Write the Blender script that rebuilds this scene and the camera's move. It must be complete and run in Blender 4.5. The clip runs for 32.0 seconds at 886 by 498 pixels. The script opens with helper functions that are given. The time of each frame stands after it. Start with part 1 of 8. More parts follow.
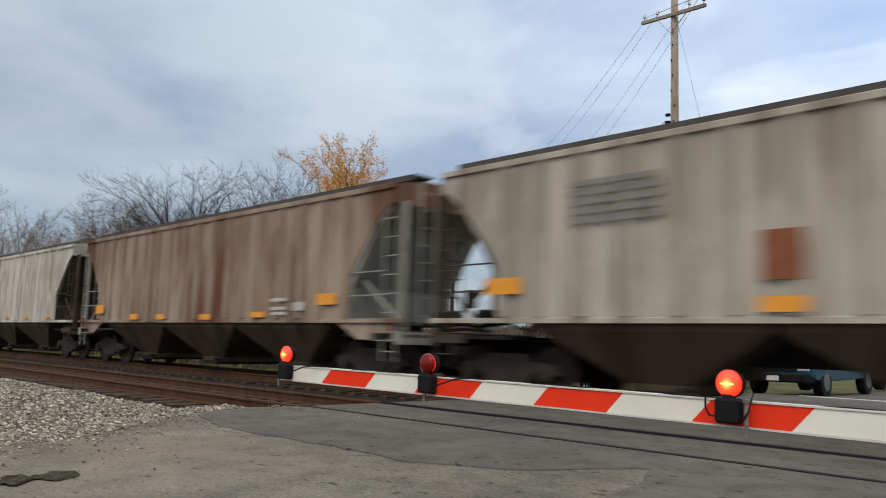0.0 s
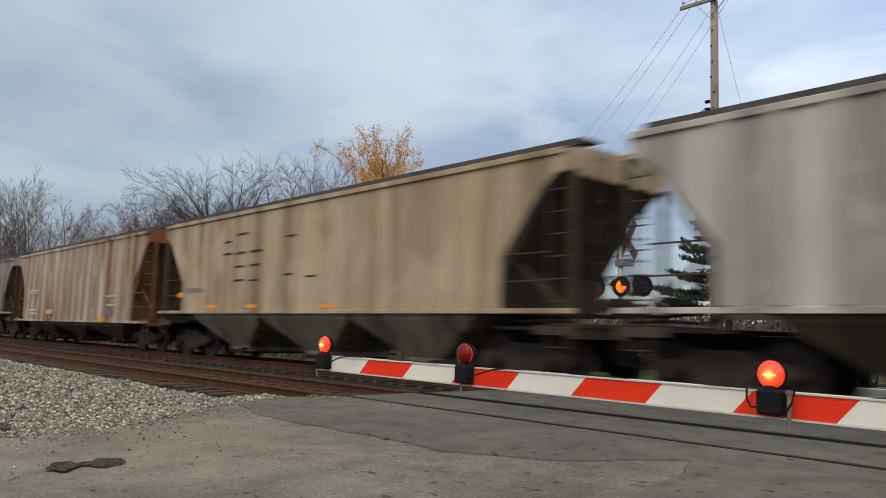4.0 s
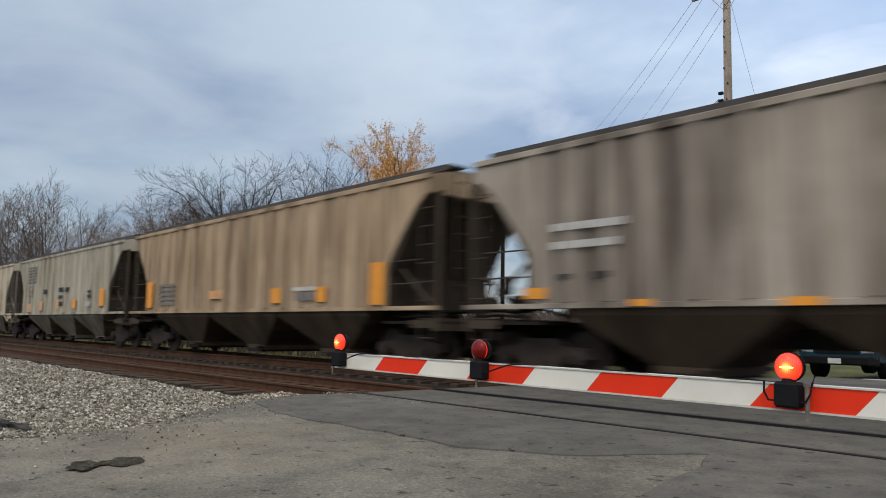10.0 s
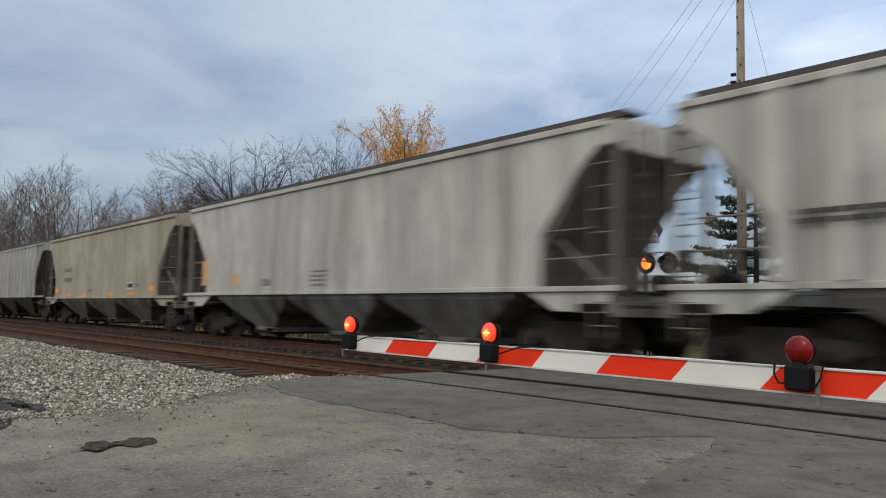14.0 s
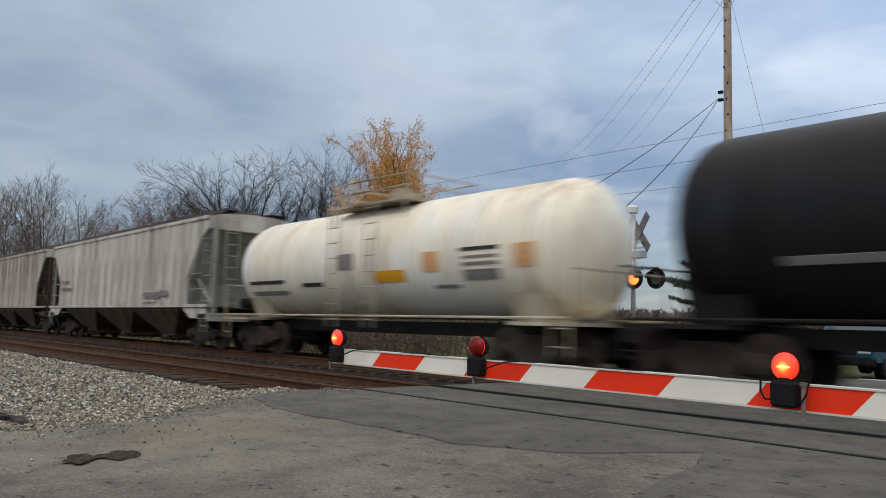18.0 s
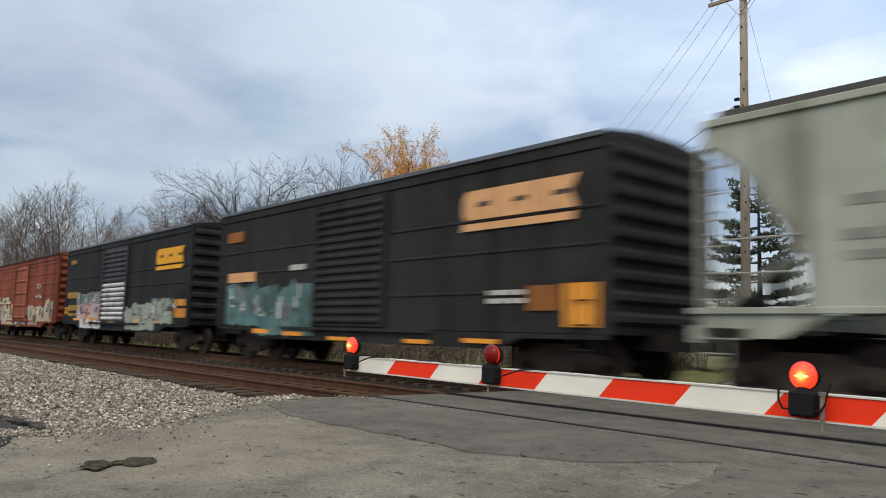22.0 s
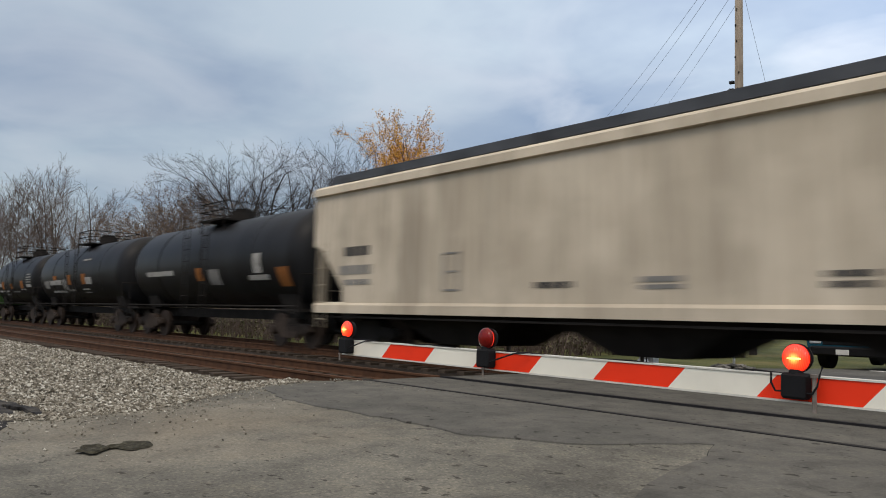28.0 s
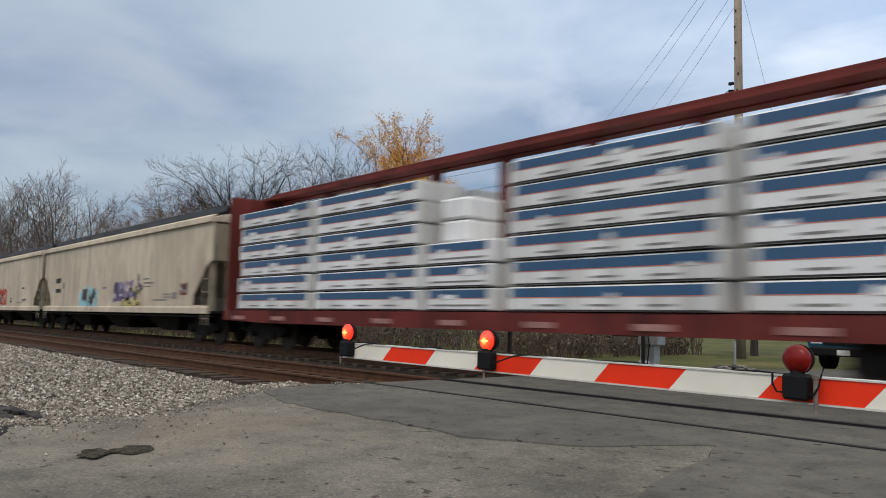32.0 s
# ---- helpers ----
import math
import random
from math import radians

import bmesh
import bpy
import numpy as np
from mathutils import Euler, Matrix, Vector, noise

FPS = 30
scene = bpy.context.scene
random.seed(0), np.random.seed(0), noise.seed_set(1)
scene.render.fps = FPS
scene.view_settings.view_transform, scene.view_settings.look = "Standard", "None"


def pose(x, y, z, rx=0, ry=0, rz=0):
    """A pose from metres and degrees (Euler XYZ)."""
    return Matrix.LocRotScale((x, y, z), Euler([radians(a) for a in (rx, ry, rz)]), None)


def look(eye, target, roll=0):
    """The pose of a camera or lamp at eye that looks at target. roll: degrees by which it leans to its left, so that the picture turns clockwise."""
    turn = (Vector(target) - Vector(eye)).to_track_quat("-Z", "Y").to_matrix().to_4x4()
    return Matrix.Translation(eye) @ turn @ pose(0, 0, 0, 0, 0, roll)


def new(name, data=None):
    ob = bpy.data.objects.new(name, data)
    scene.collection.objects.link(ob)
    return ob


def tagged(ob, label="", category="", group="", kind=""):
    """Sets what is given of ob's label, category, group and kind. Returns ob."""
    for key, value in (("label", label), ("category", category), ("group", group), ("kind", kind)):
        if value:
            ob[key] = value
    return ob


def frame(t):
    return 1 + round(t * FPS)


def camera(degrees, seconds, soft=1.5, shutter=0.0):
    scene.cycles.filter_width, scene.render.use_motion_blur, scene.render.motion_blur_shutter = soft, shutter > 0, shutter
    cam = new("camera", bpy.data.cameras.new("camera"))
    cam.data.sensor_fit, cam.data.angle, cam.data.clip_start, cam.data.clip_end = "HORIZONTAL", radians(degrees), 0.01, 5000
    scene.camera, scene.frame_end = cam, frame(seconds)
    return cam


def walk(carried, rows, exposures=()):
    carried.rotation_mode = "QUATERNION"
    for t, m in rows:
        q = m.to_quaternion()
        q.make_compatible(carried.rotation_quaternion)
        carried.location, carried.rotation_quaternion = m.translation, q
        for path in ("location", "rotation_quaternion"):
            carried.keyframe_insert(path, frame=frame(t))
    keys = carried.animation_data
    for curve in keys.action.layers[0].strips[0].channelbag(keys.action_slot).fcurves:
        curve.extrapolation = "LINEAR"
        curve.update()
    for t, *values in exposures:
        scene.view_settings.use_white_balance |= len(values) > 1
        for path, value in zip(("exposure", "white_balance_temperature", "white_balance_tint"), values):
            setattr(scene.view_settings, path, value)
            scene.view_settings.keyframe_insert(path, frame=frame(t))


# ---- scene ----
cam = camera(60.0, 32.0, soft=1.0, shutter=0.5)
EYE = (0.0, 0.0, 0.944)
ROWS = [
    (0.0, 97.016, -1.585, 44.805),
    (0.5, 97.214, -1.101, 46.746),
    (1.0, 96.767, -1.182, 47.050),
    (1.5, 96.458, -1.085, 46.979),
    (2.0, 96.264, -1.205, 46.947),
    (2.5, 96.167, -1.402, 47.208),
    (3.0, 96.351, -1.349, 47.326),
    (3.5, 96.210, -1.566, 47.528),
    (5.5, 96.432, -1.363, 47.730),
    (6.0, 96.180, -1.105, 47.986),
    (6.5, 96.062, -0.985, 48.142),
    (7.0, 96.160, -1.143, 48.313),
    (7.5, 95.995, -0.939, 48.508),
    (8.0, 96.019, -0.855, 48.506),
    (8.5, 96.180, -0.923, 48.583),
    (9.0, 95.952, -0.918, 48.644),
    (9.5, 95.964, -0.836, 48.501),
    (10.0, 95.940, -0.899, 48.611),
    (10.5, 95.644, -0.891, 48.797),
    (11.0, 95.700, -0.908, 48.920),
    (11.5, 95.718, -1.007, 49.411),
    (11.6, 95.515, -1.016, 49.749),
    (11.7, 95.437, -1.024, 50.260),
    (11.8, 95.057, -1.033, 50.855),
    (11.9, 94.670, -1.042, 51.797),
    (12.0, 94.724, -1.051, 52.097),
    (12.1, 94.675, -1.058, 52.180),
    (12.2, 94.542, -1.066, 52.177),
    (12.3, 94.500, -1.073, 51.872),
    (12.4, 94.327, -1.081, 51.609),
    (12.5, 94.115, -1.089, 51.174),
    (12.6, 94.325, -1.081, 50.238),
    (12.7, 94.518, -1.072, 50.206),
    (12.8, 94.458, -1.064, 49.913),
    (12.9, 94.487, -1.056, 49.365),
    (13.0, 94.509, -1.048, 49.288),
    (13.5, 94.530, -0.998, 49.305),
    (15.5, 95.629, -1.133, 49.178),
    (16.0, 95.829, -1.254, 48.863),
    (16.5, 95.598, -1.295, 48.785),
    (17.0, 95.669, -1.252, 48.870),
    (17.5, 95.806, -1.344, 48.454),
    (18.0, 95.684, -1.394, 48.433),
    (18.5, 95.571, -1.275, 48.765),
    (19.0, 95.552, -1.186, 48.870),
    (19.5, 95.921, -1.848, 48.833),
    (20.0, 96.028, -1.471, 48.958),
    (20.5, 96.002, -1.614, 49.137),
    (21.0, 96.031, -1.707, 49.232),
    (21.5, 96.313, -1.600, 49.465),
    (22.0, 96.231, -1.550, 49.522),
    (22.5, 96.366, -1.424, 49.590),
    (23.0, 96.390, -1.471, 49.406),
    (23.5, 96.057, -1.221, 49.679),
    (24.0, 95.913, -1.179, 49.593),
    (24.5, 95.913, -1.086, 49.254),
    (25.0, 95.554, -1.197, 48.636),
    (25.5, 95.662, -1.186, 48.880),
    (26.0, 95.432, -1.195, 48.849),
    (26.5, 95.282, -1.407, 48.670),
    (28.5, 94.995, -1.389, 49.204),
    (29.0, 94.986, -1.332, 49.124),
    (29.5, 94.904, -1.268, 49.182),
    (30.0, 94.956, -1.239, 49.246),
    (30.5, 95.039, -1.167, 49.187),
    (31.0, 95.179, -1.101, 49.200),
    (31.5, 95.172, -1.150, 49.272),
    (32.0, 95.226, -1.129, 49.190),
]
# the phone's own exposure drifts with what passes
LIGHT = [(0, 0.0), (2, 0.0), (6, -0.06), (7, 0.05), (8, 0.0), (10, -0.08), (13, -0.10), (16, -0.03), (17, 0.0), (18, -0.24), (19, -0.10), (20, 0.13), (21, 0.18), (22, 0.15), (23, 0.06), (24, -0.08), (25, -0.15), (26, -0.16), (29, -0.08), (32, -0.10)]
walk(cam, [(t, pose(*EYE, rx, ry, rz)) for t, rx, ry, rz in ROWS], [(t, e - 0.06, 6350 if 9 < t < 20 else 6450 if t > 31 else 6580, 10) for t, e in LIGHT])

# ---- plan (metres): x along the tracks, y away from the eye, z = 0 at the rail heads ----
NEAR_TRACK = 7.34      # centre line of the empty track
TRAIN_TRACK = 11.98    # centre line of the track with the train
RAIL = 0.755           # rail centre from the centre line
SPEED = 21.86          # metres a second towards -x
ROAD_LEFT = -9.35      # edge of the asphalt where it crosses the tracks
ROAD_RIGHT = 14.0


# ---- sky and light ----
def make_world():
    w = bpy.data.worlds.new("overcast_sky")
    scene.world = w
    w.use_nodes = True
    nt = w.node_tree
    nt.nodes.clear()
    N, L = nt.nodes.new, nt.links.new
    out = N("ShaderNodeOutputWorld")
    bg = N("ShaderNodeBackground")
    sky = N("ShaderNodeTexSky")
    sky.sky_type, sky.sun_disc = "NISHITA", False
    sky.sun_elevation, sky.sun_rotation = radians(52), radians(200)
    tc = N("ShaderNodeTexCoord")
    sep = N("ShaderNodeSeparateXYZ")
    L(tc.outputs["Generated"], sep.inputs[0])
    # clouds lie on a flat deck: project the direction onto it
    zc = N("ShaderNodeMath"); zc.operation = "MAXIMUM"; zc.inputs[1].default_value = 0.0
    L(sep.outputs["Z"], zc.inputs[0])
    za = N("ShaderNodeMath"); za.operation = "ADD"; za.inputs[1].default_value = 0.16
    L(zc.outputs[0], za.inputs[0])
    dx = N("ShaderNodeMath"); dx.operation = "DIVIDE"
    dy = N("ShaderNodeMath"); dy.operation = "DIVIDE"
    L(sep.outputs["X"], dx.inputs[0]); L(za.outputs[0], dx.inputs[1])
    L(sep.outputs["Y"], dy.inputs[0]); L(za.outputs[0], dy.inputs[1])
    com = N("ShaderNodeCombineXYZ")
    L(dx.outputs[0], com.inputs[0]); L(dy.outputs[0], com.inputs[1])
    n1 = N("ShaderNodeTexNoise"); n1.inputs["Scale"].default_value = 0.62; n1.inputs["Detail"].default_value = 6; n1.inputs["Roughness"].default_value = 0.52
    n2 = N("ShaderNodeTexNoise"); n2.inputs["Scale"].default_value = 1.9; n2.inputs["Detail"].default_value = 5; n2.inputs["Distortion"].default_value = 0.6
    off = N("ShaderNodeVectorMath"); off.operation = "ADD"; off.inputs[1].default_value = (3.7, 1.2, 0.4)
    L(com.outputs[0], n1.inputs["Vector"]); L(com.outputs[0], off.inputs[0]); L(off.outputs[0], n2.inputs["Vector"])
    r1 = N("ShaderNodeValToRGB")
    e = r1.color_ramp.elements
    e[0].position, e[0].color = 0.39, (0.203, 0.268, 0.385, 1)
    e[1].position, e[1].color = 0.62, (0.50, 0.57, 0.62, 1)
    m = e.new(0.50); m.color = (0.312, 0.372, 0.463, 1)
    L(n1.outputs["Fac"], r1.inputs[0])
    r2 = N("ShaderNodeValToRGB")
    e = r2.color_ramp.elements
    e[0].position, e[0].color = 0.46, (0, 0, 0, 1)
    e[1].position, e[1].color = 0.75, (1, 1, 1, 1)
    L(n2.outputs["Fac"], r2.inputs[0])
    mx = N("ShaderNodeMix"); mx.data_type = "RGBA"
    half = N("ShaderNodeMath"); half.operation = "MULTIPLY"; half.inputs[1].default_value = 0.75
    L(r2.outputs[0], half.inputs[0]); L(half.outputs[0], mx.inputs[0])
    L(r1.outputs[0], mx.inputs[6]); mx.inputs[7].default_value = (0.60, 0.625, 0.665, 1)
    # brighter cloud towards +x, and a paler, brighter deck towards the zenith
    sx = N("ShaderNodeMapRange")
    sx.inputs["From Min"].default_value, sx.inputs["From Max"].default_value = -0.95, -0.1
    sx.inputs["To Min"].default_value = 0.72
    L(sep.outputs["X"], sx.inputs["Value"])
    low = N("ShaderNodeMapRange")
    low.inputs["From Min"].default_value, low.inputs["From Max"].default_value = 0.03, 0.34
    low.inputs["To Min"].default_value, low.inputs["To Max"].default_value = 0.60, 2.02
    L(zc.outputs[0], low.inputs["Value"]); L(low.outputs[0], sx.inputs["To Max"])
    zf = N("ShaderNodeMapRange")
    zf.inputs["From Min"].default_value, zf.inputs["From Max"].default_value = 0.42, 0.85
    L(zc.outputs[0], zf.inputs["Value"])
    mz = N("ShaderNodeMix"); mz.data_type = "RGBA"
    L(zf.outputs[0], mz.inputs[0]); L(mx.outputs[2], mz.inputs[6]); mz.inputs[7].default_value = (0.60, 0.57, 0.52, 1)
    zs = N("ShaderNodeMath"); zs.operation = "MULTIPLY"
    ze = N("ShaderNodeMapRange")
    ze.inputs["From Min"].default_value, ze.inputs["From Max"].default_value = 0.0, 1.0
    ze.inputs["To Min"].default_value, ze.inputs["To Max"].default_value = 0.92, 1.35
    L(zc.outputs[0], ze.inputs["Value"])
    mul = N("ShaderNodeVectorMath"); mul.operation = "SCALE"
    L(ze.outputs[0], zs.inputs[0]); L(sx.outputs[0], zs.inputs[1])
    L(mz.outputs[2], mul.inputs[0]); L(zs.outputs[0], mul.inputs["Scale"])
    sk = N("ShaderNodeVectorMath"); sk.operation = "SCALE"; sk.inputs["Scale"].default_value = 0.05
    L(sky.outputs[0], sk.inputs[0])
    add = N("ShaderNodeVectorMath"); add.operation = "ADD"
    L(mul.outputs[0], add.inputs[0]); L(sk.outputs[0], add.inputs[1])
    L(add.outputs[0], bg.inputs[0])
    bg.inputs[1].default_value = 1.0
    L(bg.outputs[0], out.inputs[0])
    sun = bpy.data.lights.new("sun", "SUN")
    sun.energy, sun.angle, sun.color = 1.05, radians(16), (1.0, 0.88, 0.74)
    ob = new("sun", sun)
    ob.matrix_world = look((4, -14, 30), (-8, 8, 0))


make_world()


# ---- materials ----
MATS = {}


def nodes_of(name, rough=0.8, metal=0.0):
    m = bpy.data.materials.new(name)
    m.use_nodes = True
    nt = m.node_tree
    b = nt.nodes["Principled BSDF"]
    b.inputs["Roughness"].default_value, b.inputs["Metallic"].default_value = rough, metal
    b.inputs["Specular IOR Level"].default_value = 0.2 if rough > 0.5 else 0.5
    return m, nt, b


def ramp(nt, fac, stops):
    r = nt.nodes.new("ShaderNodeValToRGB")
    e = r.color_ramp.elements
    e[0].position, e[0].color = stops[0][0], (*stops[0][1], 1)
    e[1].position, e[1].color = stops[-1][0], (*stops[-1][1], 1)
    for p, c in stops[1:-1]:
        e.new(p).color = (*c, 1)
    nt.links.new(fac, r.inputs[0])
    return r.outputs[0]


def noise_at(nt, scale, stretch=(1, 1, 1), detail=4, coords="Object", rough=0.55, shift=(0, 0, 0)):
    tc = nt.nodes.new("ShaderNodeTexCoord")
    mp = nt.nodes.new("ShaderNodeMapping")
    mp.inputs["Scale"].default_value = stretch
    mp.inputs["Location"].default_value = shift
    nt.links.new(tc.outputs[coords], mp.inputs[0])
    n = nt.nodes.new("ShaderNodeTexNoise")
    n.inputs["Scale"].default_value, n.inputs["Detail"].default_value, n.inputs["Roughness"].default_value = scale, detail, rough
    nt.links.new(mp.outputs[0], n.inputs["Vector"])
    return n.outputs["Fac"]


def blend(nt, fac, a, b, mode="MIX"):
    m = nt.nodes.new("ShaderNodeMix")
    m.data_type, m.blend_type = "RGBA", mode
    for i, v in ((0, fac), (6, a), (7, b)):
        if hasattr(v, "links"):
            nt.links.new(v, m.inputs[i])
        elif i == 0:
            m.inputs[0].default_value = v
        else:
            m.inputs[i].default_value = (*v, 1)
    return m.outputs[2]


def bump(nt, b, fac, strength=0.3, dist=0.01):
    n = nt.nodes.new("ShaderNodeBump")
    n.inputs["Strength"].default_value, n.inputs["Distance"].default_value = strength, dist
    nt.links.new(fac, n.inputs["Height"])
    nt.links.new(n.outputs[0], b.inputs["Normal"])


def plain(name, color, rough=0.7, metal=0.0, vary=0.25, scale=6.0):
    """A painted or dusty surface with a little dirt."""
    key = ("plain", name)
    if key not in MATS:
        m, nt, b = nodes_of(name, rough, metal)
        f = noise_at(nt, scale, detail=5)
        if max(color) < 0.03:
            b.inputs["Specular IOR Level"].default_value = 0.08
        dark = tuple(c * (1 - vary) for c in color)
        lite = tuple(min(1, c * (1 + vary * 0.6)) for c in color)
        nt.links.new(ramp(nt, f, [(0.3, dark), (0.5, color), (0.72, lite)]), b.inputs["Base Color"])
        bump(nt, b, noise_at(nt, scale * 9, detail=2), 0.12, 0.004)
        MATS[key] = m
    return MATS[key]


def weathered(name, base, stain, amount=0.5, panels=0.3, seed=0.0, rough=0.75, chalk=None):
    """Old car paint: stains and rust that run down the side in streaks, panel by panel."""
    key = ("weathered", name)
    if key not in MATS:
        m, nt, b = nodes_of(name, rough)
        if max(base) < 0.03:
            b.inputs["Specular IOR Level"].default_value = 0.12
        run = noise_at(nt, 1.0, (1.7, 1.0, 0.10), 5, shift=(seed, seed * 2, 0))
        wide = noise_at(nt, 1.0, (0.33, 0.3, 0.16), 3, shift=(seed * 3, 1, seed))
        fine = noise_at(nt, 1.0, (9.0, 3.0, 0.7), 4, shift=(seed, 0, 3))
        pan = noise_at(nt, 1.0, (1.3, 0.0, 0.02), 2, shift=(seed * 5, 0, 0))
        lo, hi = 0.62 - 0.34 * amount, 0.78 - 0.22 * amount
        lite = tuple(min(0.9, c * (1 + panels * 0.5)) for c in base)
        dark = tuple(c * (1 - panels) for c in base)
        c = ramp(nt, pan, [(0.40, dark), (0.5, base), (0.60, lite)])
        k1 = ramp(nt, run, [(lo, (0, 0, 0)), (hi, (1, 1, 1))])
        k2 = ramp(nt, wide, [(0.40, (0, 0, 0)), (0.62, (1, 1, 1))])
        s = blend(nt, fine, stain, tuple(x * 0.55 for x in stain))
        # patches of older or chalkier paint
        old = noise_at(nt, 1.0, (0.55, 0.3, 0.42), 6, shift=(seed * 2, 4, seed), rough=0.62)
        old2 = noise_at(nt, 1.0, (2.2, 0.3, 0.16), 4, shift=(seed, 9, 2))
        chalk = chalk or tuple(min(0.85, x * 1.25 + min(0.03, x * 0.15)) for x in base)
        c = blend(nt, ramp(nt, old, [(0.47, (0, 0, 0)), (0.60, (0.75, 0.75, 0.75))]), c, chalk)
        c = blend(nt, ramp(nt, old2, [(0.55, (0, 0, 0)), (0.68, (0.55, 0.55, 0.55))]), c, tuple((x + y * 0.6) * 0.5 for x, y in zip(base, stain)))
        mul = nt.nodes.new("ShaderNodeMath")
        mul.operation = "MULTIPLY_ADD"
        mul.inputs[2].default_value = 0.12 * amount
        nt.links.new(k1, mul.inputs[0])
        nt.links.new(k2, mul.inputs[1])
        mul.use_clamp = True
        c = blend(nt, mul.outputs[0], c, s)
        g = ramp(nt, fine, [(0.32, (0.70, 0.67, 0.64)), (0.6, (1, 1, 1))])
        c = blend(nt, 0.8, c, g, "MULTIPLY")
        nt.links.new(c, b.inputs["Base Color"])
        bump(nt, b, fine, 0.15, 0.004)
        MATS[key] = m
    return MATS[key]


def glow(name, color, strength):
    key = ("glow", name)
    if key not in MATS:
        m, nt, b = nodes_of(name, 0.15)
        b.inputs["Base Color"].default_value = (*color, 1)
        b.inputs["Emission Color"].default_value = (*color, 1)
        b.inputs["Emission Strength"].default_value = strength
        MATS[key] = m
    return MATS[key]


# ---- mesh helpers ----
def box(bm, x0, x1, y0, y1, z0, z1):
    v = [bm.verts.new(p) for p in ((x0, y0, z0), (x1, y0, z0), (x1, y1, z0), (x0, y1, z0), (x0, y0, z1), (x1, y0, z1), (x1, y1, z1), (x0, y1, z1))]
    for f in ((0, 3, 2, 1), (4, 5, 6, 7), (0, 1, 5, 4), (1, 2, 6, 5), (2, 3, 7, 6), (3, 0, 4, 7)):
        bm.faces.new([v[i] for i in f])
    return bm


def loft(bm, rings, caps=True, closed=True):
    """Joins rings of equally many points."""
    vs = [[bm.verts.new(p) for p in r] for r in rings]
    n = len(vs[0])
    for a, b in zip(vs, vs[1:]):
        for i in range(n if closed else n - 1):
            j = (i + 1) % n
            bm.faces.new((a[i], a[j], b[j], b[i]))
    if caps:
        bm.faces.new(list(reversed(vs[0])))
        bm.faces.new(vs[-1])
    return bm


def rod(bm, a, b, r, n=8, r2=None):
    a, b = Vector(a), Vector(b)
    d = (b - a).normalized()
    s = d.orthogonal().normalized()
    u = d.cross(s)
    rings = []
    for p, q in ((a, r), (b, r if r2 is None else r2)):
        rings.append([p + q * (math.cos(2 * math.pi * i / n) * s + math.sin(2 * math.pi * i / n) * u) for i in range(n)])
    return loft(bm, rings)


def tube(bm, pts, r, n=6):
    """One bent rod through the points."""
    pts = [Vector(p) for p in pts]
    rings = []
    for i, p in enumerate(pts):
        d = (pts[min(i + 1, len(pts) - 1)] - pts[max(i - 1, 0)]).normalized()
        s = d.cross(Vector((0.03, 0.05, 1.0))).normalized() if abs(d.z) < 0.95 else d.cross(Vector((1, 0.1, 0))).normalized()
        u = d.cross(s)
        rings.append([p + r * (math.cos(2 * math.pi * k / n) * s + math.sin(2 * math.pi * k / n) * u) for k in range(n)])
    return loft(bm, rings)


def prism_xz(bm, pts, y0, y1):
    """A plate with an outline in x and z, from y0 to y1."""
    return loft(bm, [[(x, y0, z) for x, z in pts], [(x, y1, z) for x, z in pts]])


def prism_yz(bm, pts, x0, x1):
    return loft(bm, [[(x0, y, z) for y, z in pts], [(x1, y, z) for y, z in pts]])


def finish(bm, name, bevel=0.0, smooth=False):
    bmesh.ops.recalc_face_normals(bm, faces=bm.faces[:])
    if bevel:
        bmesh.ops.bevel(bm, geom=bm.edges[:], offset=bevel, segments=1, affect="EDGES", clamp_overlap=True)
    me = bpy.data.meshes.new(name)
    bm.to_mesh(me)
    bm.free()
    if smooth:
        for p in me.polygons:
            p.use_smooth = True
    return me


def hang(name, me, material, parent=None, label=""):
    """Links a mesh as one object; alike meshes are shared, the material sits on the object."""
    if not me.materials:
        me.materials.append(None)
    ob = new(name, me)
    ob.material_slots[0].link = "OBJECT"
    ob.material_slots[0].material = material
    if parent:
        ob.parent = parent
    if label:
        ob["label"] = label
    return ob


def part(name, bm, material, parent=None, label="", bevel=0.0, smooth=False):
    return hang(name, finish(bm, name, bevel, smooth), material, parent, label)


KEPT = {}


def shared(key, make):
    if key not in KEPT:
        KEPT[key] = make()
    return KEPT[key]


def B():
    return bmesh.new()


def thing(name, label, category, at=(0, 0, 0), group="", kind=""):
    ob = new(name)
    ob.empty_display_size = 0.3
    ob.matrix_basis = pose(*at)
    return tagged(ob, label, category, group, kind)


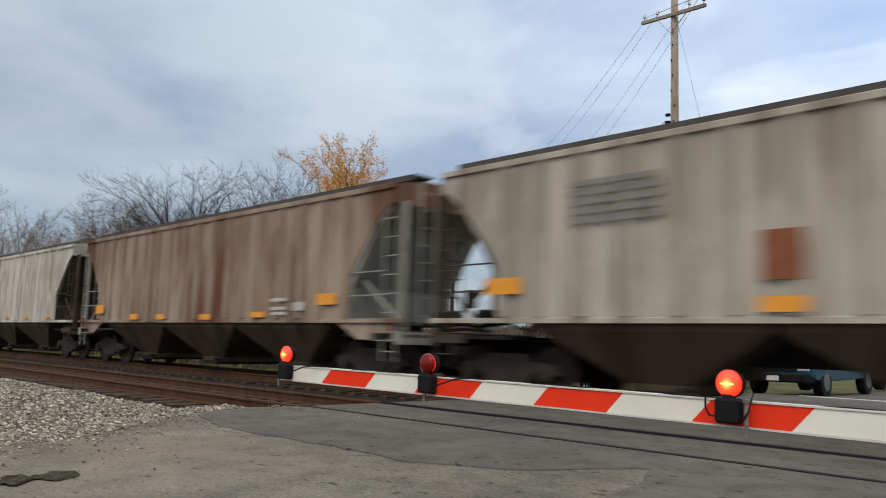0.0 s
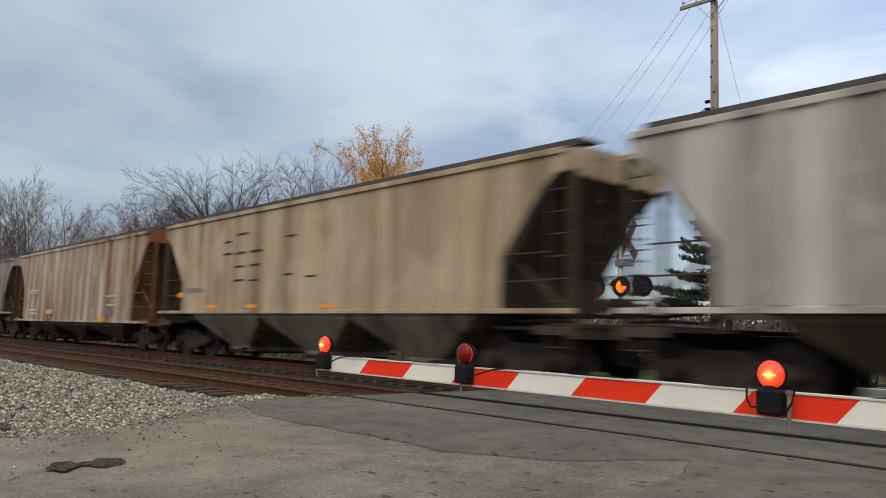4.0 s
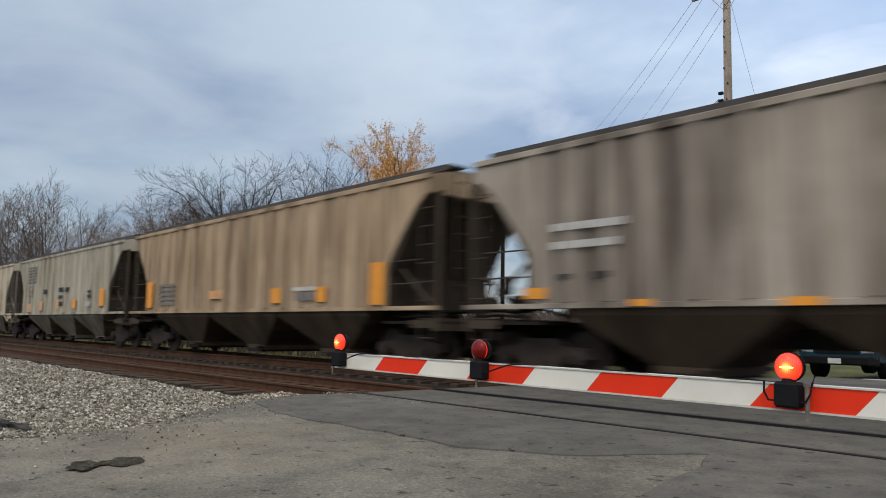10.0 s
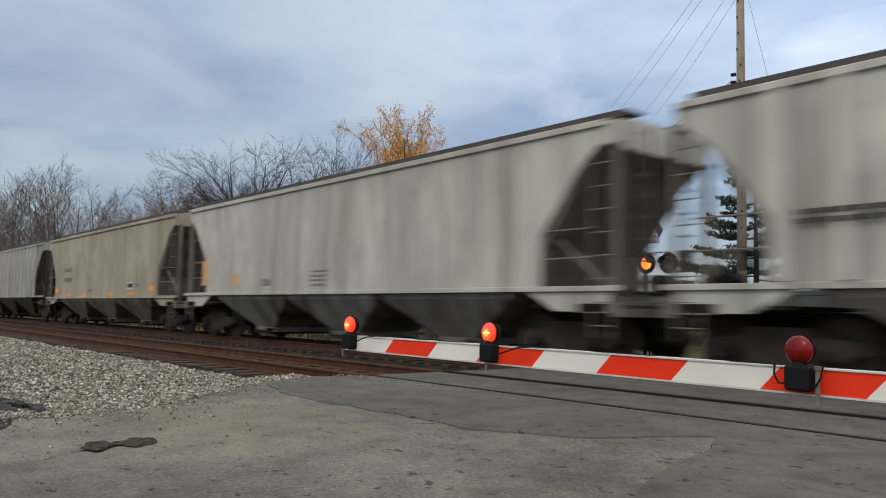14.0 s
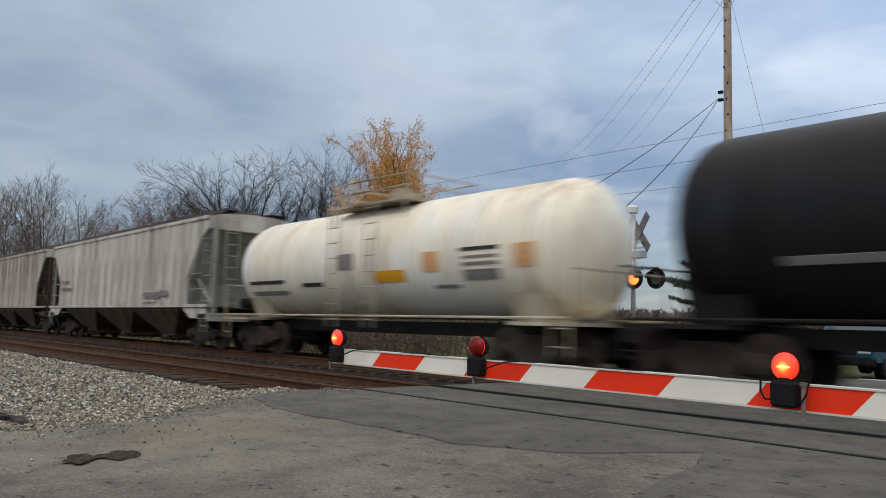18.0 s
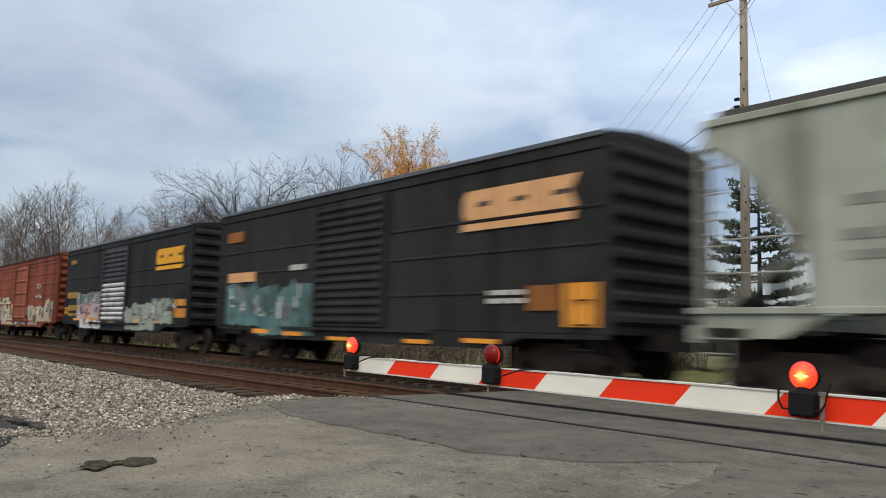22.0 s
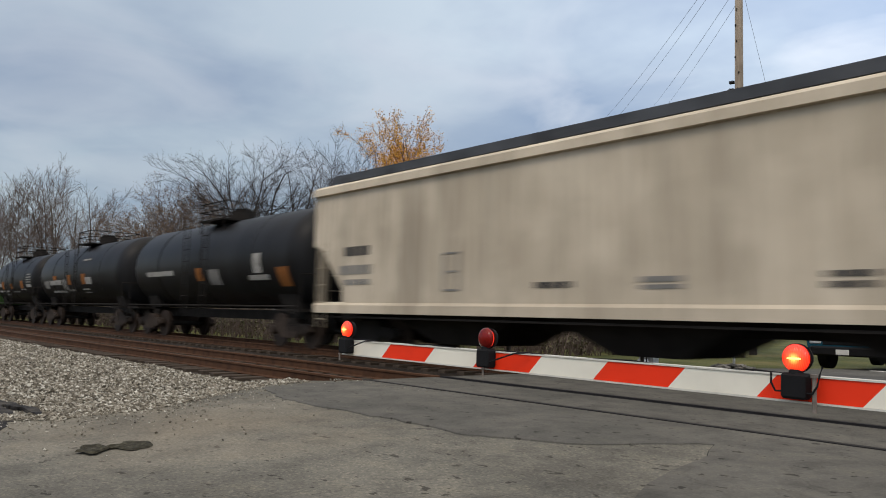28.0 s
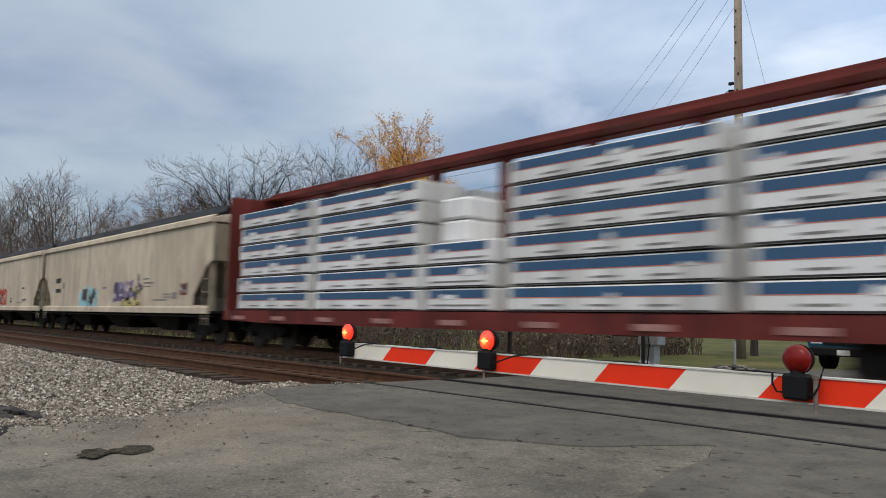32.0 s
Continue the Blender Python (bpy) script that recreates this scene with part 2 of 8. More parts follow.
# ---- setting materials ----
def asphalt_mat(name, lo, mid_c, hi, grain=1.0, cracks=0.85, dirt=0.0):
    m, nt, b = nodes_of(name, 0.92)
    N, L = nt.nodes.new, nt.links.new
    patch = noise_at(nt, 0.55, detail=6, rough=0.62)
    grit = noise_at(nt, 38.0, detail=4, rough=0.7)
    mid = noise_at(nt, 3.2, detail=6, rough=0.6)
    c = ramp(nt, patch, [(0.36, lo), (0.5, mid_c), (0.64, hi)])
    c = blend(nt, 0.8, c, ramp(nt, mid, [(0.32, (0.66, 0.66, 0.66)), (0.52, (1, 1, 1)), (0.68, (1.18, 1.16, 1.10))]), "MULTIPLY")
    # single grains of stone in the binder
    tc = N("ShaderNodeTexCoord")
    cells = N("ShaderNodeTexVoronoi")
    cells.inputs["Scale"].default_value = 62.0
    L(tc.outputs["Object"], cells.inputs["Vector"])
    sep = N("ShaderNodeSeparateColor")
    L(cells.outputs["Color"], sep.inputs[0])
    c = blend(nt, 0.50 * grain, c, ramp(nt, sep.outputs[0], [(0.0, (0.50, 0.50, 0.50)), (0.3, (0.88, 0.88, 0.88)), (0.8, (1.08, 1.07, 1.05)), (1.0, (1.75, 1.70, 1.60))]), "MULTIPLY")
    c = blend(nt, 0.5 * grain, c, ramp(nt, grit, [(0.3, (0.55, 0.55, 0.55)), (0.52, (1, 1, 1)), (0.72, (1.35, 1.33, 1.28))]), "MULTIPLY")
    # small dark pits where grains broke out
    pit = noise_at(nt, 7.0, (1.0, 1.6, 1.0), 3, shift=(4, 2, 0))
    c = blend(nt, 1.0, c, ramp(nt, pit, [(0.645, (1, 1, 1)), (0.67, (0.36, 0.35, 0.34))]), "MULTIPLY")
    if dirt:
        dist = N("ShaderNodeVectorMath")
        dist.operation = "DISTANCE"
        dist.inputs[1].default_value = (-6.9, 3.0, 0.0)
        L(tc.outputs["Object"], dist.inputs[0])
        add = N("ShaderNodeMath")
        add.operation = "MULTIPLY_ADD"
        add.inputs[1].default_value = 3.0
        L(noise_at(nt, 1.4, detail=5), add.inputs[0])
        L(dist.outputs["Value"], add.inputs[2])
        k = ramp(nt, add.outputs[0], [(0.0, (1, 1, 1)), (1.0, (0, 0, 0))])
        rng = N("ShaderNodeMapRange")
        rng.inputs["From Min"].default_value, rng.inputs["From Max"].default_value = 1.6, 3.6
        rng.inputs["To Min"].default_value, rng.inputs["To Max"].default_value = dirt, 0.0
        L(add.outputs[0], rng.inputs["Value"])
        c = blend(nt, rng.outputs[0], c, ramp(nt, grit, [(0.3, (0.17, 0.14, 0.10)), (0.7, (0.33, 0.275, 0.20))]))
    vor = N("ShaderNodeTexVoronoi")
    vor.feature = "DISTANCE_TO_EDGE"
    vor.inputs["Scale"].default_value = 0.30
    wob = N("ShaderNodeTexNoise")
    wob.inputs["Scale"].default_value = 1.6
    wob.inputs["Detail"].default_value = 8
    va = N("ShaderNodeVectorMath")
    va.operation = "MULTIPLY_ADD"
    va.inputs[1].default_value = (1.1, 1.1, 0.0)
    L(tc.outputs["Object"], wob.inputs["Vector"])
    L(wob.outputs["Color"], va.inputs[0])
    L(tc.outputs["Object"], va.inputs[2])
    L(va.outputs[0], vor.inputs["Vector"])
    crack = ramp(nt, vor.outputs["Distance"], [(0.0, (0.5, 0.5, 0.5)), (0.004, (1, 1, 1))])
    c = blend(nt, cracks, c, crack, "MULTIPLY")
    L(c, b.inputs["Base Color"])
    bump(nt, b, grit, 0.7 * grain, 0.008)
    return m


def soil_mat(name, stops, scale=1.2, grit_scale=30.0, depth=0.02):
    m, nt, b = nodes_of(name, 0.95)
    c = ramp(nt, noise_at(nt, scale, detail=6, rough=0.65), stops)
    g = noise_at(nt, grit_scale, detail=4, rough=0.7)
    c = blend(nt, 0.8, c, ramp(nt, g, [(0.3, (0.5, 0.5, 0.5)), (0.55, (1, 1, 1)), (0.72, (1.35, 1.33, 1.28))]), "MULTIPLY")
    nt.links.new(c, b.inputs["Base Color"])
    bump(nt, b, g, 0.8, depth)
    return m


ASPHALT = asphalt_mat("worn_asphalt", (0.097, 0.091, 0.078), (0.131, 0.123, 0.104), (0.166, 0.155, 0.130), 1.0, 0.5, 0.42)
PATCH = asphalt_mat("smooth_grey_asphalt", (0.072, 0.070, 0.062), (0.094, 0.089, 0.079), (0.115, 0.109, 0.096), 0.45, 0.4)
GRASS = soil_mat("short_grass", [(0.30, (0.040, 0.050, 0.014)), (0.5, (0.080, 0.084, 0.024)), (0.7, (0.15, 0.125, 0.048))], 0.35, 14.0, 0.05)
CINDER = soil_mat("dark_cinder_ballast", [(0.3, (0.014, 0.011, 0.009)), (0.5, (0.032, 0.024, 0.018)), (0.7, (0.065, 0.047, 0.034))], 1.6, 26.0, 0.03)
GRAVEL = soil_mat("grey_gravel_bed", [(0.3, (0.05, 0.043, 0.033)), (0.5, (0.085, 0.074, 0.057)), (0.7, (0.13, 0.115, 0.09))], 0.8, 24.0, 0.03)
TIE = weathered("old_tie_wood", (0.046, 0.034, 0.025), (0.085, 0.065, 0.048), 0.5, 0.3, 2.0, 0.95)
RUSTY = plain("rusty_rail_steel", (0.078, 0.036, 0.018), 0.8, 0.1, 0.35, 5.0)
SHINE = plain("worn_rail_head", (0.022, 0.021, 0.022), 0.65, 0.1, 0.2, 8.0)
BLACK = plain("black_rubber", (0.012, 0.012, 0.013), 0.7)
POLEWOOD = weathered("grey_pole_wood", (0.33, 0.27, 0.21), (0.16, 0.12, 0.09), 0.5, 0.2, 4.0, 0.9)
STEEL = plain("galvanised_steel", (0.42, 0.43, 0.44), 0.45, 0.6, 0.2, 9.0)
WIRE = plain("dark_wire", (0.03, 0.03, 0.035), 0.6)


def road_z(y):
    """Height of the road: level across the tracks, falling gently on both sides."""
    if y < 5.6:
        return -0.012 - 0.035 * (5.6 - max(y, -4.0))
    if y > 14.2:
        return -0.012 - 0.02 * (min(y, 24.0) - 14.2)
    return -0.012


def edge_x(y):
    """Where the asphalt ends towards the gravel."""
    pts = [(-6.0, -40.0), (0.2, -17.0), (0.9, -10.6), (1.6, -8.7), (2.1, -8.25), (2.6, -8.35), (3.2, -8.45), (4.07, -9.05), (5.1, -9.65), (5.6, -9.7), (6.3, -9.4), (14.2, -9.2), (40.0, -6.0)]
    for (ya, xa), (yb, xb) in zip(pts, pts[1:]):
        if y <= yb:
            s = (y - ya) / (yb - ya)
            return xa + (xb - xa) * max(0, s) + 0.10 * noise.noise((y * 2.3, 3.1, 0))
    return pts[-1][1]


def sheet(bm, xs, ys, height):
    vs = [[bm.verts.new((x, y, height(x, y))) for x in xs] for y in ys]
    for a, b in zip(vs, vs[1:]):
        for i in range(len(xs) - 1):
            bm.faces.new((a[i], a[i + 1], b[i + 1], b[i]))


def build_ground():
    bm = B()
    xs = [-1500, -600, -300, -150, -80, -40, -20, -10, 0, 10, 25, 60, 150, 400, 1500]
    ys = [-600, -150, -40, -10, 0, 2, 4, 5, 15, 17, 20, 26, 35, 60, 120, 300, 700, 1800]
    sheet(bm, xs, ys, lambda x, y: -0.34 if y < 16 else -0.34 + 0.05 * min(1, (y - 16) / 6))
    tagged(part("ground", bm, GRASS), "short autumn grass with bare patches beside the railway", "ground", kind="structure")
    # road in strips, parted by the rails and their flange grooves
    r = (NEAR_TRACK - RAIL, NEAR_TRACK + RAIL, TRAIN_TRACK - RAIL, TRAIN_TRACK + RAIL)
    cuts = [-6.0, r[0] - 0.075, r[0] + 0.125, r[1] - 0.125, r[1] + 0.075, r[2] - 0.075, r[2] + 0.125, r[3] - 0.125, r[3] + 0.075, 40.0]
    road = thing("road", "grey worn asphalt road crossing two railway tracks", "road", kind="structure")
    for a, b in zip(cuts[::2], cuts[1::2]):
        bm = B()
        n = max(2, int((b - a) / 0.25))
        rows = []
        for i in range(n + 1):
            y = a + (b - a) * i / n
            e = edge_x(y)
            z = road_z(y)
            rows.append([(e - 0.12, y, z - 0.10), (e, y, z)] + [(e + (ROAD_RIGHT - e) * k / 14, y, z + 0.008 * noise.noise((e + k, y * 0.6, 0))) for k in range(1, 14)] + [(ROAD_RIGHT, y, z), (ROAD_RIGHT + 0.1, y, z - 0.12)])
        vs = [[bm.verts.new(p) for p in row] for row in rows]
        for p, q in zip(vs, vs[1:]):
            for i in range(len(p) - 1):
                bm.faces.new((p[i], p[i + 1], q[i + 1], q[i]))
        for row in (vs[0], vs[-1]):  # thickness at the grooves
            low = [bm.verts.new((v.co.x, v.co.y, v.co.z - 0.10)) for v in row]
            for i in range(len(row) - 1):
                bm.faces.new((row[i], row[i + 1], low[i + 1], low[i]))
        part("asphalt_strip", bm, ASPHALT if a < 0 else PATCH, road)
    # smoother, later asphalt along the near rail, with a ragged front edge
    seam = [(-9.2, 4.85), (-8.3, 4.55), (-7.3, 4.44), (-5.7, 4.54), (-4.8, 4.5), (-3.9, 4.85), (-3.25, 5.7), (-2.98, 5.1), (-2.9, 4.3), (-2.6, 3.6), (-2.2, 2.6), (-1.4, 1.2), (0.5, 0.5), (ROAD_RIGHT, 0.4)]
    bm = B()
    rows = []
    n = 230
    for i in range(n + 1):
        x = -9.15 + (ROAD_RIGHT - 0.05 + 9.15) * i / n
        ys = next(ya + (yb - ya) * (x - xa) / (xb - xa) for (xa, ya), (xb, yb) in zip(seam, seam[1:]) if x <= xb)
        ys += 0.10 * noise.noise((x * 1.7, 2.0, 0)) + 0.05 * noise.noise((x * 6.0, 5.0, 0))
        ye = r[0] - 0.08
        row = [(x, ys, road_z(ys) - 0.02), (x, ys + 0.01, road_z(ys) + 0.012)]
        for k in range(1, 17):
            y = ys + (ye - ys) * k / 16
            row.append((x, y, road_z(y) + 0.014 + 0.004 * noise.noise((x, y, 3))))
        rows.append(row)
    vs = [[bm.verts.new(p) for p in row] for row in rows]
    for p, q in zip(vs, vs[1:]):
        for i in range(len(p) - 1):
            bm.faces.new((p[i], q[i], q[i + 1], p[i + 1]))
    part("asphalt_patch", bm, PATCH, road, "smoother grey asphalt patch with a ragged edge")
    # the open joint along that edge, in broken lengths
    run = []
    for row in rows:
        x, y = row[0][0], row[0][1]
        wide = 0.016 * noise.noise((x * 2.1, 8.0, 0)) + 0.010 * noise.noise((x * 9.0, 1.0, 0)) - 0.001
        if wide > 0.003 and x < 1.0:
            run.append([(x, y + 0.004, road_z(y) + 0.009), (x, y - wide * 0.9, road_z(y) + 0.009)])
        if (wide <= 0.003 or row is rows[-1]) and run:
            if len(run) > 2:
                bm = B()
                loft(bm, [[a, b, (b[0], b[1], b[2] - 0.03), (a[0], a[1], a[2] - 0.03)] for a, b in run])
                part("open_joint", bm, BLACK, road, "dark crack along the asphalt seam")
            run = []
    # groove floors
    for y in r:
        bm = B()
        box(bm, ROAD_LEFT, ROAD_RIGHT, y - 0.15, y + 0.15, -0.30, -0.105)
        part("groove_floor", bm, BLACK, road)


def bed_z(x, y):
    """Gravel beside the near track: a shoulder that falls away from the ties."""
    s = min(1.0, max(0.0, (5.95 - y) / 3.6))
    z = -0.160 - 0.14 * s - 0.10 * min(1.0, max(0.0, (y - 5.62) / 0.25)) + 0.035 * noise.noise((x * 0.5, y * 0.7, 5)) + 0.02 * noise.noise((x * 2, y * 2, 1))
    return z


def build_gravel():
    bm = B()
    ys = [-6 + 0.3 * i for i in range(41)]
    xs = [0, 0.15, 0.4, 0.8, 1.3, 2, 3, 4.2, 5.6, 7.2, 9, 12, 16, 22, 30, 45, 70, 120]
    vs = []
    for y in ys:
        e = edge_x(y) + 0.25
        vs.append([bm.verts.new((e - d, y, min(bed_z(e - d, y), road_z(y) - 0.012 + 0.3 * min(d, 0.5) * 0.1) if d < 1.0 else bed_z(e - d, y))) for d in xs])
    for p, q in zip(vs, vs[1:]):
        for i in range(len(p) - 1):
            bm.faces.new((p[i], q[i], q[i + 1], p[i + 1]))
    tagged(part("gravel_bed", bm, GRAVEL), "grey crushed-stone gravel beside the railway track", "gravel", kind="structure")
    # loose stones, thick near the road and thinner far off, a few strewn on the asphalt
    rng = np.random.default_rng(7)
    base = np.array([(1, 0, 0), (-1, 0, 0), (0, 1, 0), (0, -1, 0), (0, 0, 1), (0, 0, -1)], float)
    tri = np.array([(0, 2, 4), (2, 1, 4), (1, 3, 4), (3, 0, 4), (2, 0, 5), (1, 2, 5), (3, 1, 5), (0, 3, 5)])
    n, strewn = 88000, 1500
    d = rng.random(n + strewn) ** 1.7 * 42
    d[n:] = -rng.exponential(0.45, strewn)
    y = 0.4 + rng.random(n + strewn) * 5.32
    e = np.array([edge_x(v) for v in y]) + 0.22
    x = e - d
    size = 0.013 + 0.017 * rng.random(n + strewn) ** 1.5 + 0.0007 * np.maximum(d, 0)
    size[n:] *= rng.uniform(0.25, 0.6, strewn)
    # pale crumbs where the asphalt meets the near rail
    x[-260:], y[-260:] = rng.uniform(-9.7, -7.4, 260), rng.normal(6.28, 0.10, 260)
    size[-260:] = rng.uniform(0.006, 0.016, 260)
    z = np.array([bed_z(a, b) if c > 0.5 else road_z(b) + 0.004 - (0.02 if c > 0 else 0.0) for a, b, c in zip(x, y, d)])
    a = rng.random(n + strewn) * 6.28
    ca, sa = np.cos(a), np.sin(a)
    p = base[None] * (size[:, None] * rng.uniform(0.6, 1.35, (n + strewn, 3)) * (1, 1, 0.72))[:, None] + rng.normal(0, 1, (n + strewn, 6, 3)) * size[:, None, None] * 0.24
    q = np.stack([p[:, :, 0] * ca[:, None] - p[:, :, 1] * sa[:, None], p[:, :, 0] * sa[:, None] + p[:, :, 1] * ca[:, None], p[:, :, 2]], 2)
    q += np.stack([x, y, z + size * 0.3 + rng.random(n + strewn) * 0.018 * (d > 0)], 1)[:, None]
    faces = tri[None] + 6 * np.arange(n + strewn)[:, None, None]
    verts = q.reshape(-1, 3)
    me = bpy.data.meshes.new("gravel_stones")
    me.from_pydata(verts.tolist(), [], faces.reshape(-1, 3).tolist())
    m, nt, b = nodes_of("crushed_limestone", 0.9)
    geo = nt.nodes.new("ShaderNodeNewGeometry")
    c = ramp(nt, geo.outputs["Random Per Island"], [(0.0, (0.065, 0.055, 0.041)), (0.3, (0.145, 0.126, 0.097)), (0.6, (0.235, 0.208, 0.165)), (0.85, (0.335, 0.31, 0.256)), (1.0, (0.54, 0.51, 0.44))])
    nt.links.new(c, b.inputs["Base Color"])
    bump(nt, b, noise_at(nt, 60.0), 0.4, 0.004)
    tagged(hang("gravel_stones", me, m), "loose pale crushed limestone railway ballast", "gravel", kind="stuff")


def build_track(name, cy, label):
    track = thing(name, label, "railway track", (0, cy, 0), kind="structure")
    prof = [(-0.07, -0.18), (0.07, -0.18), (0.07, -0.165), (0.012, -0.15), (0.012, -0.045), (0.036, -0.035), (0.036, -0.004), (0.030, 0.0), (-0.030, 0.0), (-0.036, -0.004), (-0.036, -0.035), (-0.012, -0.045), (-0.012, -0.15), (-0.07, -0.165)]
    for s in (-1, 1):
        bm = B()
        prism_yz(bm, [(s * RAIL + a, b) for a, b in prof], -420, 90)
        rail = part("rail", bm, RUSTY, track, "rust-brown steel rail")
        bm = B()
        box(bm, ROAD_LEFT, ROAD_RIGHT, s * RAIL - 0.038, s * RAIL + 0.038, -0.03, 0.004)
        part("running_surface", bm, SHINE, rail)
    bm = B()
    prism_yz(bm, [(-2.2, -0.42), (2.2, -0.42), (1.6, -0.235), (-1.6, -0.235)], -420, ROAD_LEFT + 0.05)
    part("ballast_bed", bm, CINDER, track, "dark oily track ballast")
    bm = B()
    prism_yz(bm, [(-2.2, -0.42), (2.2, -0.42), (1.6, -0.235), (-1.6, -0.235)], ROAD_RIGHT + 0.1, 90)
    part("ballast_bed", bm, CINDER, track, "dark oily track ballast")

    def tie_mesh():
        bm = B()
        box(bm, -0.115, 0.115, -1.3, 1.3, -0.34, -0.172)
        return finish(bm, "tie", 0.012)
    me = shared("tie", tie_mesh)
    rng = random.Random(cy)
    n = 110 if cy < 9 else 70
    for i in range(n):
        t = hang("tie", me, TIE, track)
        t.matrix_basis = pose(ROAD_LEFT - 0.25 - 0.545 * i, rng.uniform(-0.06, 0.06), rng.uniform(-0.012, 0.006), 0, 0, rng.uniform(-1.2, 1.2))
    bm = B()
    for i in range(n, 420):
        x = ROAD_LEFT - 0.25 - 0.545 * i
        box(bm, x - 0.115, x + 0.115, -1.3, 1.3, -0.34, -0.172)
    tagged(part("far_ties", bm, TIE, track), kind="stuff")


build_ground()
build_gravel()
build_track("track_near", NEAR_TRACK, "empty railway track with rusty rails on dark wooden ties")
build_track("track_far", TRAIN_TRACK, "railway track under the passing train")


# ---- gate arm with three lamps ----
RED = plain("red_reflective_sheet", (0.78, 0.036, 0.008), 0.6, 0.0, 0.10, 3.0)
WHITE = plain("white_reflective_sheet", (0.74, 0.70, 0.60), 0.6, 0.0, 0.10, 3.0)
ALU = plain("dull_aluminium", (0.58, 0.56, 0.50), 0.5, 0.1, 0.15, 12.0)
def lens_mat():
    """Ribbed red glass that emits; the bulb's bright middle is graded into the emission."""
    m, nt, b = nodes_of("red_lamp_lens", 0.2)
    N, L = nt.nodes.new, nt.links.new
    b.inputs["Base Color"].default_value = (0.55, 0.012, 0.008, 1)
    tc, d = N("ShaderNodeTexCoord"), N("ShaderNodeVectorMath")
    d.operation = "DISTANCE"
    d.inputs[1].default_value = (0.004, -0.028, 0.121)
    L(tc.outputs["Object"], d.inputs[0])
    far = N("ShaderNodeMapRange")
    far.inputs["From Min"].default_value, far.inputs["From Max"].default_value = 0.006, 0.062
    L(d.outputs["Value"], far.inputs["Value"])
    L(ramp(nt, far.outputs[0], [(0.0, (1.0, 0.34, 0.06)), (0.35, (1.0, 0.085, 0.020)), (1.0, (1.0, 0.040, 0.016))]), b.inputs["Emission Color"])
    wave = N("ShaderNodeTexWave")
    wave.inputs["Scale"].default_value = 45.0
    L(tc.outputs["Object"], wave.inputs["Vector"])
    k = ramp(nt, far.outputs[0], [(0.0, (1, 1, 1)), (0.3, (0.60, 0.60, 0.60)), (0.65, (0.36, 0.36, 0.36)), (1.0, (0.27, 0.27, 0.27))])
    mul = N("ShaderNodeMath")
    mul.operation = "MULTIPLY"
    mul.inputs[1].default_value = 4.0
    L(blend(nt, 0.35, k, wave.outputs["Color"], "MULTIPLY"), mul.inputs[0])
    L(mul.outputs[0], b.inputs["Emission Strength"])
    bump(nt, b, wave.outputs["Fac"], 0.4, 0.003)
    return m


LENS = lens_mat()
BULB = glow("lamp_filament", (1.0, 0.42, 0.10), 4.0)
# colour of the unlit lens, worn by an added cover
UNLIT_COVER = plain("dark_red_unlit_cover", (0.16, 0.006, 0.004), 0.22, 0.0, 0.45, 22.0)
UNLIT_COVER.node_tree.nodes["Principled BSDF"].inputs["Specular IOR Level"].default_value = 0.22
CLAMP = plain("dull_brown_steel_bolt", (0.20, 0.17, 0.145), 0.5, 0.3, 0.4, 20.0)
FLASH_PERIOD = 1.5037  # seconds from flash to flash
FLASHERS = []


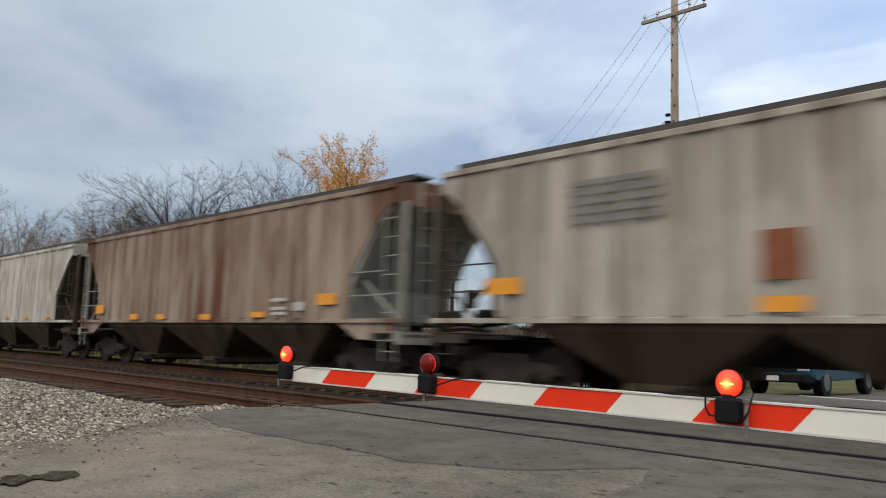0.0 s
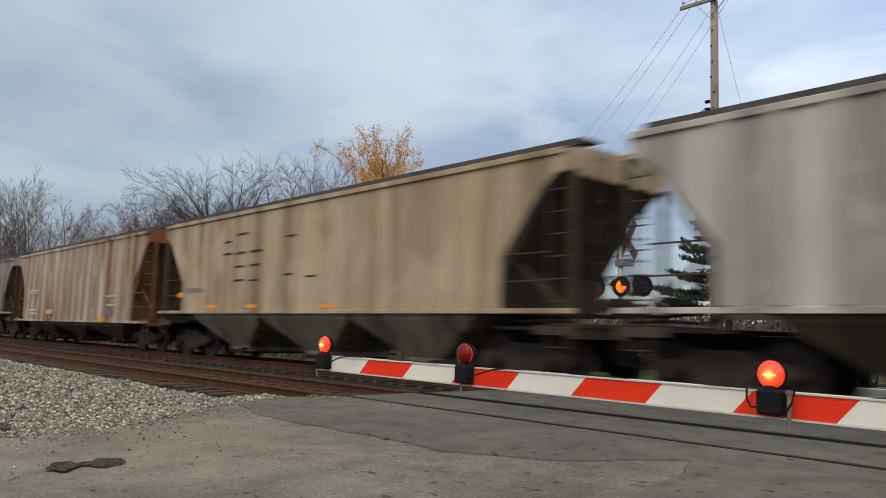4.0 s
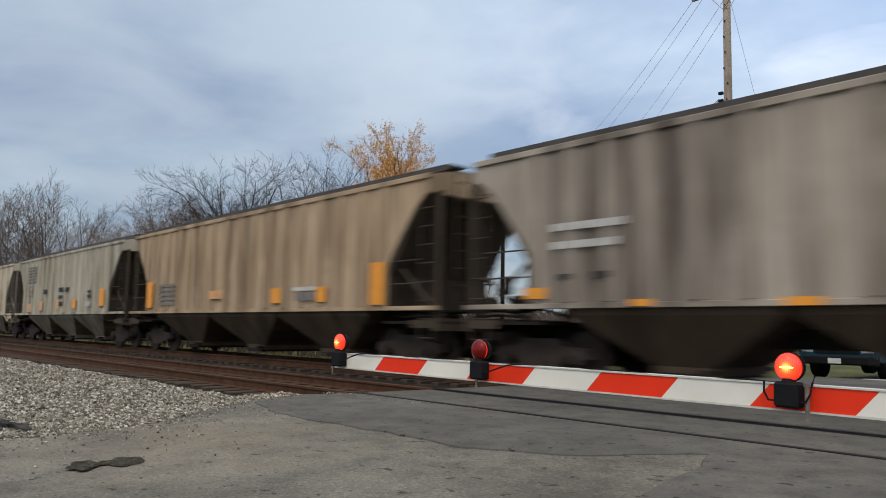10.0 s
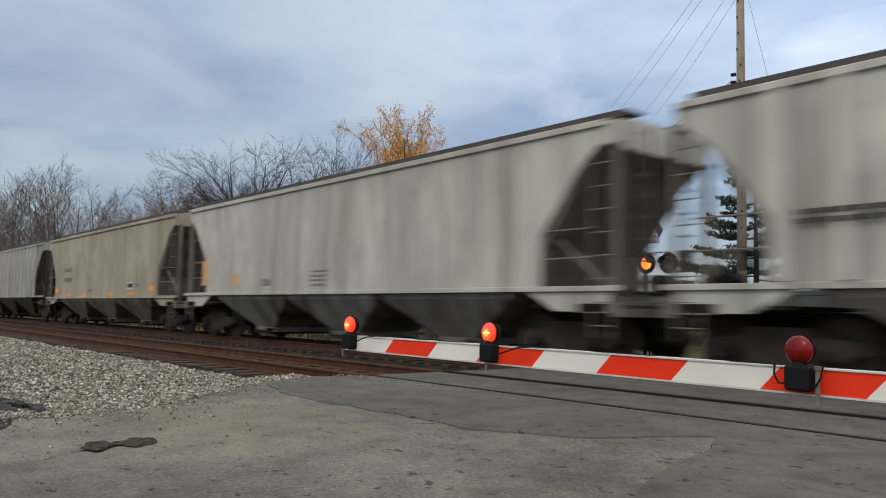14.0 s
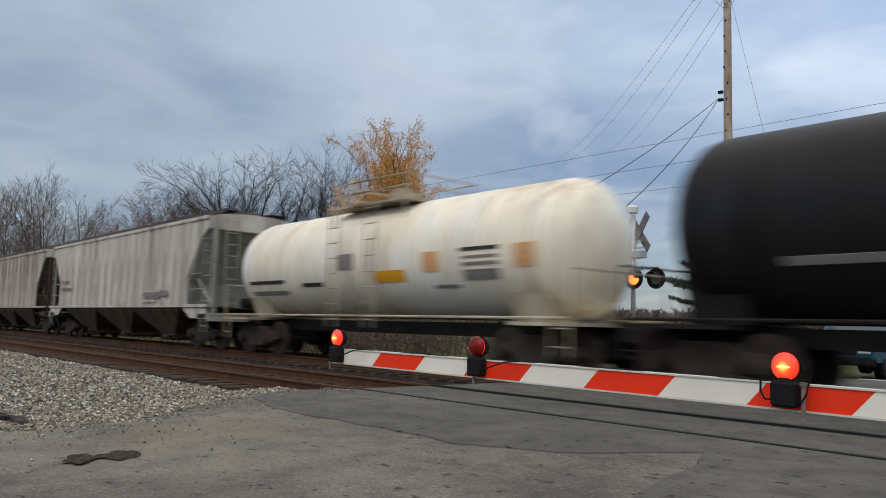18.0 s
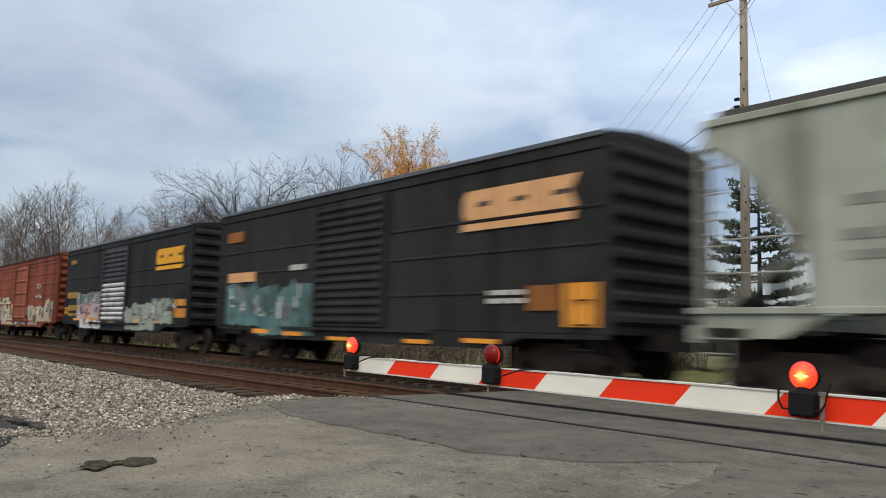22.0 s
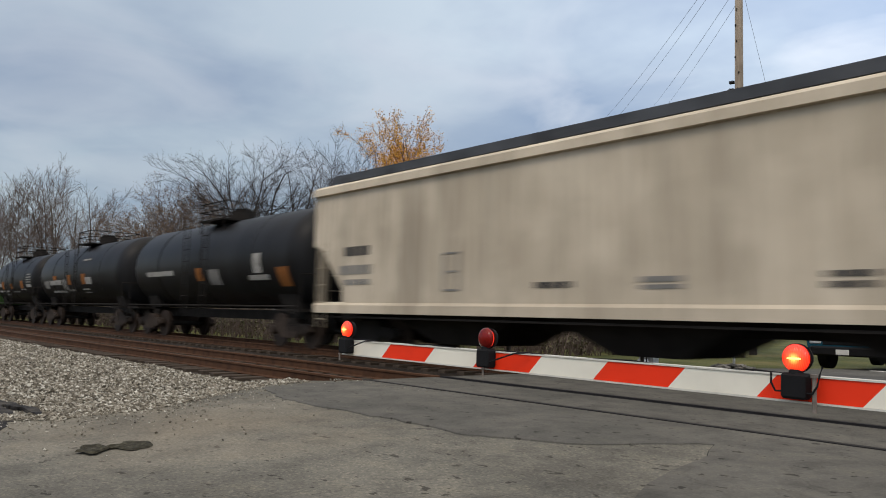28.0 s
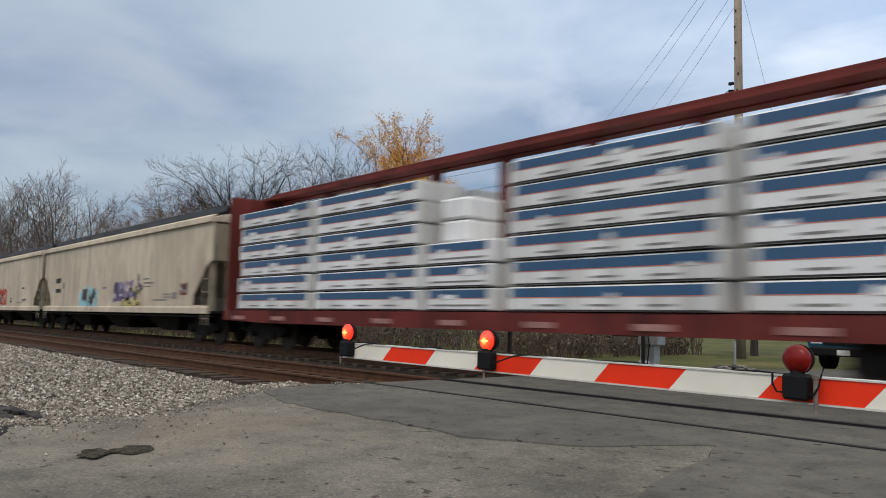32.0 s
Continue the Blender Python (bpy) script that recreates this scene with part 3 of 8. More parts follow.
def build_gate():
    # the arm's own axis: k = 0 at the first red stripe, stripes of 0.406 m
    o, yaw = Vector((-3.935, 2.990, 0.717)), 3.3
    arm = thing("crossing_gate", "lowered crossing gate arm with red and white stripes", "crossing gate")
    arm.matrix_basis = pose(*o, 0, 0.57, yaw)
    S = 0.4064

    def half_at(k):
        return 0.0440 + 0.0006 * k
    lean = 0.085
    for k in (-2, *range(0, 16)):
        a = k * S if k > -2 else -0.50
        b = (k + 1) * S if k > -2 else 0.0
        h0, h1 = half_at(max(k, -1)), half_at(k + 1 if k > -2 else 0)
        bm = B()
        la = lean if k > -2 else 0.0
        prism_xz(bm, [(a - la, -h0), (b - lean, -h1), (b, h1), (a, h0)], -0.0215, 0.0215)
        red = k % 2 == 0 and k >= 0
        if k in (-2, -1):
            red = False
        part("red_stripe" if red else "white_stripe", bm, RED if red else WHITE, arm)
    x0, x1 = -0.505, 16 * S
    for s in (-1, 1):
        bm = B()
        loft(bm, [[(x, -0.027, s * (half_at(x / S) + 0.001)), (x, 0.027, s * (half_at(x / S) + 0.001)), (x, 0.027, s * (half_at(x / S) + 0.008)), (x, -0.027, s * (half_at(x / S) + 0.008))] for x in (x0, x1)])
        part("edge_rail", bm, ALU, arm, "aluminium edge strip")
    lamps = [(-0.426, -0.03), (0.85, 0.012), (2.525, 0.075)]
    for i, (x, bolt) in enumerate(lamps):
        lamp = new("gate_lamp")
        lamp.parent = arm
        lamp.matrix_basis = pose(x, -0.05, 0.0, 0, 0, -6)
        bm = B()
        box(bm, -0.050, 0.050, -0.035, 0.035, -0.038, 0.064)
        part("junction_box", bm, BLACK, lamp, "black lamp base", bevel=0.010)
        bm = B()
        rod(bm, (0, 0, 0.060), (0, 0, 0.078), 0.030, 12, 0.024)
        part("lamp_neck", bm, BLACK, lamp)
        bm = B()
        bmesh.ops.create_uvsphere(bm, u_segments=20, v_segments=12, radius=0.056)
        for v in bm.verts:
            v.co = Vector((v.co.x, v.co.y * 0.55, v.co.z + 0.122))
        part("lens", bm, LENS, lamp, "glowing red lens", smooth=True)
        bm = B()
        rod(bm, (0, 0.02, 0.122), (0, 0.045, 0.122), 0.059, 18, 0.050)
        part("lens_rim", bm, BLACK, lamp)
        # the bulb's bright bar, an emitting piece laid on the lens front
        bm = B()
        bmesh.ops.create_uvsphere(bm, u_segments=14, v_segments=8, radius=0.02)
        for v in bm.verts:
            v.co = Vector((v.co.x * 1.5 + 0.004, v.co.y * 0.3 - 0.0262, v.co.z * 0.30 + 0.121))
        part("filament", bm, BULB, lamp, "bright glowing filament", smooth=True)
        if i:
            # added half shell: turned before the lens for off, behind it for on
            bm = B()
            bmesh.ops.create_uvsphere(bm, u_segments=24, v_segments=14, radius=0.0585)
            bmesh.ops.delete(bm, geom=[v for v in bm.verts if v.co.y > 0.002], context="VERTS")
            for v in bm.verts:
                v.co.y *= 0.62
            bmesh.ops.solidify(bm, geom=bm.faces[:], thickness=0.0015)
            shell = part("added_flash_cover", bm, UNLIT_COVER, lamp, "added dark red half shell, turned over the lens while the lamp is off", smooth=True)
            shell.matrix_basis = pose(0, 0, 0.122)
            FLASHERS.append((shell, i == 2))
        bm = B()
        r = 0.009 if i == 2 else 0.006
        rod(bm, (bolt, -0.005 if i == 2 else -0.03, -0.085), (bolt, -0.005 if i == 2 else -0.03, 0.052 if i == 2 else -0.038), r, 8)
        rod(bm, (bolt, -0.005 if i == 2 else -0.03, 0.05 if i == 2 else -0.048), (bolt, -0.005 if i == 2 else -0.03, 0.064 if i == 2 else -0.038), r * 1.6, 6)
        part("clamp_bolt", bm, CLAMP, lamp)
        for s in ((-1, 1) if i == 2 else (1,)):
            bm = B()
            if i == 2:
                pts = [(0.045 * s, -0.015, -0.012), (0.075 * s, -0.022, -0.012), (0.094 * s, -0.02, 0.02), (0.098 * s, -0.01, 0.06), (0.105 * s, 0.0, 0.075 + 0.02 * s)]
            else:
                pts = [(0.045, -0.015, -0.008), (0.11, -0.024, 0.012), (0.18, -0.02, 0.034), (0.23, -0.005, 0.052), (0.30, 0.03, 0.060)]
            tube(bm, pts, 0.0045)
            part("cable_loop", bm, BLACK, lamp)
    bm = B()
    pts = [(x0 + 0.05 + i * 0.2, -0.006, 0.052 + 0.008 * math.sin(i * 1.9)) for i in range(32)]
    tube(bm, pts, 0.0045)
    part("lamp_cable", bm, BLACK, arm)
    # mast and its foot, out at the arm's far end
    mast = thing("gate_support", "grey steel crossing gate mast beside the road", "gate support", (4.2, 3.55, road_z(3.5)))
    bm = B()
    rod(bm, (0, 0, 0), (0, 0, 3.2), 0.055, 14)
    part("pole", bm, STEEL, mast)
    bm = B()
    box(bm, -0.25, 0.25, -0.2, 0.2, 0.0, 0.12)
    part("foot", bm, STEEL, mast, bevel=0.01)
    bm = B()
    box(bm, -1.95, -0.1, -0.10, 0.10, 0.68, 1.05)
    part("gate_motor", bm, STEEL, mast, bevel=0.02)


build_gate()


# ---- the train ----
DARKIRON = plain("grimy_black_iron", (0.022, 0.019, 0.017), 0.85, 0.0, 0.4, 3.0)
TRUCKIRON = plain("rust_brown_truck_iron", (0.050, 0.036, 0.028), 0.85, 0.1, 0.4, 4.0)
WHEELIRON = plain("brown_wheel_steel", (0.040, 0.028, 0.022), 0.7, 0.3, 0.3, 5.0)
WALK = plain("grey_running_board", (0.075, 0.068, 0.062), 0.7, 0.2, 0.3, 2.0)
GRATING = plain("blue_grey_steel_grating", (0.058, 0.062, 0.070), 0.7, 0.1, 0.5, 1.5)
ORANGE = plain("orange_reflector", (0.78, 0.30, 0.020), 0.5, 0.0, 0.12, 5.0)
YELLOW = plain("yellow_lettering", (0.70, 0.33, 0.018), 0.6, 0.0, 0.12, 5.0)
DULLYEL = plain("dull_yellow_lettering", (0.30, 0.17, 0.030), 0.7, 0.0, 0.4, 4.0)
PEACH = plain("faded_orange_lettering", (0.62, 0.33, 0.15), 0.65, 0.0, 0.2, 4.0)
INK = plain("black_stencil_paint", (0.035, 0.034, 0.034), 0.7, 0.0, 0.3, 5.0)
FAINT = plain("faded_grey_stencil", (0.20, 0.19, 0.175), 0.8, 0.0, 0.3, 3.0)
PALE = plain("pale_stencil_paint", (0.50, 0.48, 0.44), 0.7, 0.0, 0.2, 4.0)
DULLWHITE = plain("dull_white_stencil", (0.30, 0.285, 0.26), 0.75, 0.0, 0.4, 4.0)
REDBROWN = plain("red_primer_patch", (0.22, 0.075, 0.035), 0.7, 0.0, 0.3, 3.0)
DIMOR = plain("dull_orange_panel", (0.24, 0.088, 0.022), 0.65, 0.0, 0.2, 4.0)
PEACHP = plain("pale_buff_paint", (0.42, 0.33, 0.22), 0.7, 0.0, 0.2, 4.0)
BUFF = plain("buff_patch", (0.50, 0.40, 0.24), 0.75, 0.0, 0.15, 4.0)
WEEDY = plain("yellow_green_patch", (0.30, 0.31, 0.12), 0.75, 0.0, 0.2, 4.0)
GREENP = plain("pale_green_patch", (0.33, 0.40, 0.26), 0.75, 0.0, 0.2, 4.0)
SP_WHITE = plain("white_spray", (0.54, 0.52, 0.50), 0.7, 0.0, 0.5, 2.2)
SP_CREAM = plain("cream_spray", (0.56, 0.47, 0.32), 0.7, 0.0, 0.5, 2.2)
SP_PINK = plain("pink_spray", (0.55, 0.33, 0.29), 0.7, 0.0, 0.5, 2.2)
SP_ROSE = plain("faded_rose_spray", (0.42, 0.32, 0.28), 0.7, 0.0, 0.5, 2.2)
SP_RED = plain("red_spray", (0.42, 0.060, 0.035), 0.7, 0.0, 0.5, 2.2)
SP_DRED = plain("dark_red_spray", (0.16, 0.05, 0.04), 0.7, 0.0, 0.5, 2.2)
SP_ORANGE = plain("orange_spray", (0.50, 0.13, 0.04), 0.7, 0.0, 0.5, 2.2)
SP_GREEN = plain("green_spray", (0.10, 0.22, 0.13), 0.7, 0.0, 0.5, 2.2)
SP_SAGE = plain("pale_sage_spray", (0.27, 0.31, 0.25), 0.7, 0.0, 0.25, 3.0)
SP_TEAL = plain("teal_spray", (0.13, 0.36, 0.37), 0.7, 0.0, 0.5, 2.2)
SP_TEALD = plain("dark_teal_spray", (0.06, 0.13, 0.13), 0.7, 0.0, 0.25, 3.0)
SP_SEA = plain("grey_teal_spray", (0.085, 0.155, 0.150), 0.7, 0.0, 0.5, 2.2)
SP_AQUA = plain("light_aqua_spray", (0.28, 0.50, 0.54), 0.7, 0.0, 0.5, 2.2)
SP_LILAC = plain("lilac_spray", (0.36, 0.29, 0.40), 0.7, 0.0, 0.5, 2.2)
SP_PURPLE = plain("purple_spray", (0.15, 0.12, 0.22), 0.7, 0.0, 0.5, 2.2)
SP_YELLOW = plain("dull_yellow_spray", (0.44, 0.37, 0.13), 0.7, 0.0, 0.5, 2.2)
SP_GREY = plain("grey_spray", (0.19, 0.185, 0.18), 0.7, 0.0, 0.25, 3.0)
SP_DGREY = plain("dark_grey_spray", (0.060, 0.056, 0.048), 0.7, 0.0, 0.3, 3.0)
TARP = plain("blue_black_tarpaulin", (0.005, 0.006, 0.0085), 0.8, 0.0, 0.4, 2.0)
SILLGREEN = plain("grimy_dark_green_sill", (0.026, 0.046, 0.016), 0.8, 0.0, 0.5, 1.8)
SHIFT = -0.3
CARS = []
HALF_W = 1.60


def truck_meshes():
    def frame_mesh():
        bm = B()
        for s in (-1, 1):
            y = s * 1.0
            prism_xz(bm, [(-1.18, 0.46), (-1.12, 0.62), (-0.62, 0.66), (-0.40, 0.80), (0.40, 0.80), (0.62, 0.66), (1.12, 0.62), (1.18, 0.46), (0.98, 0.40), (0.66, 0.50), (0.42, 0.25), (-0.42, 0.25), (-0.66, 0.50), (-0.98, 0.40)], y - 0.07, y + 0.07)
            for x in (-0.89, 0.89):
                rod(bm, (x, y - 0.12, 0.46), (x, y + 0.12, 0.46), 0.13, 10)
            for x in (-0.16, 0.0, 0.16):
                rod(bm, (x, y - s * 0.02, 0.32), (x, y - s * 0.02, 0.62), 0.06, 6)
        box(bm, -0.2, 0.2, -1.0, 1.0, 0.5, 0.78)
        return finish(bm, "truck", 0.0)

    def wheel_mesh():
        bm = B()
        rings = []
        for y, r in ((-0.07, 0.10), (-0.07, 0.34), (-0.065, 0.455), (0.045, 0.455), (0.05, 0.49), (0.07, 0.49), (0.075, 0.34), (0.06, 0.10)):
            rings.append([(r * math.cos(2 * math.pi * i / 24), y, r * math.sin(2 * math.pi * i / 24)) for i in range(24)])
        loft(bm, rings)
        return finish(bm, "wheel")
    return shared("truck", frame_mesh), shared("wheel", wheel_mesh)


def add_truck(car, x, mat=None):
    fm, wm = truck_meshes()
    t = hang("truck", fm, mat or TRUCKIRON, car, "grimy brown cast-steel truck")
    t.matrix_basis = pose(x, 0, 0)
    for dx in (-0.89, 0.89):
        for s in (-1, 1):
            w = hang("wheel", wm, WHEELIRON, t)
            w.matrix_basis = pose(dx, s * 0.755, 0.458, 0, 0, 0 if s > 0 else 180)
    def axle():
        bm = B()
        rod(bm, (0, -0.9, 0.458), (0, 0.9, 0.458), 0.08, 8)
        return finish(bm, "axle")
    for dx in (-0.89, 0.89):
        hang("axle", shared("axle", axle), DARKIRON, t).matrix_basis = pose(dx, 0, 0)


def add_couplers(car, half):
    for s in (-1, 1):
        bm = B()
        box(bm, min(s * (half - 0.75), s * half), max(s * (half - 0.75), s * half), -0.12, 0.12, 0.72, 0.98)
        rod(bm, (s * (half - 0.08), 0, 0.68), (s * (half - 0.08), 0, 1.02), 0.14, 8)
        part("coupler", bm, DARKIRON, car)
    for s in (-1, 1):
        bm = B()
        pts = [(s * (half - 0.5), -0.45, 0.85), (s * (half - 0.25), -0.5, 0.5), (s * half, -0.3, 0.42)]
        for p, q in zip(pts, pts[1:]):
            rod(bm, p, q, 0.025, 6)
        part("air_hose", bm, BLACK, car)


def add_center_sill(car, half, z0=0.72, z1=1.02):
    bm = B()
    box(bm, -half + 0.6, half - 0.6, -0.28, 0.28, z0, z1)
    part("centre_sill", bm, DARKIRON, car)


def add_ladder(car, x, y, z0, z1, mat, w=0.42, along="x"):
    """Rungs between two stiles, on a side (along x) or an end (along y)."""
    n = max(2, int((z1 - z0) / 0.36))
    key = ("ladder", round(z1 - z0, 2), w, along)

    def make():
        bm = B()
        for s in (-1, 1):
            p = (s * w / 2, 0) if along == "x" else (0, s * w / 2)
            rod(bm, (p[0], p[1], 0), (p[0], p[1], z1 - z0), 0.017, 6)
        for i in range(n):
            z = (i + 0.5) * (z1 - z0) / n
            if along == "x":
                rod(bm, (-w / 2, 0, z), (w / 2, 0, z), 0.014, 6)
            else:
                rod(bm, (0, -w / 2, z), (0, w / 2, z), 0.014, 6)
        return finish(bm, "ladder")
    o = hang("ladder", shared(key, make), mat, car)
    o.matrix_basis = pose(x, y, z0)


def add_marks(car, marks, y):
    """Painted or stuck-on marks: x0, x1, z0, z1, material (or outline), a few millimetres proud of the side."""
    for mk in marks:
        x0, x1, z0, z1, mat = mk[:5]
        slant = mk[5] if len(mk) > 5 else 0.0
        bm = B()
        if mat in (FAINT, SP_GREY) and z1 - z0 > 0.22 and 0.25 < x1 - x0 < 1.7 * (z1 - z0):
            # a stencilled square, worn to its outline
            for q in ((x0, x1, z0, z0 + 0.04), (x0, x1, z1 - 0.04, z1), (x0, x0 + 0.05, z0 + 0.04, z1 - 0.04), (x1 - 0.05, x1, z0 + 0.04, z1 - 0.04), (x0 + 0.1, x1 - 0.1, (z0 + z1) / 2 - 0.02, (z0 + z1) / 2 + 0.02)):
                box(bm, q[0], q[1], y - 0.006, y + 0.004, q[2], q[3])
            part("stencil_square", bm, mat, car)
            continue
        if mat in (FAINT, INK, PALE, DULLWHITE) and x1 - x0 > 0.45 and z1 - z0 > 0.10:
            # worn writing that cannot be read: rows of short bars
            rows = max(1, round((z1 - z0) / 0.16))
            for i in range(rows):
                zb = z0 + (z1 - z0) * i / rows
                u, step = x0, 0.10 + 0.09 * ((i * 7 + len(marks)) % 3)
                while u < x1 - 0.04:
                    e = min(x1, u + step)
                    box(bm, u, e, y - 0.006, y + 0.004, zb, zb + (z1 - z0) / rows * (0.6 if rows > 1 else 1.0))
                    u, step = e + 0.05, 0.10 + (step * 1.9) % 0.23
            part("stencil_lettering", bm, mat, car)
            continue
        prism_xz(bm, [(x0 - slant, z0), (x1 - slant, z0), (x1, z1), (x0, z1)], y - 0.006, y + 0.004)
        name = "reflector" if mat in (ORANGE,) else "marking"
        part(name, bm, mat, car)


def tags(x0, x1, z0, z1, mats, rng, n=9):
    """Sprayed lettering with no readable shape: jagged overlapping patches, each a little prouder than the last."""
    out = []
    n = max(3, int(n * 1.5))
    w = (x1 - x0) / n
    for i in range(n):
        a = x0 + i * w + rng.uniform(-0.3, 0.3) * w
        zl = z0 + rng.uniform(0, 0.45) * (z1 - z0)
        zh = z1 - rng.uniform(0, 0.45) * (z1 - z0)
        out.append((a, a + w * rng.uniform(0.8, 1.5), zl, zh, mats[(i + (rng.random() < 0.3)) % len(mats)], rng.uniform(-0.2, 0.2)))
    return out


def add_tags(car, shapes, y):
    rng = random.Random(int(shapes[0][0] * 100) + len(shapes))
    for i, (x0, x1, z0, z1, mat, slant) in enumerate(shapes):
        bm = B()
        w, h = x1 - x0, z1 - z0
        cx, cz = (x0 + x1) / 2, (z0 + z1) / 2
        pts = []
        for k in range(12):
            t = 2 * math.pi * k / 12
            r = rng.uniform(0.62, 1.12)
            z = math.sin(t) * 0.5 * h * r
            pts.append((cx + math.cos(t) * 0.55 * w * r + slant * z / h, cz + z))
        d = 0.0015 * (i % 6)
        prism_xz(bm, pts, y - 0.005 - d, y + 0.003)
        patch = part("spray_paint", bm, mat, car, "sprayed graffiti lettering")
        # outline strokes over the fill
        bm = B()
        for _ in range(3):
            u, v = cx + rng.uniform(-0.5, 0.4) * w, cz + rng.uniform(-0.5, 0.1) * h
            lw, lh, sl = rng.uniform(0.04, 0.09), rng.uniform(0.25, 0.6) * h, rng.uniform(-0.25, 0.25)
            if rng.random() < 0.4:
                lw, lh = rng.uniform(0.25, 0.6) * w, rng.uniform(0.04, 0.08)
            prism_xz(bm, [(u, v), (u + lw, v), (u + lw + sl * lh, v + lh), (u + sl * lh, v + lh)], y - 0.0165, y)
        part("spray_stroke", bm, SP_DGREY if i % 3 else SP_WHITE, patch)


def add_spray(car, blocks, y):
    rng = random.Random(len(blocks) * 7 + 3)
    for x0, x1, z0, z1, n, mats in blocks:
        if n > 3 and mats[0] is not SP_DGREY:
            # a ragged fill under the letters
            pts, m = [], max(8, int((x1 - x0) / 0.25))
            for k in range(m + 1):
                pts.append((x0 + (x1 - x0) * k / m, z0 + (z1 - z0) * rng.uniform(0.0, 0.08)))
            for k in range(m, -1, -1):
                pts.append((x0 + (x1 - x0) * k / m + rng.uniform(-0.05, 0.05), z1 - (z1 - z0) * rng.uniform(0.0, 0.30)))
            bm = B()
            prism_xz(bm, pts, y - 0.004, y + 0.003)
            part("spray_fill", bm, mats[0], car, "ragged sprayed fill")
        add_tags(car, tags(x0, x1, z0, z1, mats, rng, n), y - 0.003)


def new_car(s0, s1, name, label, category):
    mid = (s0 + s1) / 2 + SHIFT
    car = thing(name, label, category, (mid, TRAIN_TRACK, 0), "cars of the freight train")
    CARS.append((car, mid))
    return car, (s1 - s0) / 2


def hopper(s0, s1, label, side, end, bay, ribs=17, bays=3, sill=1.41, eave=4.16, cut=0.90, chord=None, marks=(), boards=WALK, hip=2.15, lip=None, spray=()):
    car, half = new_car(s0, s1, "covered_hopper_car", label, "hopper car")
    h, a, W_ = half - 0.68, half - hip, HALF_W
    out = [(-a, sill), (a, sill), (a, sill + cut), (a + 0.10, sill + cut + 0.16), (h - 0.50, eave - 0.62), (h - 0.16, eave - 0.36), (h, eave - 0.30), (h, eave), (-h, eave), (-h, eave - 0.30), (-h + 0.16, eave - 0.36), (-h + 0.50, eave - 0.62), (-a - 0.10, sill + cut + 0.16), (-a, sill + cut)]
    for s in (-1, 1):
        bm = B()
        y0, y1 = (-W_, -W_ + 0.05) if s < 0 else (W_ - 0.05, W_)
        prism_xz(bm, out, y0, y1)
        part("side_sheet", bm, side, car)
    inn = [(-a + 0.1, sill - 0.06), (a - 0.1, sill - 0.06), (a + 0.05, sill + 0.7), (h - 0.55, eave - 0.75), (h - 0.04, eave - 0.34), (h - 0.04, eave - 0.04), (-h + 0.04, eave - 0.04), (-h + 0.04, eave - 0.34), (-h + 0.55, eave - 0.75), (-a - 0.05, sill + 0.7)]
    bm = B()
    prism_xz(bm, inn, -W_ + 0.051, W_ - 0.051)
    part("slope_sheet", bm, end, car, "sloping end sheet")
    # roof
    bm = B()
    arc = [(W_ * 1.0 * math.cos(math.pi * i / 10), eave + 0.24 * math.sin(math.pi * i / 10)) for i in range(11)]
    prism_yz(bm, arc, -h, h)
    part("roof", bm, chord or side, car)
    for s in (-1, 1):
        bm = B()
        box(bm, -h, h, min(s * (W_ - 0.06), s * (W_ + 0.05)), max(s * (W_ - 0.06), s * (W_ + 0.05)), eave - 0.03, eave + 0.085)
        part("top_chord", bm, chord or side, car, bevel=0.01)
        bm = B()
        box(bm, -h - 0.04, h + 0.04, min(s * 0.55, s * 1.12), max(s * 0.55, s * 1.12), eave + 0.315, eave + 0.35)
        box(bm, -h - 0.04, h + 0.04, min(s * 1.09, s * 1.12), max(s * 1.09, s * 1.12), eave + 0.22, eave + 0.316)
        for i in range(9):
            x = -h + 0.3 + (2 * h - 0.6) * i / 8
            box(bm, x - 0.03, x + 0.03, min(s * 0.6, s * 1.1), max(s * 0.6, s * 1.1), eave + 0.1, eave + 0.314)
        part("running_board", bm, boards, car, "steel roof walkway")
    def hatch():
        bm = B()
        box(bm, -1.0, 1.0, -0.36, 0.36, 0.2, 0.40)
        return finish(bm, "roof_hatch", 0.02)
    for i in range(6):
        hang("roof_hatch", shared("hatch", hatch), boards, car).matrix_basis = pose(-h + 1.5 + (2 * h - 3.0) * i / 5, 0, eave)
    # side posts
    if ribs:
        def post():
            bm = B()
            zt = eave - 0.03
            loft(bm, [[(-0.10, 0, z), (-0.07, -0.055, z), (0.07, -0.055, z), (0.10, 0, z)] for z in (sill + 0.03, zt)])
            return finish(bm, "side_post")
        me = shared(("post", round(sill, 2), round(eave, 2)), post)
        for i in range(ribs):
            x = -a + 0.12 + (2 * a - 0.24) * i / (ribs - 1)
            o = hang("side_post", me, side, car)
            o.matrix_basis = pose(x, -W_, 0)
        bm = B()
        for i in range(ribs):
            x = -a + 0.12 + (2 * a - 0.24) * i / (ribs - 1)
            box(bm, x - 0.045, x + 0.045, W_, W_ + 0.05, sill + 0.03, eave - 0.03)
        part("far_side_posts", bm, side, car)
    # side sill and end platforms
    for s in (-1, 1):
        bm = B()
        box(bm, -half + 0.42, half - 0.42, min(s * (W_ - 0.09), s * (W_ + 0.02)), max(s * (W_ - 0.09), s * (W_ + 0.02)), sill - 0.085, sill + 0.01)
        part("side_sill", bm, lip or side, car, bevel=0.008)
        bm = B()
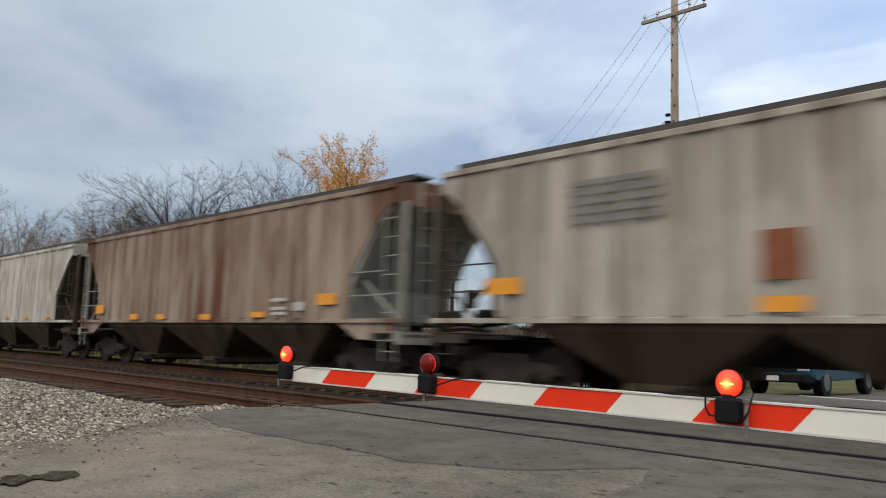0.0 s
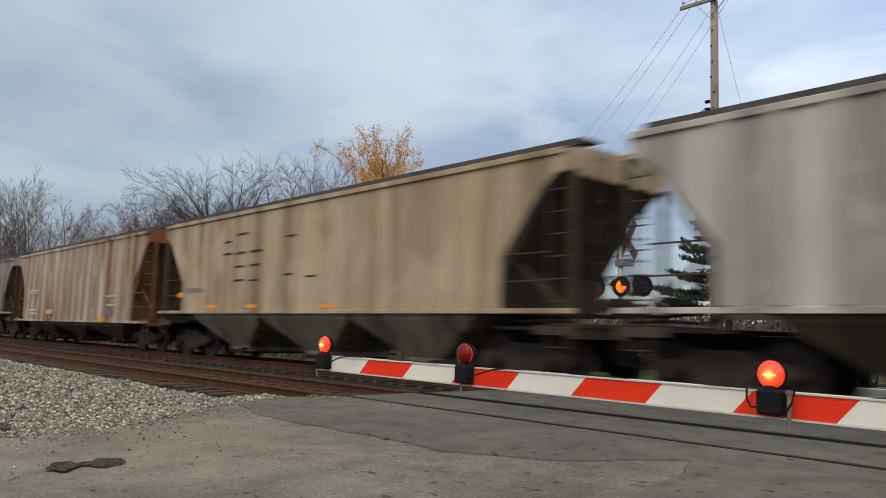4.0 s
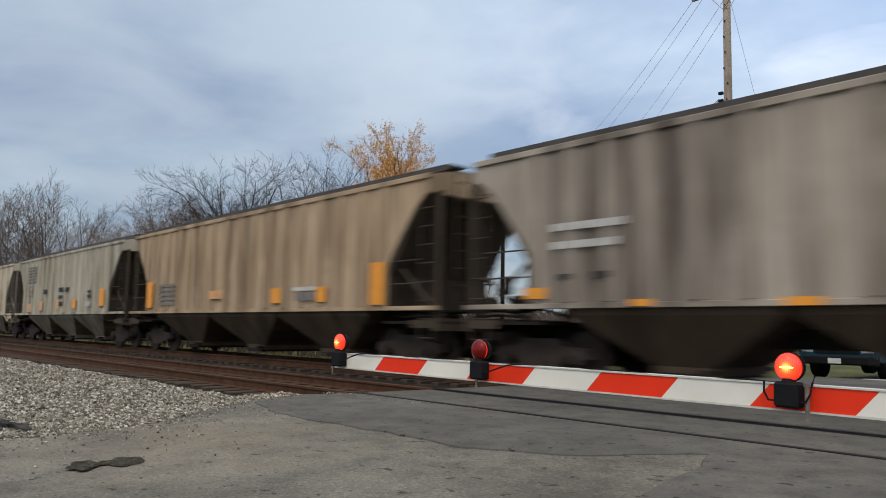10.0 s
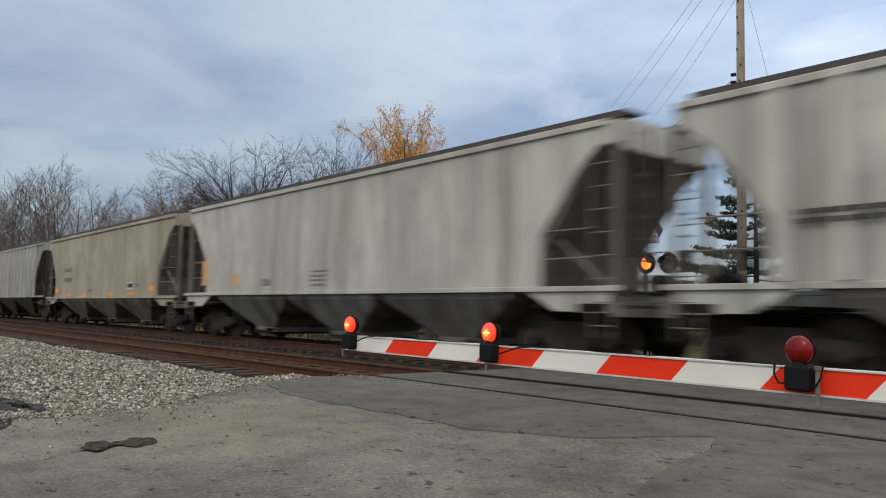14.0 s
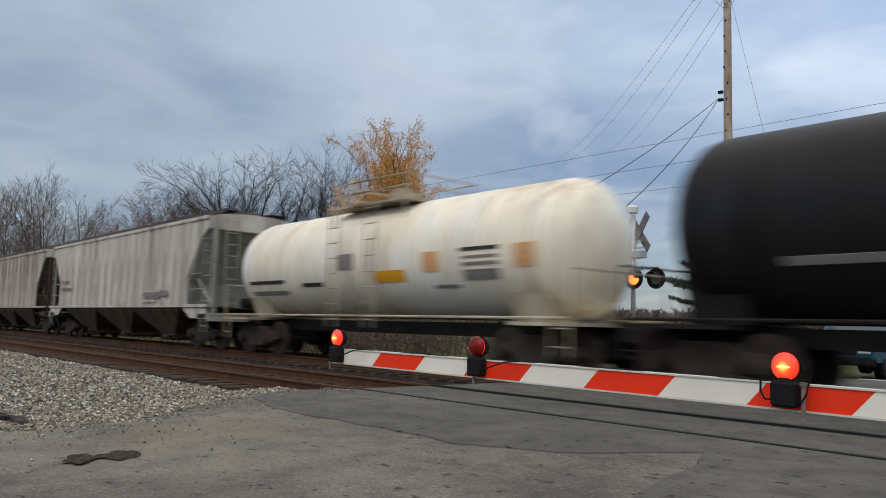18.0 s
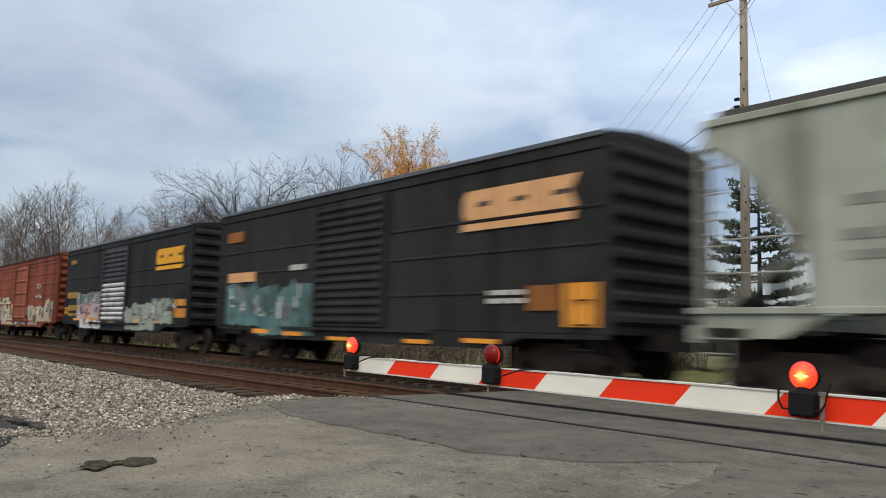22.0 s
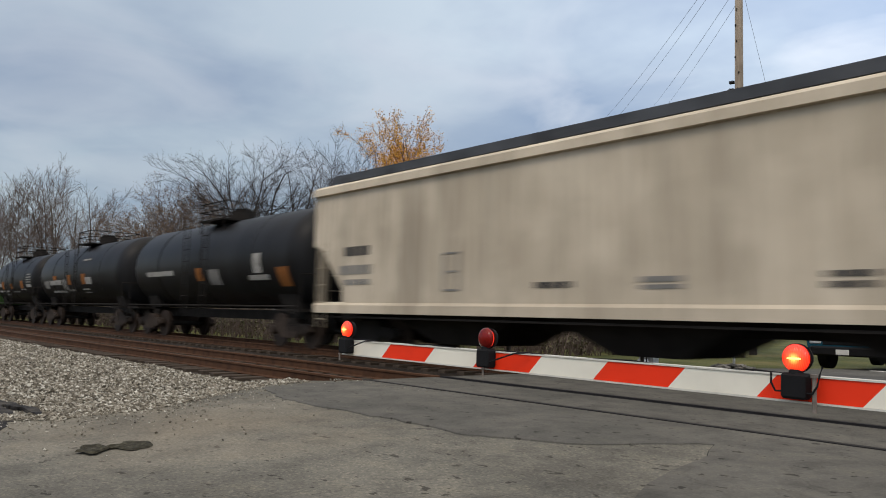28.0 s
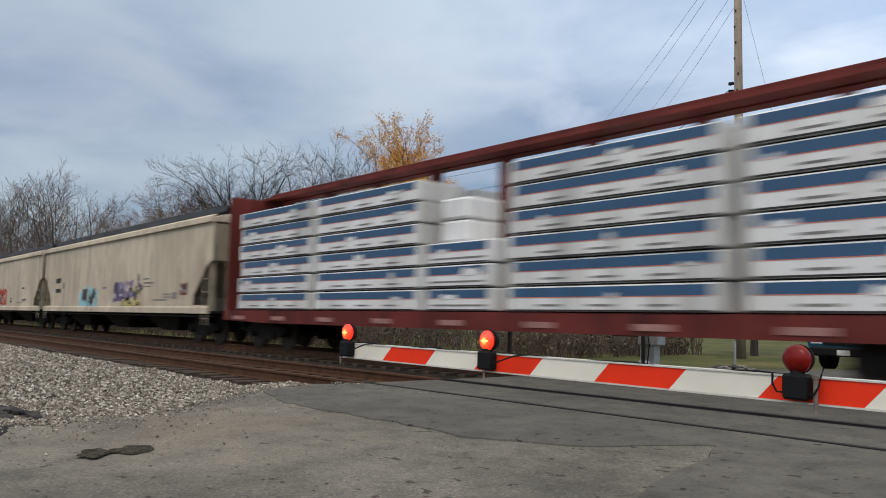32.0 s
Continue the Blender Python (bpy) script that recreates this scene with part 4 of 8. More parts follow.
        box(bm, min(s * (half - 0.42), s * (a - 0.2)), max(s * (half - 0.42), s * (a - 0.2)), -W_ + 0.1, W_ - 0.1, 1.04, 1.10)
        part("end_platform", bm, DARKIRON, car)
        bm = B()
        box(bm, min(s * (half - 0.42), s * (half - 0.56)), max(s * (half - 0.42), s * (half - 0.56)), -W_ + 0.02, W_ - 0.02, 0.90, 1.16)
        part("end_sill", bm, end, car)
        for y in (-1, 1):
            bm = B()
            box(bm, min(s * (half - 0.5), s * (half - 1.3)), max(s * (half - 0.5), s * (half - 1.3)), y * (W_ - 0.06) - 0.03, y * (W_ - 0.06) + 0.03, 0.96, 1.12)
            part("step_sill", bm, end, car)
            if end in (END_GREY, END_TAN, END_RUST):
                # deep plate between side sill and bolster
                bm = B()
                prism_xz(bm, [(s * (a - 0.35), sill - 0.08), (s * (half - 0.6), sill - 0.08), (s * (half - 0.7), 0.98), (s * (a + 0.35), 0.98)], y * (W_ - 0.05) - 0.02, y * (W_ - 0.05) + 0.02)
                part("bolster_plate", bm, lip or side, car)
        for y in (-1, 1):
            bm = B()
            box(bm, min(s * (half - 0.50), s * (half - 0.60)), max(s * (half - 0.50), s * (half - 0.60)), y * 1.42 - 0.05, y * 1.42 + 0.05, 1.10, eave - 0.3)
            part("end_post", bm, end, car)
            bm = B()
            rod(bm, (s * (half - 0.55), y * 1.3, 1.2), (s * (a + 0.2), y * 1.3, eave - 1.9), 0.045, 6)
            part("end_brace", bm, end, car)
        bm = B()
        prism_yz(bm, [(-W_ + 0.02, eave - 0.34), (W_ - 0.02, eave - 0.34), (W_ - 0.02, eave + 0.05), (0.9, eave + 0.19), (-0.9, eave + 0.19), (-W_ + 0.02, eave + 0.05)], min(s * (h - 0.02), s * (h + 0.03)), max(s * (h - 0.02), s * (h + 0.03)))
        part("end_fascia", bm, side, car)
        bm = B()
        rod(bm, (s * (half - 0.62), -0.35, 1.5), (s * (half - 0.62), 0.35, 1.5), 0.16, 12)
        rod(bm, (s * (half - 0.62), 0.7, 1.75), (s * (half - 0.62), 0.7, 2.15), 0.13, 12)
        part("brake_cylinder", bm, DARKIRON, car)
        bm = B()
        tube(bm, [(s * (half - 0.55), -1.2, 1.35), (s * (half - 0.55), -0.3, 1.3), (s * (half - 0.55), 0.6, 1.4), (s * (half - 0.6), 1.3, 1.25)], 0.035)
        tube(bm, [(s * (a + 0.3), -1.35, 1.18), (s * (a + 1.0), -1.38, 1.22), (s * (half - 0.55), -1.35, 1.18)], 0.03)
        part("brake_pipe", bm, DARKIRON, car)
        add_ladder(car, s * (half - 0.80), -1.56, 0.55, eave - 0.45, end)
        add_ladder(car, s * (half - 0.40), -0.9, sill - 0.1, eave + 0.1, end, along="y")
        for z in (sill + 0.5, sill + 1.0):
            bm = B()
            rod(bm, (s * (a + 0.1), -W_ + 0.02, z), (s * (half - 0.95), -W_ + 0.02, z), 0.016, 6)
            part("grab_rail", bm, end, car)
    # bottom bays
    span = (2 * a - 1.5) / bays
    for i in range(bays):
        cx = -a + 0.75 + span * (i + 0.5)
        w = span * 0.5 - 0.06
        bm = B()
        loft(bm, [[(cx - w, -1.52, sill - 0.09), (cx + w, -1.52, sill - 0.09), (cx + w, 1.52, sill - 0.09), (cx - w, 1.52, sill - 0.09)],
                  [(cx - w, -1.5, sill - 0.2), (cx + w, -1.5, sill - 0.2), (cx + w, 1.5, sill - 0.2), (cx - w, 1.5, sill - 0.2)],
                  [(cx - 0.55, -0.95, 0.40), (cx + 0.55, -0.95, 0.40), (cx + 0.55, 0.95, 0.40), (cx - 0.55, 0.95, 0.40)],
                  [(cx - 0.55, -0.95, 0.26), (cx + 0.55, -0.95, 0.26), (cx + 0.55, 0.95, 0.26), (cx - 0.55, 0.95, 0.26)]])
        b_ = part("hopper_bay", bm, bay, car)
        bm = B()
        box(bm, cx - 0.42, cx + 0.42, -1.05, 1.05, 0.2, 0.30)
        rod(bm, (cx + 0.5, -1.2, 0.34), (cx + 0.5, 1.2, 0.34), 0.035, 6)
        part("outlet_gate", bm, DARKIRON, b_)
    add_center_sill(car, half)
    add_couplers(car, half)
    for s in (-1, 1):
        add_truck(car, s * (half - 1.95))
    add_marks(car, marks, -W_ - (0.06 if ribs else 0.006))
    add_spray(car, spray, -W_ - (0.06 if ribs else 0.006))
    return car


def orange_row(half, n, z, a=None, w=0.42, h=0.11):
    a = a or half - 2.6
    return [(-a + 2 * a * i / (n - 1) - w / 2, -a + 2 * a * i / (n - 1) + w / 2, z, z + h, ORANGE) for i in range(n)]


def big_hopper(s0, s1, label, side, marks=(), spray=()):
    """The long pale hoppers: smooth curved sides, a deep eave strip and sill, low dark end recesses."""
    car, half = new_car(s0, s1, "covered_hopper_car", label, "hopper car")
    h, a, W_ = half - 0.36, half - 1.75, HALF_W
    sill, eave = 1.22, 3.93
    out = [(-a, sill), (a, sill), (a + 0.05, sill + 0.35), (a + 1.05, sill + 1.35), (h, sill + 1.45), (h, eave), (-h, eave), (-h, sill + 1.45), (-a - 1.05, sill + 1.35), (-a - 0.05, sill + 0.35)]
    for s in (-1, 1):
        bm = B()
        prism_xz(bm, out, min(s * W_, s * (W_ - 0.05)), max(s * W_, s * (W_ - 0.05)))
        part("side_sheet", bm, side, car)
        bm = B()
        prism_yz(bm, [(s * (W_ - 0.05), eave - 0.02), (s * (W_ + 0.10), eave), (s * (W_ + 0.085), eave + 0.17), (s * (W_ - 0.1), eave + 0.27)], -h, h)
        part("eave_strip", bm, side, car)
        bm = B()
        prism_yz(bm, [(s * (W_ - 0.05), 0.97), (s * (W_ + 0.05), 0.97), (s * (W_ + 0.05), 1.16), (s * (W_ - 0.02), sill + 0.02)], -half + 0.5, half - 0.5)
        part("side_sill", bm, side, car)
        bm = B()
        box(bm, -half + 0.5, half - 0.5, min(s * (W_ - 0.2), s * (W_ - 0.02)), max(s * (W_ - 0.2), s * (W_ - 0.02)), 0.86, 0.90)
        part("under_rail", bm, DARKIRON, car)
        bm = B()
        box(bm, -h - 0.1, h - 0.1, min(s * 0.5, s * 1.15), max(s * 0.5, s * 1.15), eave + 0.55, eave + 0.60)
        box(bm, -h - 0.1, h - 0.1, min(s * 1.12, s * 1.15), max(s * 1.12, s * 1.15), eave + 0.40, eave + 0.551)
        for i in range(15):
            x = -h + 0.5 + (2 * h - 1.0) * i / 14
            box(bm, x - 0.03, x + 0.03, min(s * 0.5, s * 1.12), max(s * 0.5, s * 1.12), eave + 0.30, eave + 0.549)
        part("running_board", bm, GRATING, car, "steel roof walkway")
    bm = B()
    prism_xz(bm, [(-a + 0.3, 1.0), (a - 0.3, 1.0), (a - 0.2, sill + 0.3), (h - 0.5, sill + 1.3), (h - 0.04, sill + 1.46), (h - 0.04, eave - 0.04), (-h + 0.04, eave - 0.04), (-h + 0.04, sill + 1.46), (-h + 0.5, sill + 1.3), (-a + 0.2, sill + 0.3)], -W_ + 0.051, W_ - 0.051)
    part("slope_sheet", bm, END_PALE, car, "sloping end sheet")
    bm = B()
    prism_yz(bm, [(W_ * math.cos(math.pi * i / 10), eave + 0.02 + 0.38 * math.sin(math.pi * i / 10)) for i in range(11)], -h, h)
    part("roof", bm, side, car)
    def hatch():
        bm = B()
        box(bm, -0.95, 0.95, -0.4, 0.4, 0.36, 0.56)
        return finish(bm, "roof_hatch", 0.02)
    for i in range(8):
        hang("roof_hatch", shared("big_hatch", hatch), WALK, car).matrix_basis = pose(-h + 1.2 + (2 * h - 2.4) * i / 7, 0, eave)
    for s in (-1, 1):
        bm = B()
        box(bm, min(s * (a - 0.2), s * (half - 0.5)), max(s * (a - 0.2), s * (half - 0.5)), -W_ + 0.06, W_ - 0.06, 0.99, 1.06)
        part("end_platform", bm, DARKIRON, car)
        for y in (-1.45, 1.45):
            bm = B()
            box(bm, min(s * (half - 0.5), s * (half - 0.62)), max(s * (half - 0.5), s * (half - 0.62)), y - 0.07, y + 0.07, 1.06, sill + 1.5)
            part("end_post", bm, END_PALE, car)
        add_ladder(car, s * (half - 0.75), -1.6, 0.6, eave - 1.2, END_PALE)
        add_ladder(car, s * (half - 0.34), -0.9, 0.95, eave + 0.2, END_PALE, along="y")
    for i in range(3):
        cx = (i - 1) * (2 * a - 2.2) / 3
        bm = B()
        loft(bm, [[(cx - 1.9, -1.3, 0.98), (cx + 1.9, -1.3, 0.98), (cx + 1.9, 1.3, 0.98), (cx - 1.9, 1.3, 0.98)],
                  [(cx - 0.7, -0.9, 0.35), (cx + 0.7, -0.9, 0.35), (cx + 0.7, 0.9, 0.35), (cx - 0.7, 0.9, 0.35)]])
        part("hopper_bay", bm, DARKIRON, car)
    add_center_sill(car, half)
    add_couplers(car, half)
    for s in (-1, 1):
        add_truck(car, s * (half - 2.1), DARKIRON)
    add_marks(car, marks, -W_ - 0.006)
    add_spray(car, spray, -W_ - 0.006)
    return car


def boxcar(s0, s1, label, side, endmat, door, marks=(), spray=(), seams="panels", roofmat=None, eave=4.42, louvred=True, doorx=-0.75, sprayed=None, body=None, rim=None, seamz=(3.05, 2.46, 1.72)):
    car, half = new_car(s0, s1, "boxcar", label, "boxcar")
    W_, sill = HALF_W, 0.98
    xa, xb = body or (0.74 - half, half - 0.74)
    mid = (xa + xb) / 2
    bm = B()
    box(bm, xa, xb, -W_, W_, sill, eave)
    part("body", bm, side, car, bevel=0.015)
    bm = B()
    prism_yz(bm, [(-W_ - 0.05, eave - 0.02), (W_ + 0.05, eave - 0.02), (W_ + 0.05, eave + 0.055), (0.6, eave + 0.19), (-0.6, eave + 0.19), (-W_ - 0.05, eave + 0.055)], xa - 0.03, xb + 0.03)
    part("roof", bm, roofmat or side, car)
    for s in (-1, 1):
        e = xb if s > 0 else xa
        bm = B()
        box(bm, xa, xb, min(s * (W_ - 0.02), s * (W_ + 0.035)), max(s * (W_ - 0.02), s * (W_ + 0.035)), eave - 0.24, eave - 0.02)
        part("top_chord", bm, side, car, bevel=0.01)
        bm = B()
        box(bm, xa - 0.04, xb + 0.04, min(s * (W_ + 0.02), s * (W_ + 0.075)), max(s * (W_ + 0.02), s * (W_ + 0.075)), eave - 0.035, eave + 0.065)
        part("roof_rim", bm, rim or side, car, bevel=0.012)
        # corrugated end: horizontal ribs
        for i in range(9):
            z = sill + 0.28 + i * (eave - sill - 0.5) / 8
            bm = B()
            prism_xz(bm, [(e, z - 0.13), (e + s * 0.10, z - 0.05), (e + s * 0.10, z + 0.05), (e, z + 0.13)], -W_ + 0.12, W_ - 0.12)
            part("end_rib", bm, endmat, car)
        for y in (-1, 1):
            bm = B()
            box(bm, min(e - s * 0.02, e + s * 0.06), max(e - s * 0.02, e + s * 0.06), y * W_ - 0.05 + (0.04 if y < 0 else -0.04), y * W_ + 0.05 + (0.04 if y < 0 else -0.04), sill, eave)
            part("corner_post", bm, endmat, car)
        add_ladder(car, e - s * 0.45, -W_ - 0.07, 0.5, 2.2, endmat)
        bm = B()
        prism_xz(bm, [(xa, sill), (xa, sill - 0.08), (mid - 5.6, sill - 0.10), (mid - 4.9, sill - 0.32), (mid + 4.9, sill - 0.32), (mid + 5.6, sill - 0.10), (xb, sill - 0.08), (xb, sill)], min(s * (W_ - 0.12), s * (W_ - 0.01)), max(s * (W_ - 0.12), s * (W_ - 0.01)))
        part("side_sill", bm, side, car)
    if seams == "posts":
        for i in range(14):
            x = xa + 0.4 + i * (xb - xa - 0.8) / 13
            if abs(x - doorx) < 1.8:
                continue
            bm = B()
            box(bm, x - 0.05, x + 0.05, -W_ - 0.035, -W_ + 0.01, sill + 0.05, eave - 0.25)
            part("side_post", bm, side, car)
    else:
        for z in seamz:
            for x0, x1 in ((xa + 0.03, doorx - 1.62), (doorx + 1.62, xb - 0.03)):
                bm = B()
                prism_yz(bm, [(-W_ + 0.01, z - 0.035), (-W_ - 0.022, z - 0.030), (-W_ - 0.022, z + 0.006), (-W_ + 0.01, z + 0.03)], x0, x1)
                part("side_seam", bm, side, car)
    # sliding door
    d = 1.5
    dr = new("sliding_door")
    dr.parent = car
    dr["label"] = "corrugated sliding door"
    bm = B()
    box(bm, doorx - d, doorx + d, -W_ - 0.05, -W_ + 0.01, sill + 0.06, eave - 0.28)
    part("door_panel", bm, door, dr)
    n = 15 if louvred else 5
    for i in range(n):
        z = sill + 0.2 + i * (eave - sill - 0.65) / (n - 1)
        bm = B()
        prism_yz(bm, [(-W_ - 0.049, z - 0.085), (-W_ - 0.10, z - 0.03), (-W_ - 0.10, z + 0.02), (-W_ - 0.049, z + 0.06)], doorx - d + 0.05, doorx + d - 0.05)
        low = sprayed and z < sprayed[0] and (len(sprayed[1]) == 1 or (i * 5) % 7 != 3)
        part("door_rib", bm, sprayed[1][i % len(sprayed[1])] if low else door, dr)
    if sprayed and len(sprayed[1]) > 1:
        bm = B()
        prism_xz(bm, [(doorx - d + 0.1, sill + 0.2), (doorx + d - 0.2, sill + 0.15), (doorx + d - 0.08, sprayed[0] - 0.1), (doorx + 0.2, sprayed[0] - 0.02), (doorx - d + 0.06, sprayed[0] - 0.16)], -W_ - 0.056, -W_ - 0.045)
        part("door_spray", bm, sprayed[1][0], dr, "pale sprayed paint")
    for x in (doorx - d, doorx + d):
        bm = B()
        box(bm, x - 0.05, x + 0.05, -W_ - 0.11, -W_ - 0.045, sill + 0.06, eave - 0.28)
        part("door_stile", bm, door, dr)
    bm = B()
    box(bm, doorx - 3.2, doorx + 3.2, -W_ - 0.09, -W_ - 0.03, sill - 0.05, sill + 0.02)
    part("door_track", bm, endmat, car)
    add_center_sill(car, half)
    add_couplers(car, half)
    for s in (-1, 1):
        add_truck(car, mid + s * (half - 2.35))
    add_marks(car, marks, -W_ - 0.03)
    add_spray(car, spray, -W_ - 0.03)
    return car


def tank(s0, s1, label, shell, frame_, r=1.48, zc=2.62, marks=(), deck=0.95, ends=1.55):
    car, half = new_car(s0, s1, "tank_car", label, "tank car")
    h = half - ends / 2
    bm = B()
    rings = []
    for x, k in ((-h, 0.02), (-h + 0.04, 0.40), (-h + 0.14, 0.66), (-h + 0.30, 0.86), (-h + 0.52, 0.97), (-h + 0.75, 1.0), (h - 0.75, 1.0), (h - 0.52, 0.97), (h - 0.30, 0.86), (h - 0.14, 0.66), (h - 0.04, 0.40), (h, 0.02)):
        rings.append([(x, r * k * math.cos(2 * math.pi * i / 40), zc + r * k * math.sin(2 * math.pi * i / 40)) for i in range(40)])
    loft(bm, rings)
    part("tank_shell", bm, shell, car, smooth=True)
    for x in (-h * 0.55, 0.0, h * 0.55):
        bm = B()
        loft(bm, [[(x + d, (r + e) * math.cos(2 * math.pi * i / 40), zc + (r + e) * math.sin(2 * math.pi * i / 40)) for i in range(40)] for d, e in ((-0.05, -0.01), (-0.05, 0.012), (0.05, 0.012), (0.05, -0.01))], caps=False)
        part("weld_band", bm, shell, car, smooth=False)
    bm = B()
    rod(bm, (0, 0, zc + r - 0.1), (0, 0, zc + r + 0.30), 0.42, 20)
    rod(bm, (0, 0, zc + r + 0.30), (0, 0, zc + r + 0.42), 0.30, 16)
    part("dome_fittings", bm, frame_, car)
    D = deck
    for y0, y1 in ((-1.15, -0.5), (0.5, 1.15)):
        bm = B()
        box(bm, -D, D, y0, y1, zc + r - 0.10, zc + r - 0.05)
        part("top_platform", bm, frame_, car)
    for x in (-D + 0.05, D - 0.05):
        for y in (-1.1, 1.1):
            bm = B()
            rod(bm, (x, y, zc + r - 0.55), (x, y, zc + r + 0.52), 0.02, 6)
            part("railing_post", bm, frame_, car)
    for z in (zc + r + 0.24, zc + r + 0.52):
        bm = B()
        tube(bm, [(-D, -1.1, z), (D, -1.1, z), (D, 1.1, z), (-D, 1.1, z), (-D, -1.1, z)], 0.02)
        part("railing", bm, frame_, car)
    for x in (-1.0, 1.0):
        add_ladder(car, x * 0.0 + 0.75 * x, -r - 0.14, 0.85, zc + r - 0.1, frame_)
    for s in (-1, 1):
        bm = B()
        x = s * (half - 1.9)
        prism_yz(bm, [(-0.9, 1.06), (0.9, 1.06), (1.15, zc - 0.75), (0.8, zc - 1.1), (-0.8, zc - 1.1), (-1.15, zc - 0.75)], x - 0.5, x + 0.5)
        part("saddle", bm, frame_, car)
        bm = B()
        box(bm, min(s * (h - 1.2), s * (half - 0.42)), max(s * (h - 1.2), s * (half - 0.42)), -1.5, 1.5, 0.98, 1.05)
        part("end_platform", bm, frame_, car)
        bm = B()
        rod(bm, (s * (half - 0.5), -1.45, 1.05), (s * (half - 0.5), -1.45, 2.0), 0.02, 6)
        rod(bm, (s * (half - 0.5), 1.45, 1.05), (s * (half - 0.5), 1.45, 2.0), 0.02, 6)
        rod(bm, (s * (half - 0.5), -1.45, 2.0), (s * (half - 0.5), 1.45, 2.0), 0.02, 6)
        part("end_railing", bm, frame_, car)
        bm = B()
        rod(bm, (-half + 0.6, s * 1.5, 1.12), (half - 0.6, s * 1.5, 1.12), 0.028, 6)
        part("side_handrail", bm, frame_, car)
        add_ladder(car, s * (half - 0.75), -1.52, 0.45, 1.1, frame_)
        add_truck(car, s * (half - 1.75))
    add_center_sill(car, half)
    add_couplers(car, half)
    # marks follow the shell's curve
    for mk in marks:
        x0, x1, z0, z1, mat = mk[:5]
        bm = B()
        n = max(2, int((z1 - z0) / 0.12))
        front, back = [], []
        rings = []
        for i in range(n + 1):
            z = z0 + (z1 - z0) * i / n
            y = -math.sqrt(max(0.01, r * r - (z - zc) ** 2))
            ny, nz = y / r, (z - zc) / r
            e = 0.014
            rings.append([(x0, y + ny * e, z + nz * e), (x1, y + ny * e, z + nz * e), (x1, y - ny * 0.01, z - nz * 0.01), (x0, y - ny * 0.01, z - nz * 0.01)])
        loft(bm, rings)
        part("reflector" if mat is ORANGE else "marking", bm, mat, car)
    return car


def gondola(s0, s1, label, side, marks=(), spray=(), top=2.80, posts=17):
    car, half = new_car(s0, s1, "gondola_car", label, "gondola car")
    h, W_, sill = half - 0.7, HALF_W, 0.86
    for s in (-1, 1):
        bm = B()
        box(bm, -h, h, min(s * (W_ - 0.09), s * (W_ - 0.05)), max(s * (W_ - 0.09), s * (W_ - 0.05)), sill, top - 0.02)
        part("side_sheet", bm, side, car)
        bm = B()
        box(bm, -h, h, min(s * (W_ - 0.16), s * (W_ + 0.03)), max(s * (W_ - 0.16), s * (W_ + 0.03)), top - 0.16, top)
        part("top_chord", bm, side, car, bevel=0.015)
        bm = B()
        prism_xz(bm, [(-h, sill + 0.1), (-h, sill - 0.06), (-h + 3.2, sill - 0.06), (-h + 3.8, sill - 0.20), (h - 3.8, sill - 0.20), (h - 3.2, sill - 0.06), (h, sill - 0.06), (h, sill + 0.1)], min(s * (W_ - 0.12), s * (W_ + 0.015)), max(s * (W_ - 0.12), s * (W_ + 0.015)))
        part("side_sill", bm, side, car)
        bm = B()
        box(bm, min(s * (h - 0.06), s * h), max(s * (h - 0.06), s * h), -W_ + 0.06, W_ - 0.06, sill, top - 0.04)
        part("end_sheet", bm, side, car)
        for i in range(5):
            z = sill + 0.25 + i * 0.38
            bm = B()
            prism_xz(bm, [(s * h, z - 0.09), (s * (h + 0.09), z - 0.03), (s * (h + 0.09), z + 0.03), (s * h, z + 0.09)], -W_ + 0.1, W_ - 0.1)
            part("end_rib", bm, side, car)
        add_ladder(car, s * (h - 0.4), -W_ - 0.06, 0.5, top - 0.1, side)
        add_truck(car, s * (half - 2.4))
    def post():
        bm = B()
        loft(bm, [[(-0.09, 0.0, z), (-0.05, -0.075, z), (0.05, -0.075, z), (0.09, 0.0, z)] for z in (sill + 0.08, top - 0.15)])
        return finish(bm, "side_post")
    me = shared(("gpost", top), post)
    for i in range(posts):
        x = -h + 0.9 + i * (2 * h - 1.8) / (posts - 1)
        o = hang("side_post", me, side, car)
        o.matrix_basis = pose(x, -W_ + 0.052, 0)
    bm = B()
    box(bm, -h, h, -W_ + 0.06, W_ - 0.06, sill - 0.02, sill + 0.06)
    part("floor", bm, DARKIRON, car)
    add_center_sill(car, half)
    add_couplers(car, half)
    add_marks(car, marks, -W_ - 0.03)
    add_spray(car, spray, -W_ - 0.035)
    return car


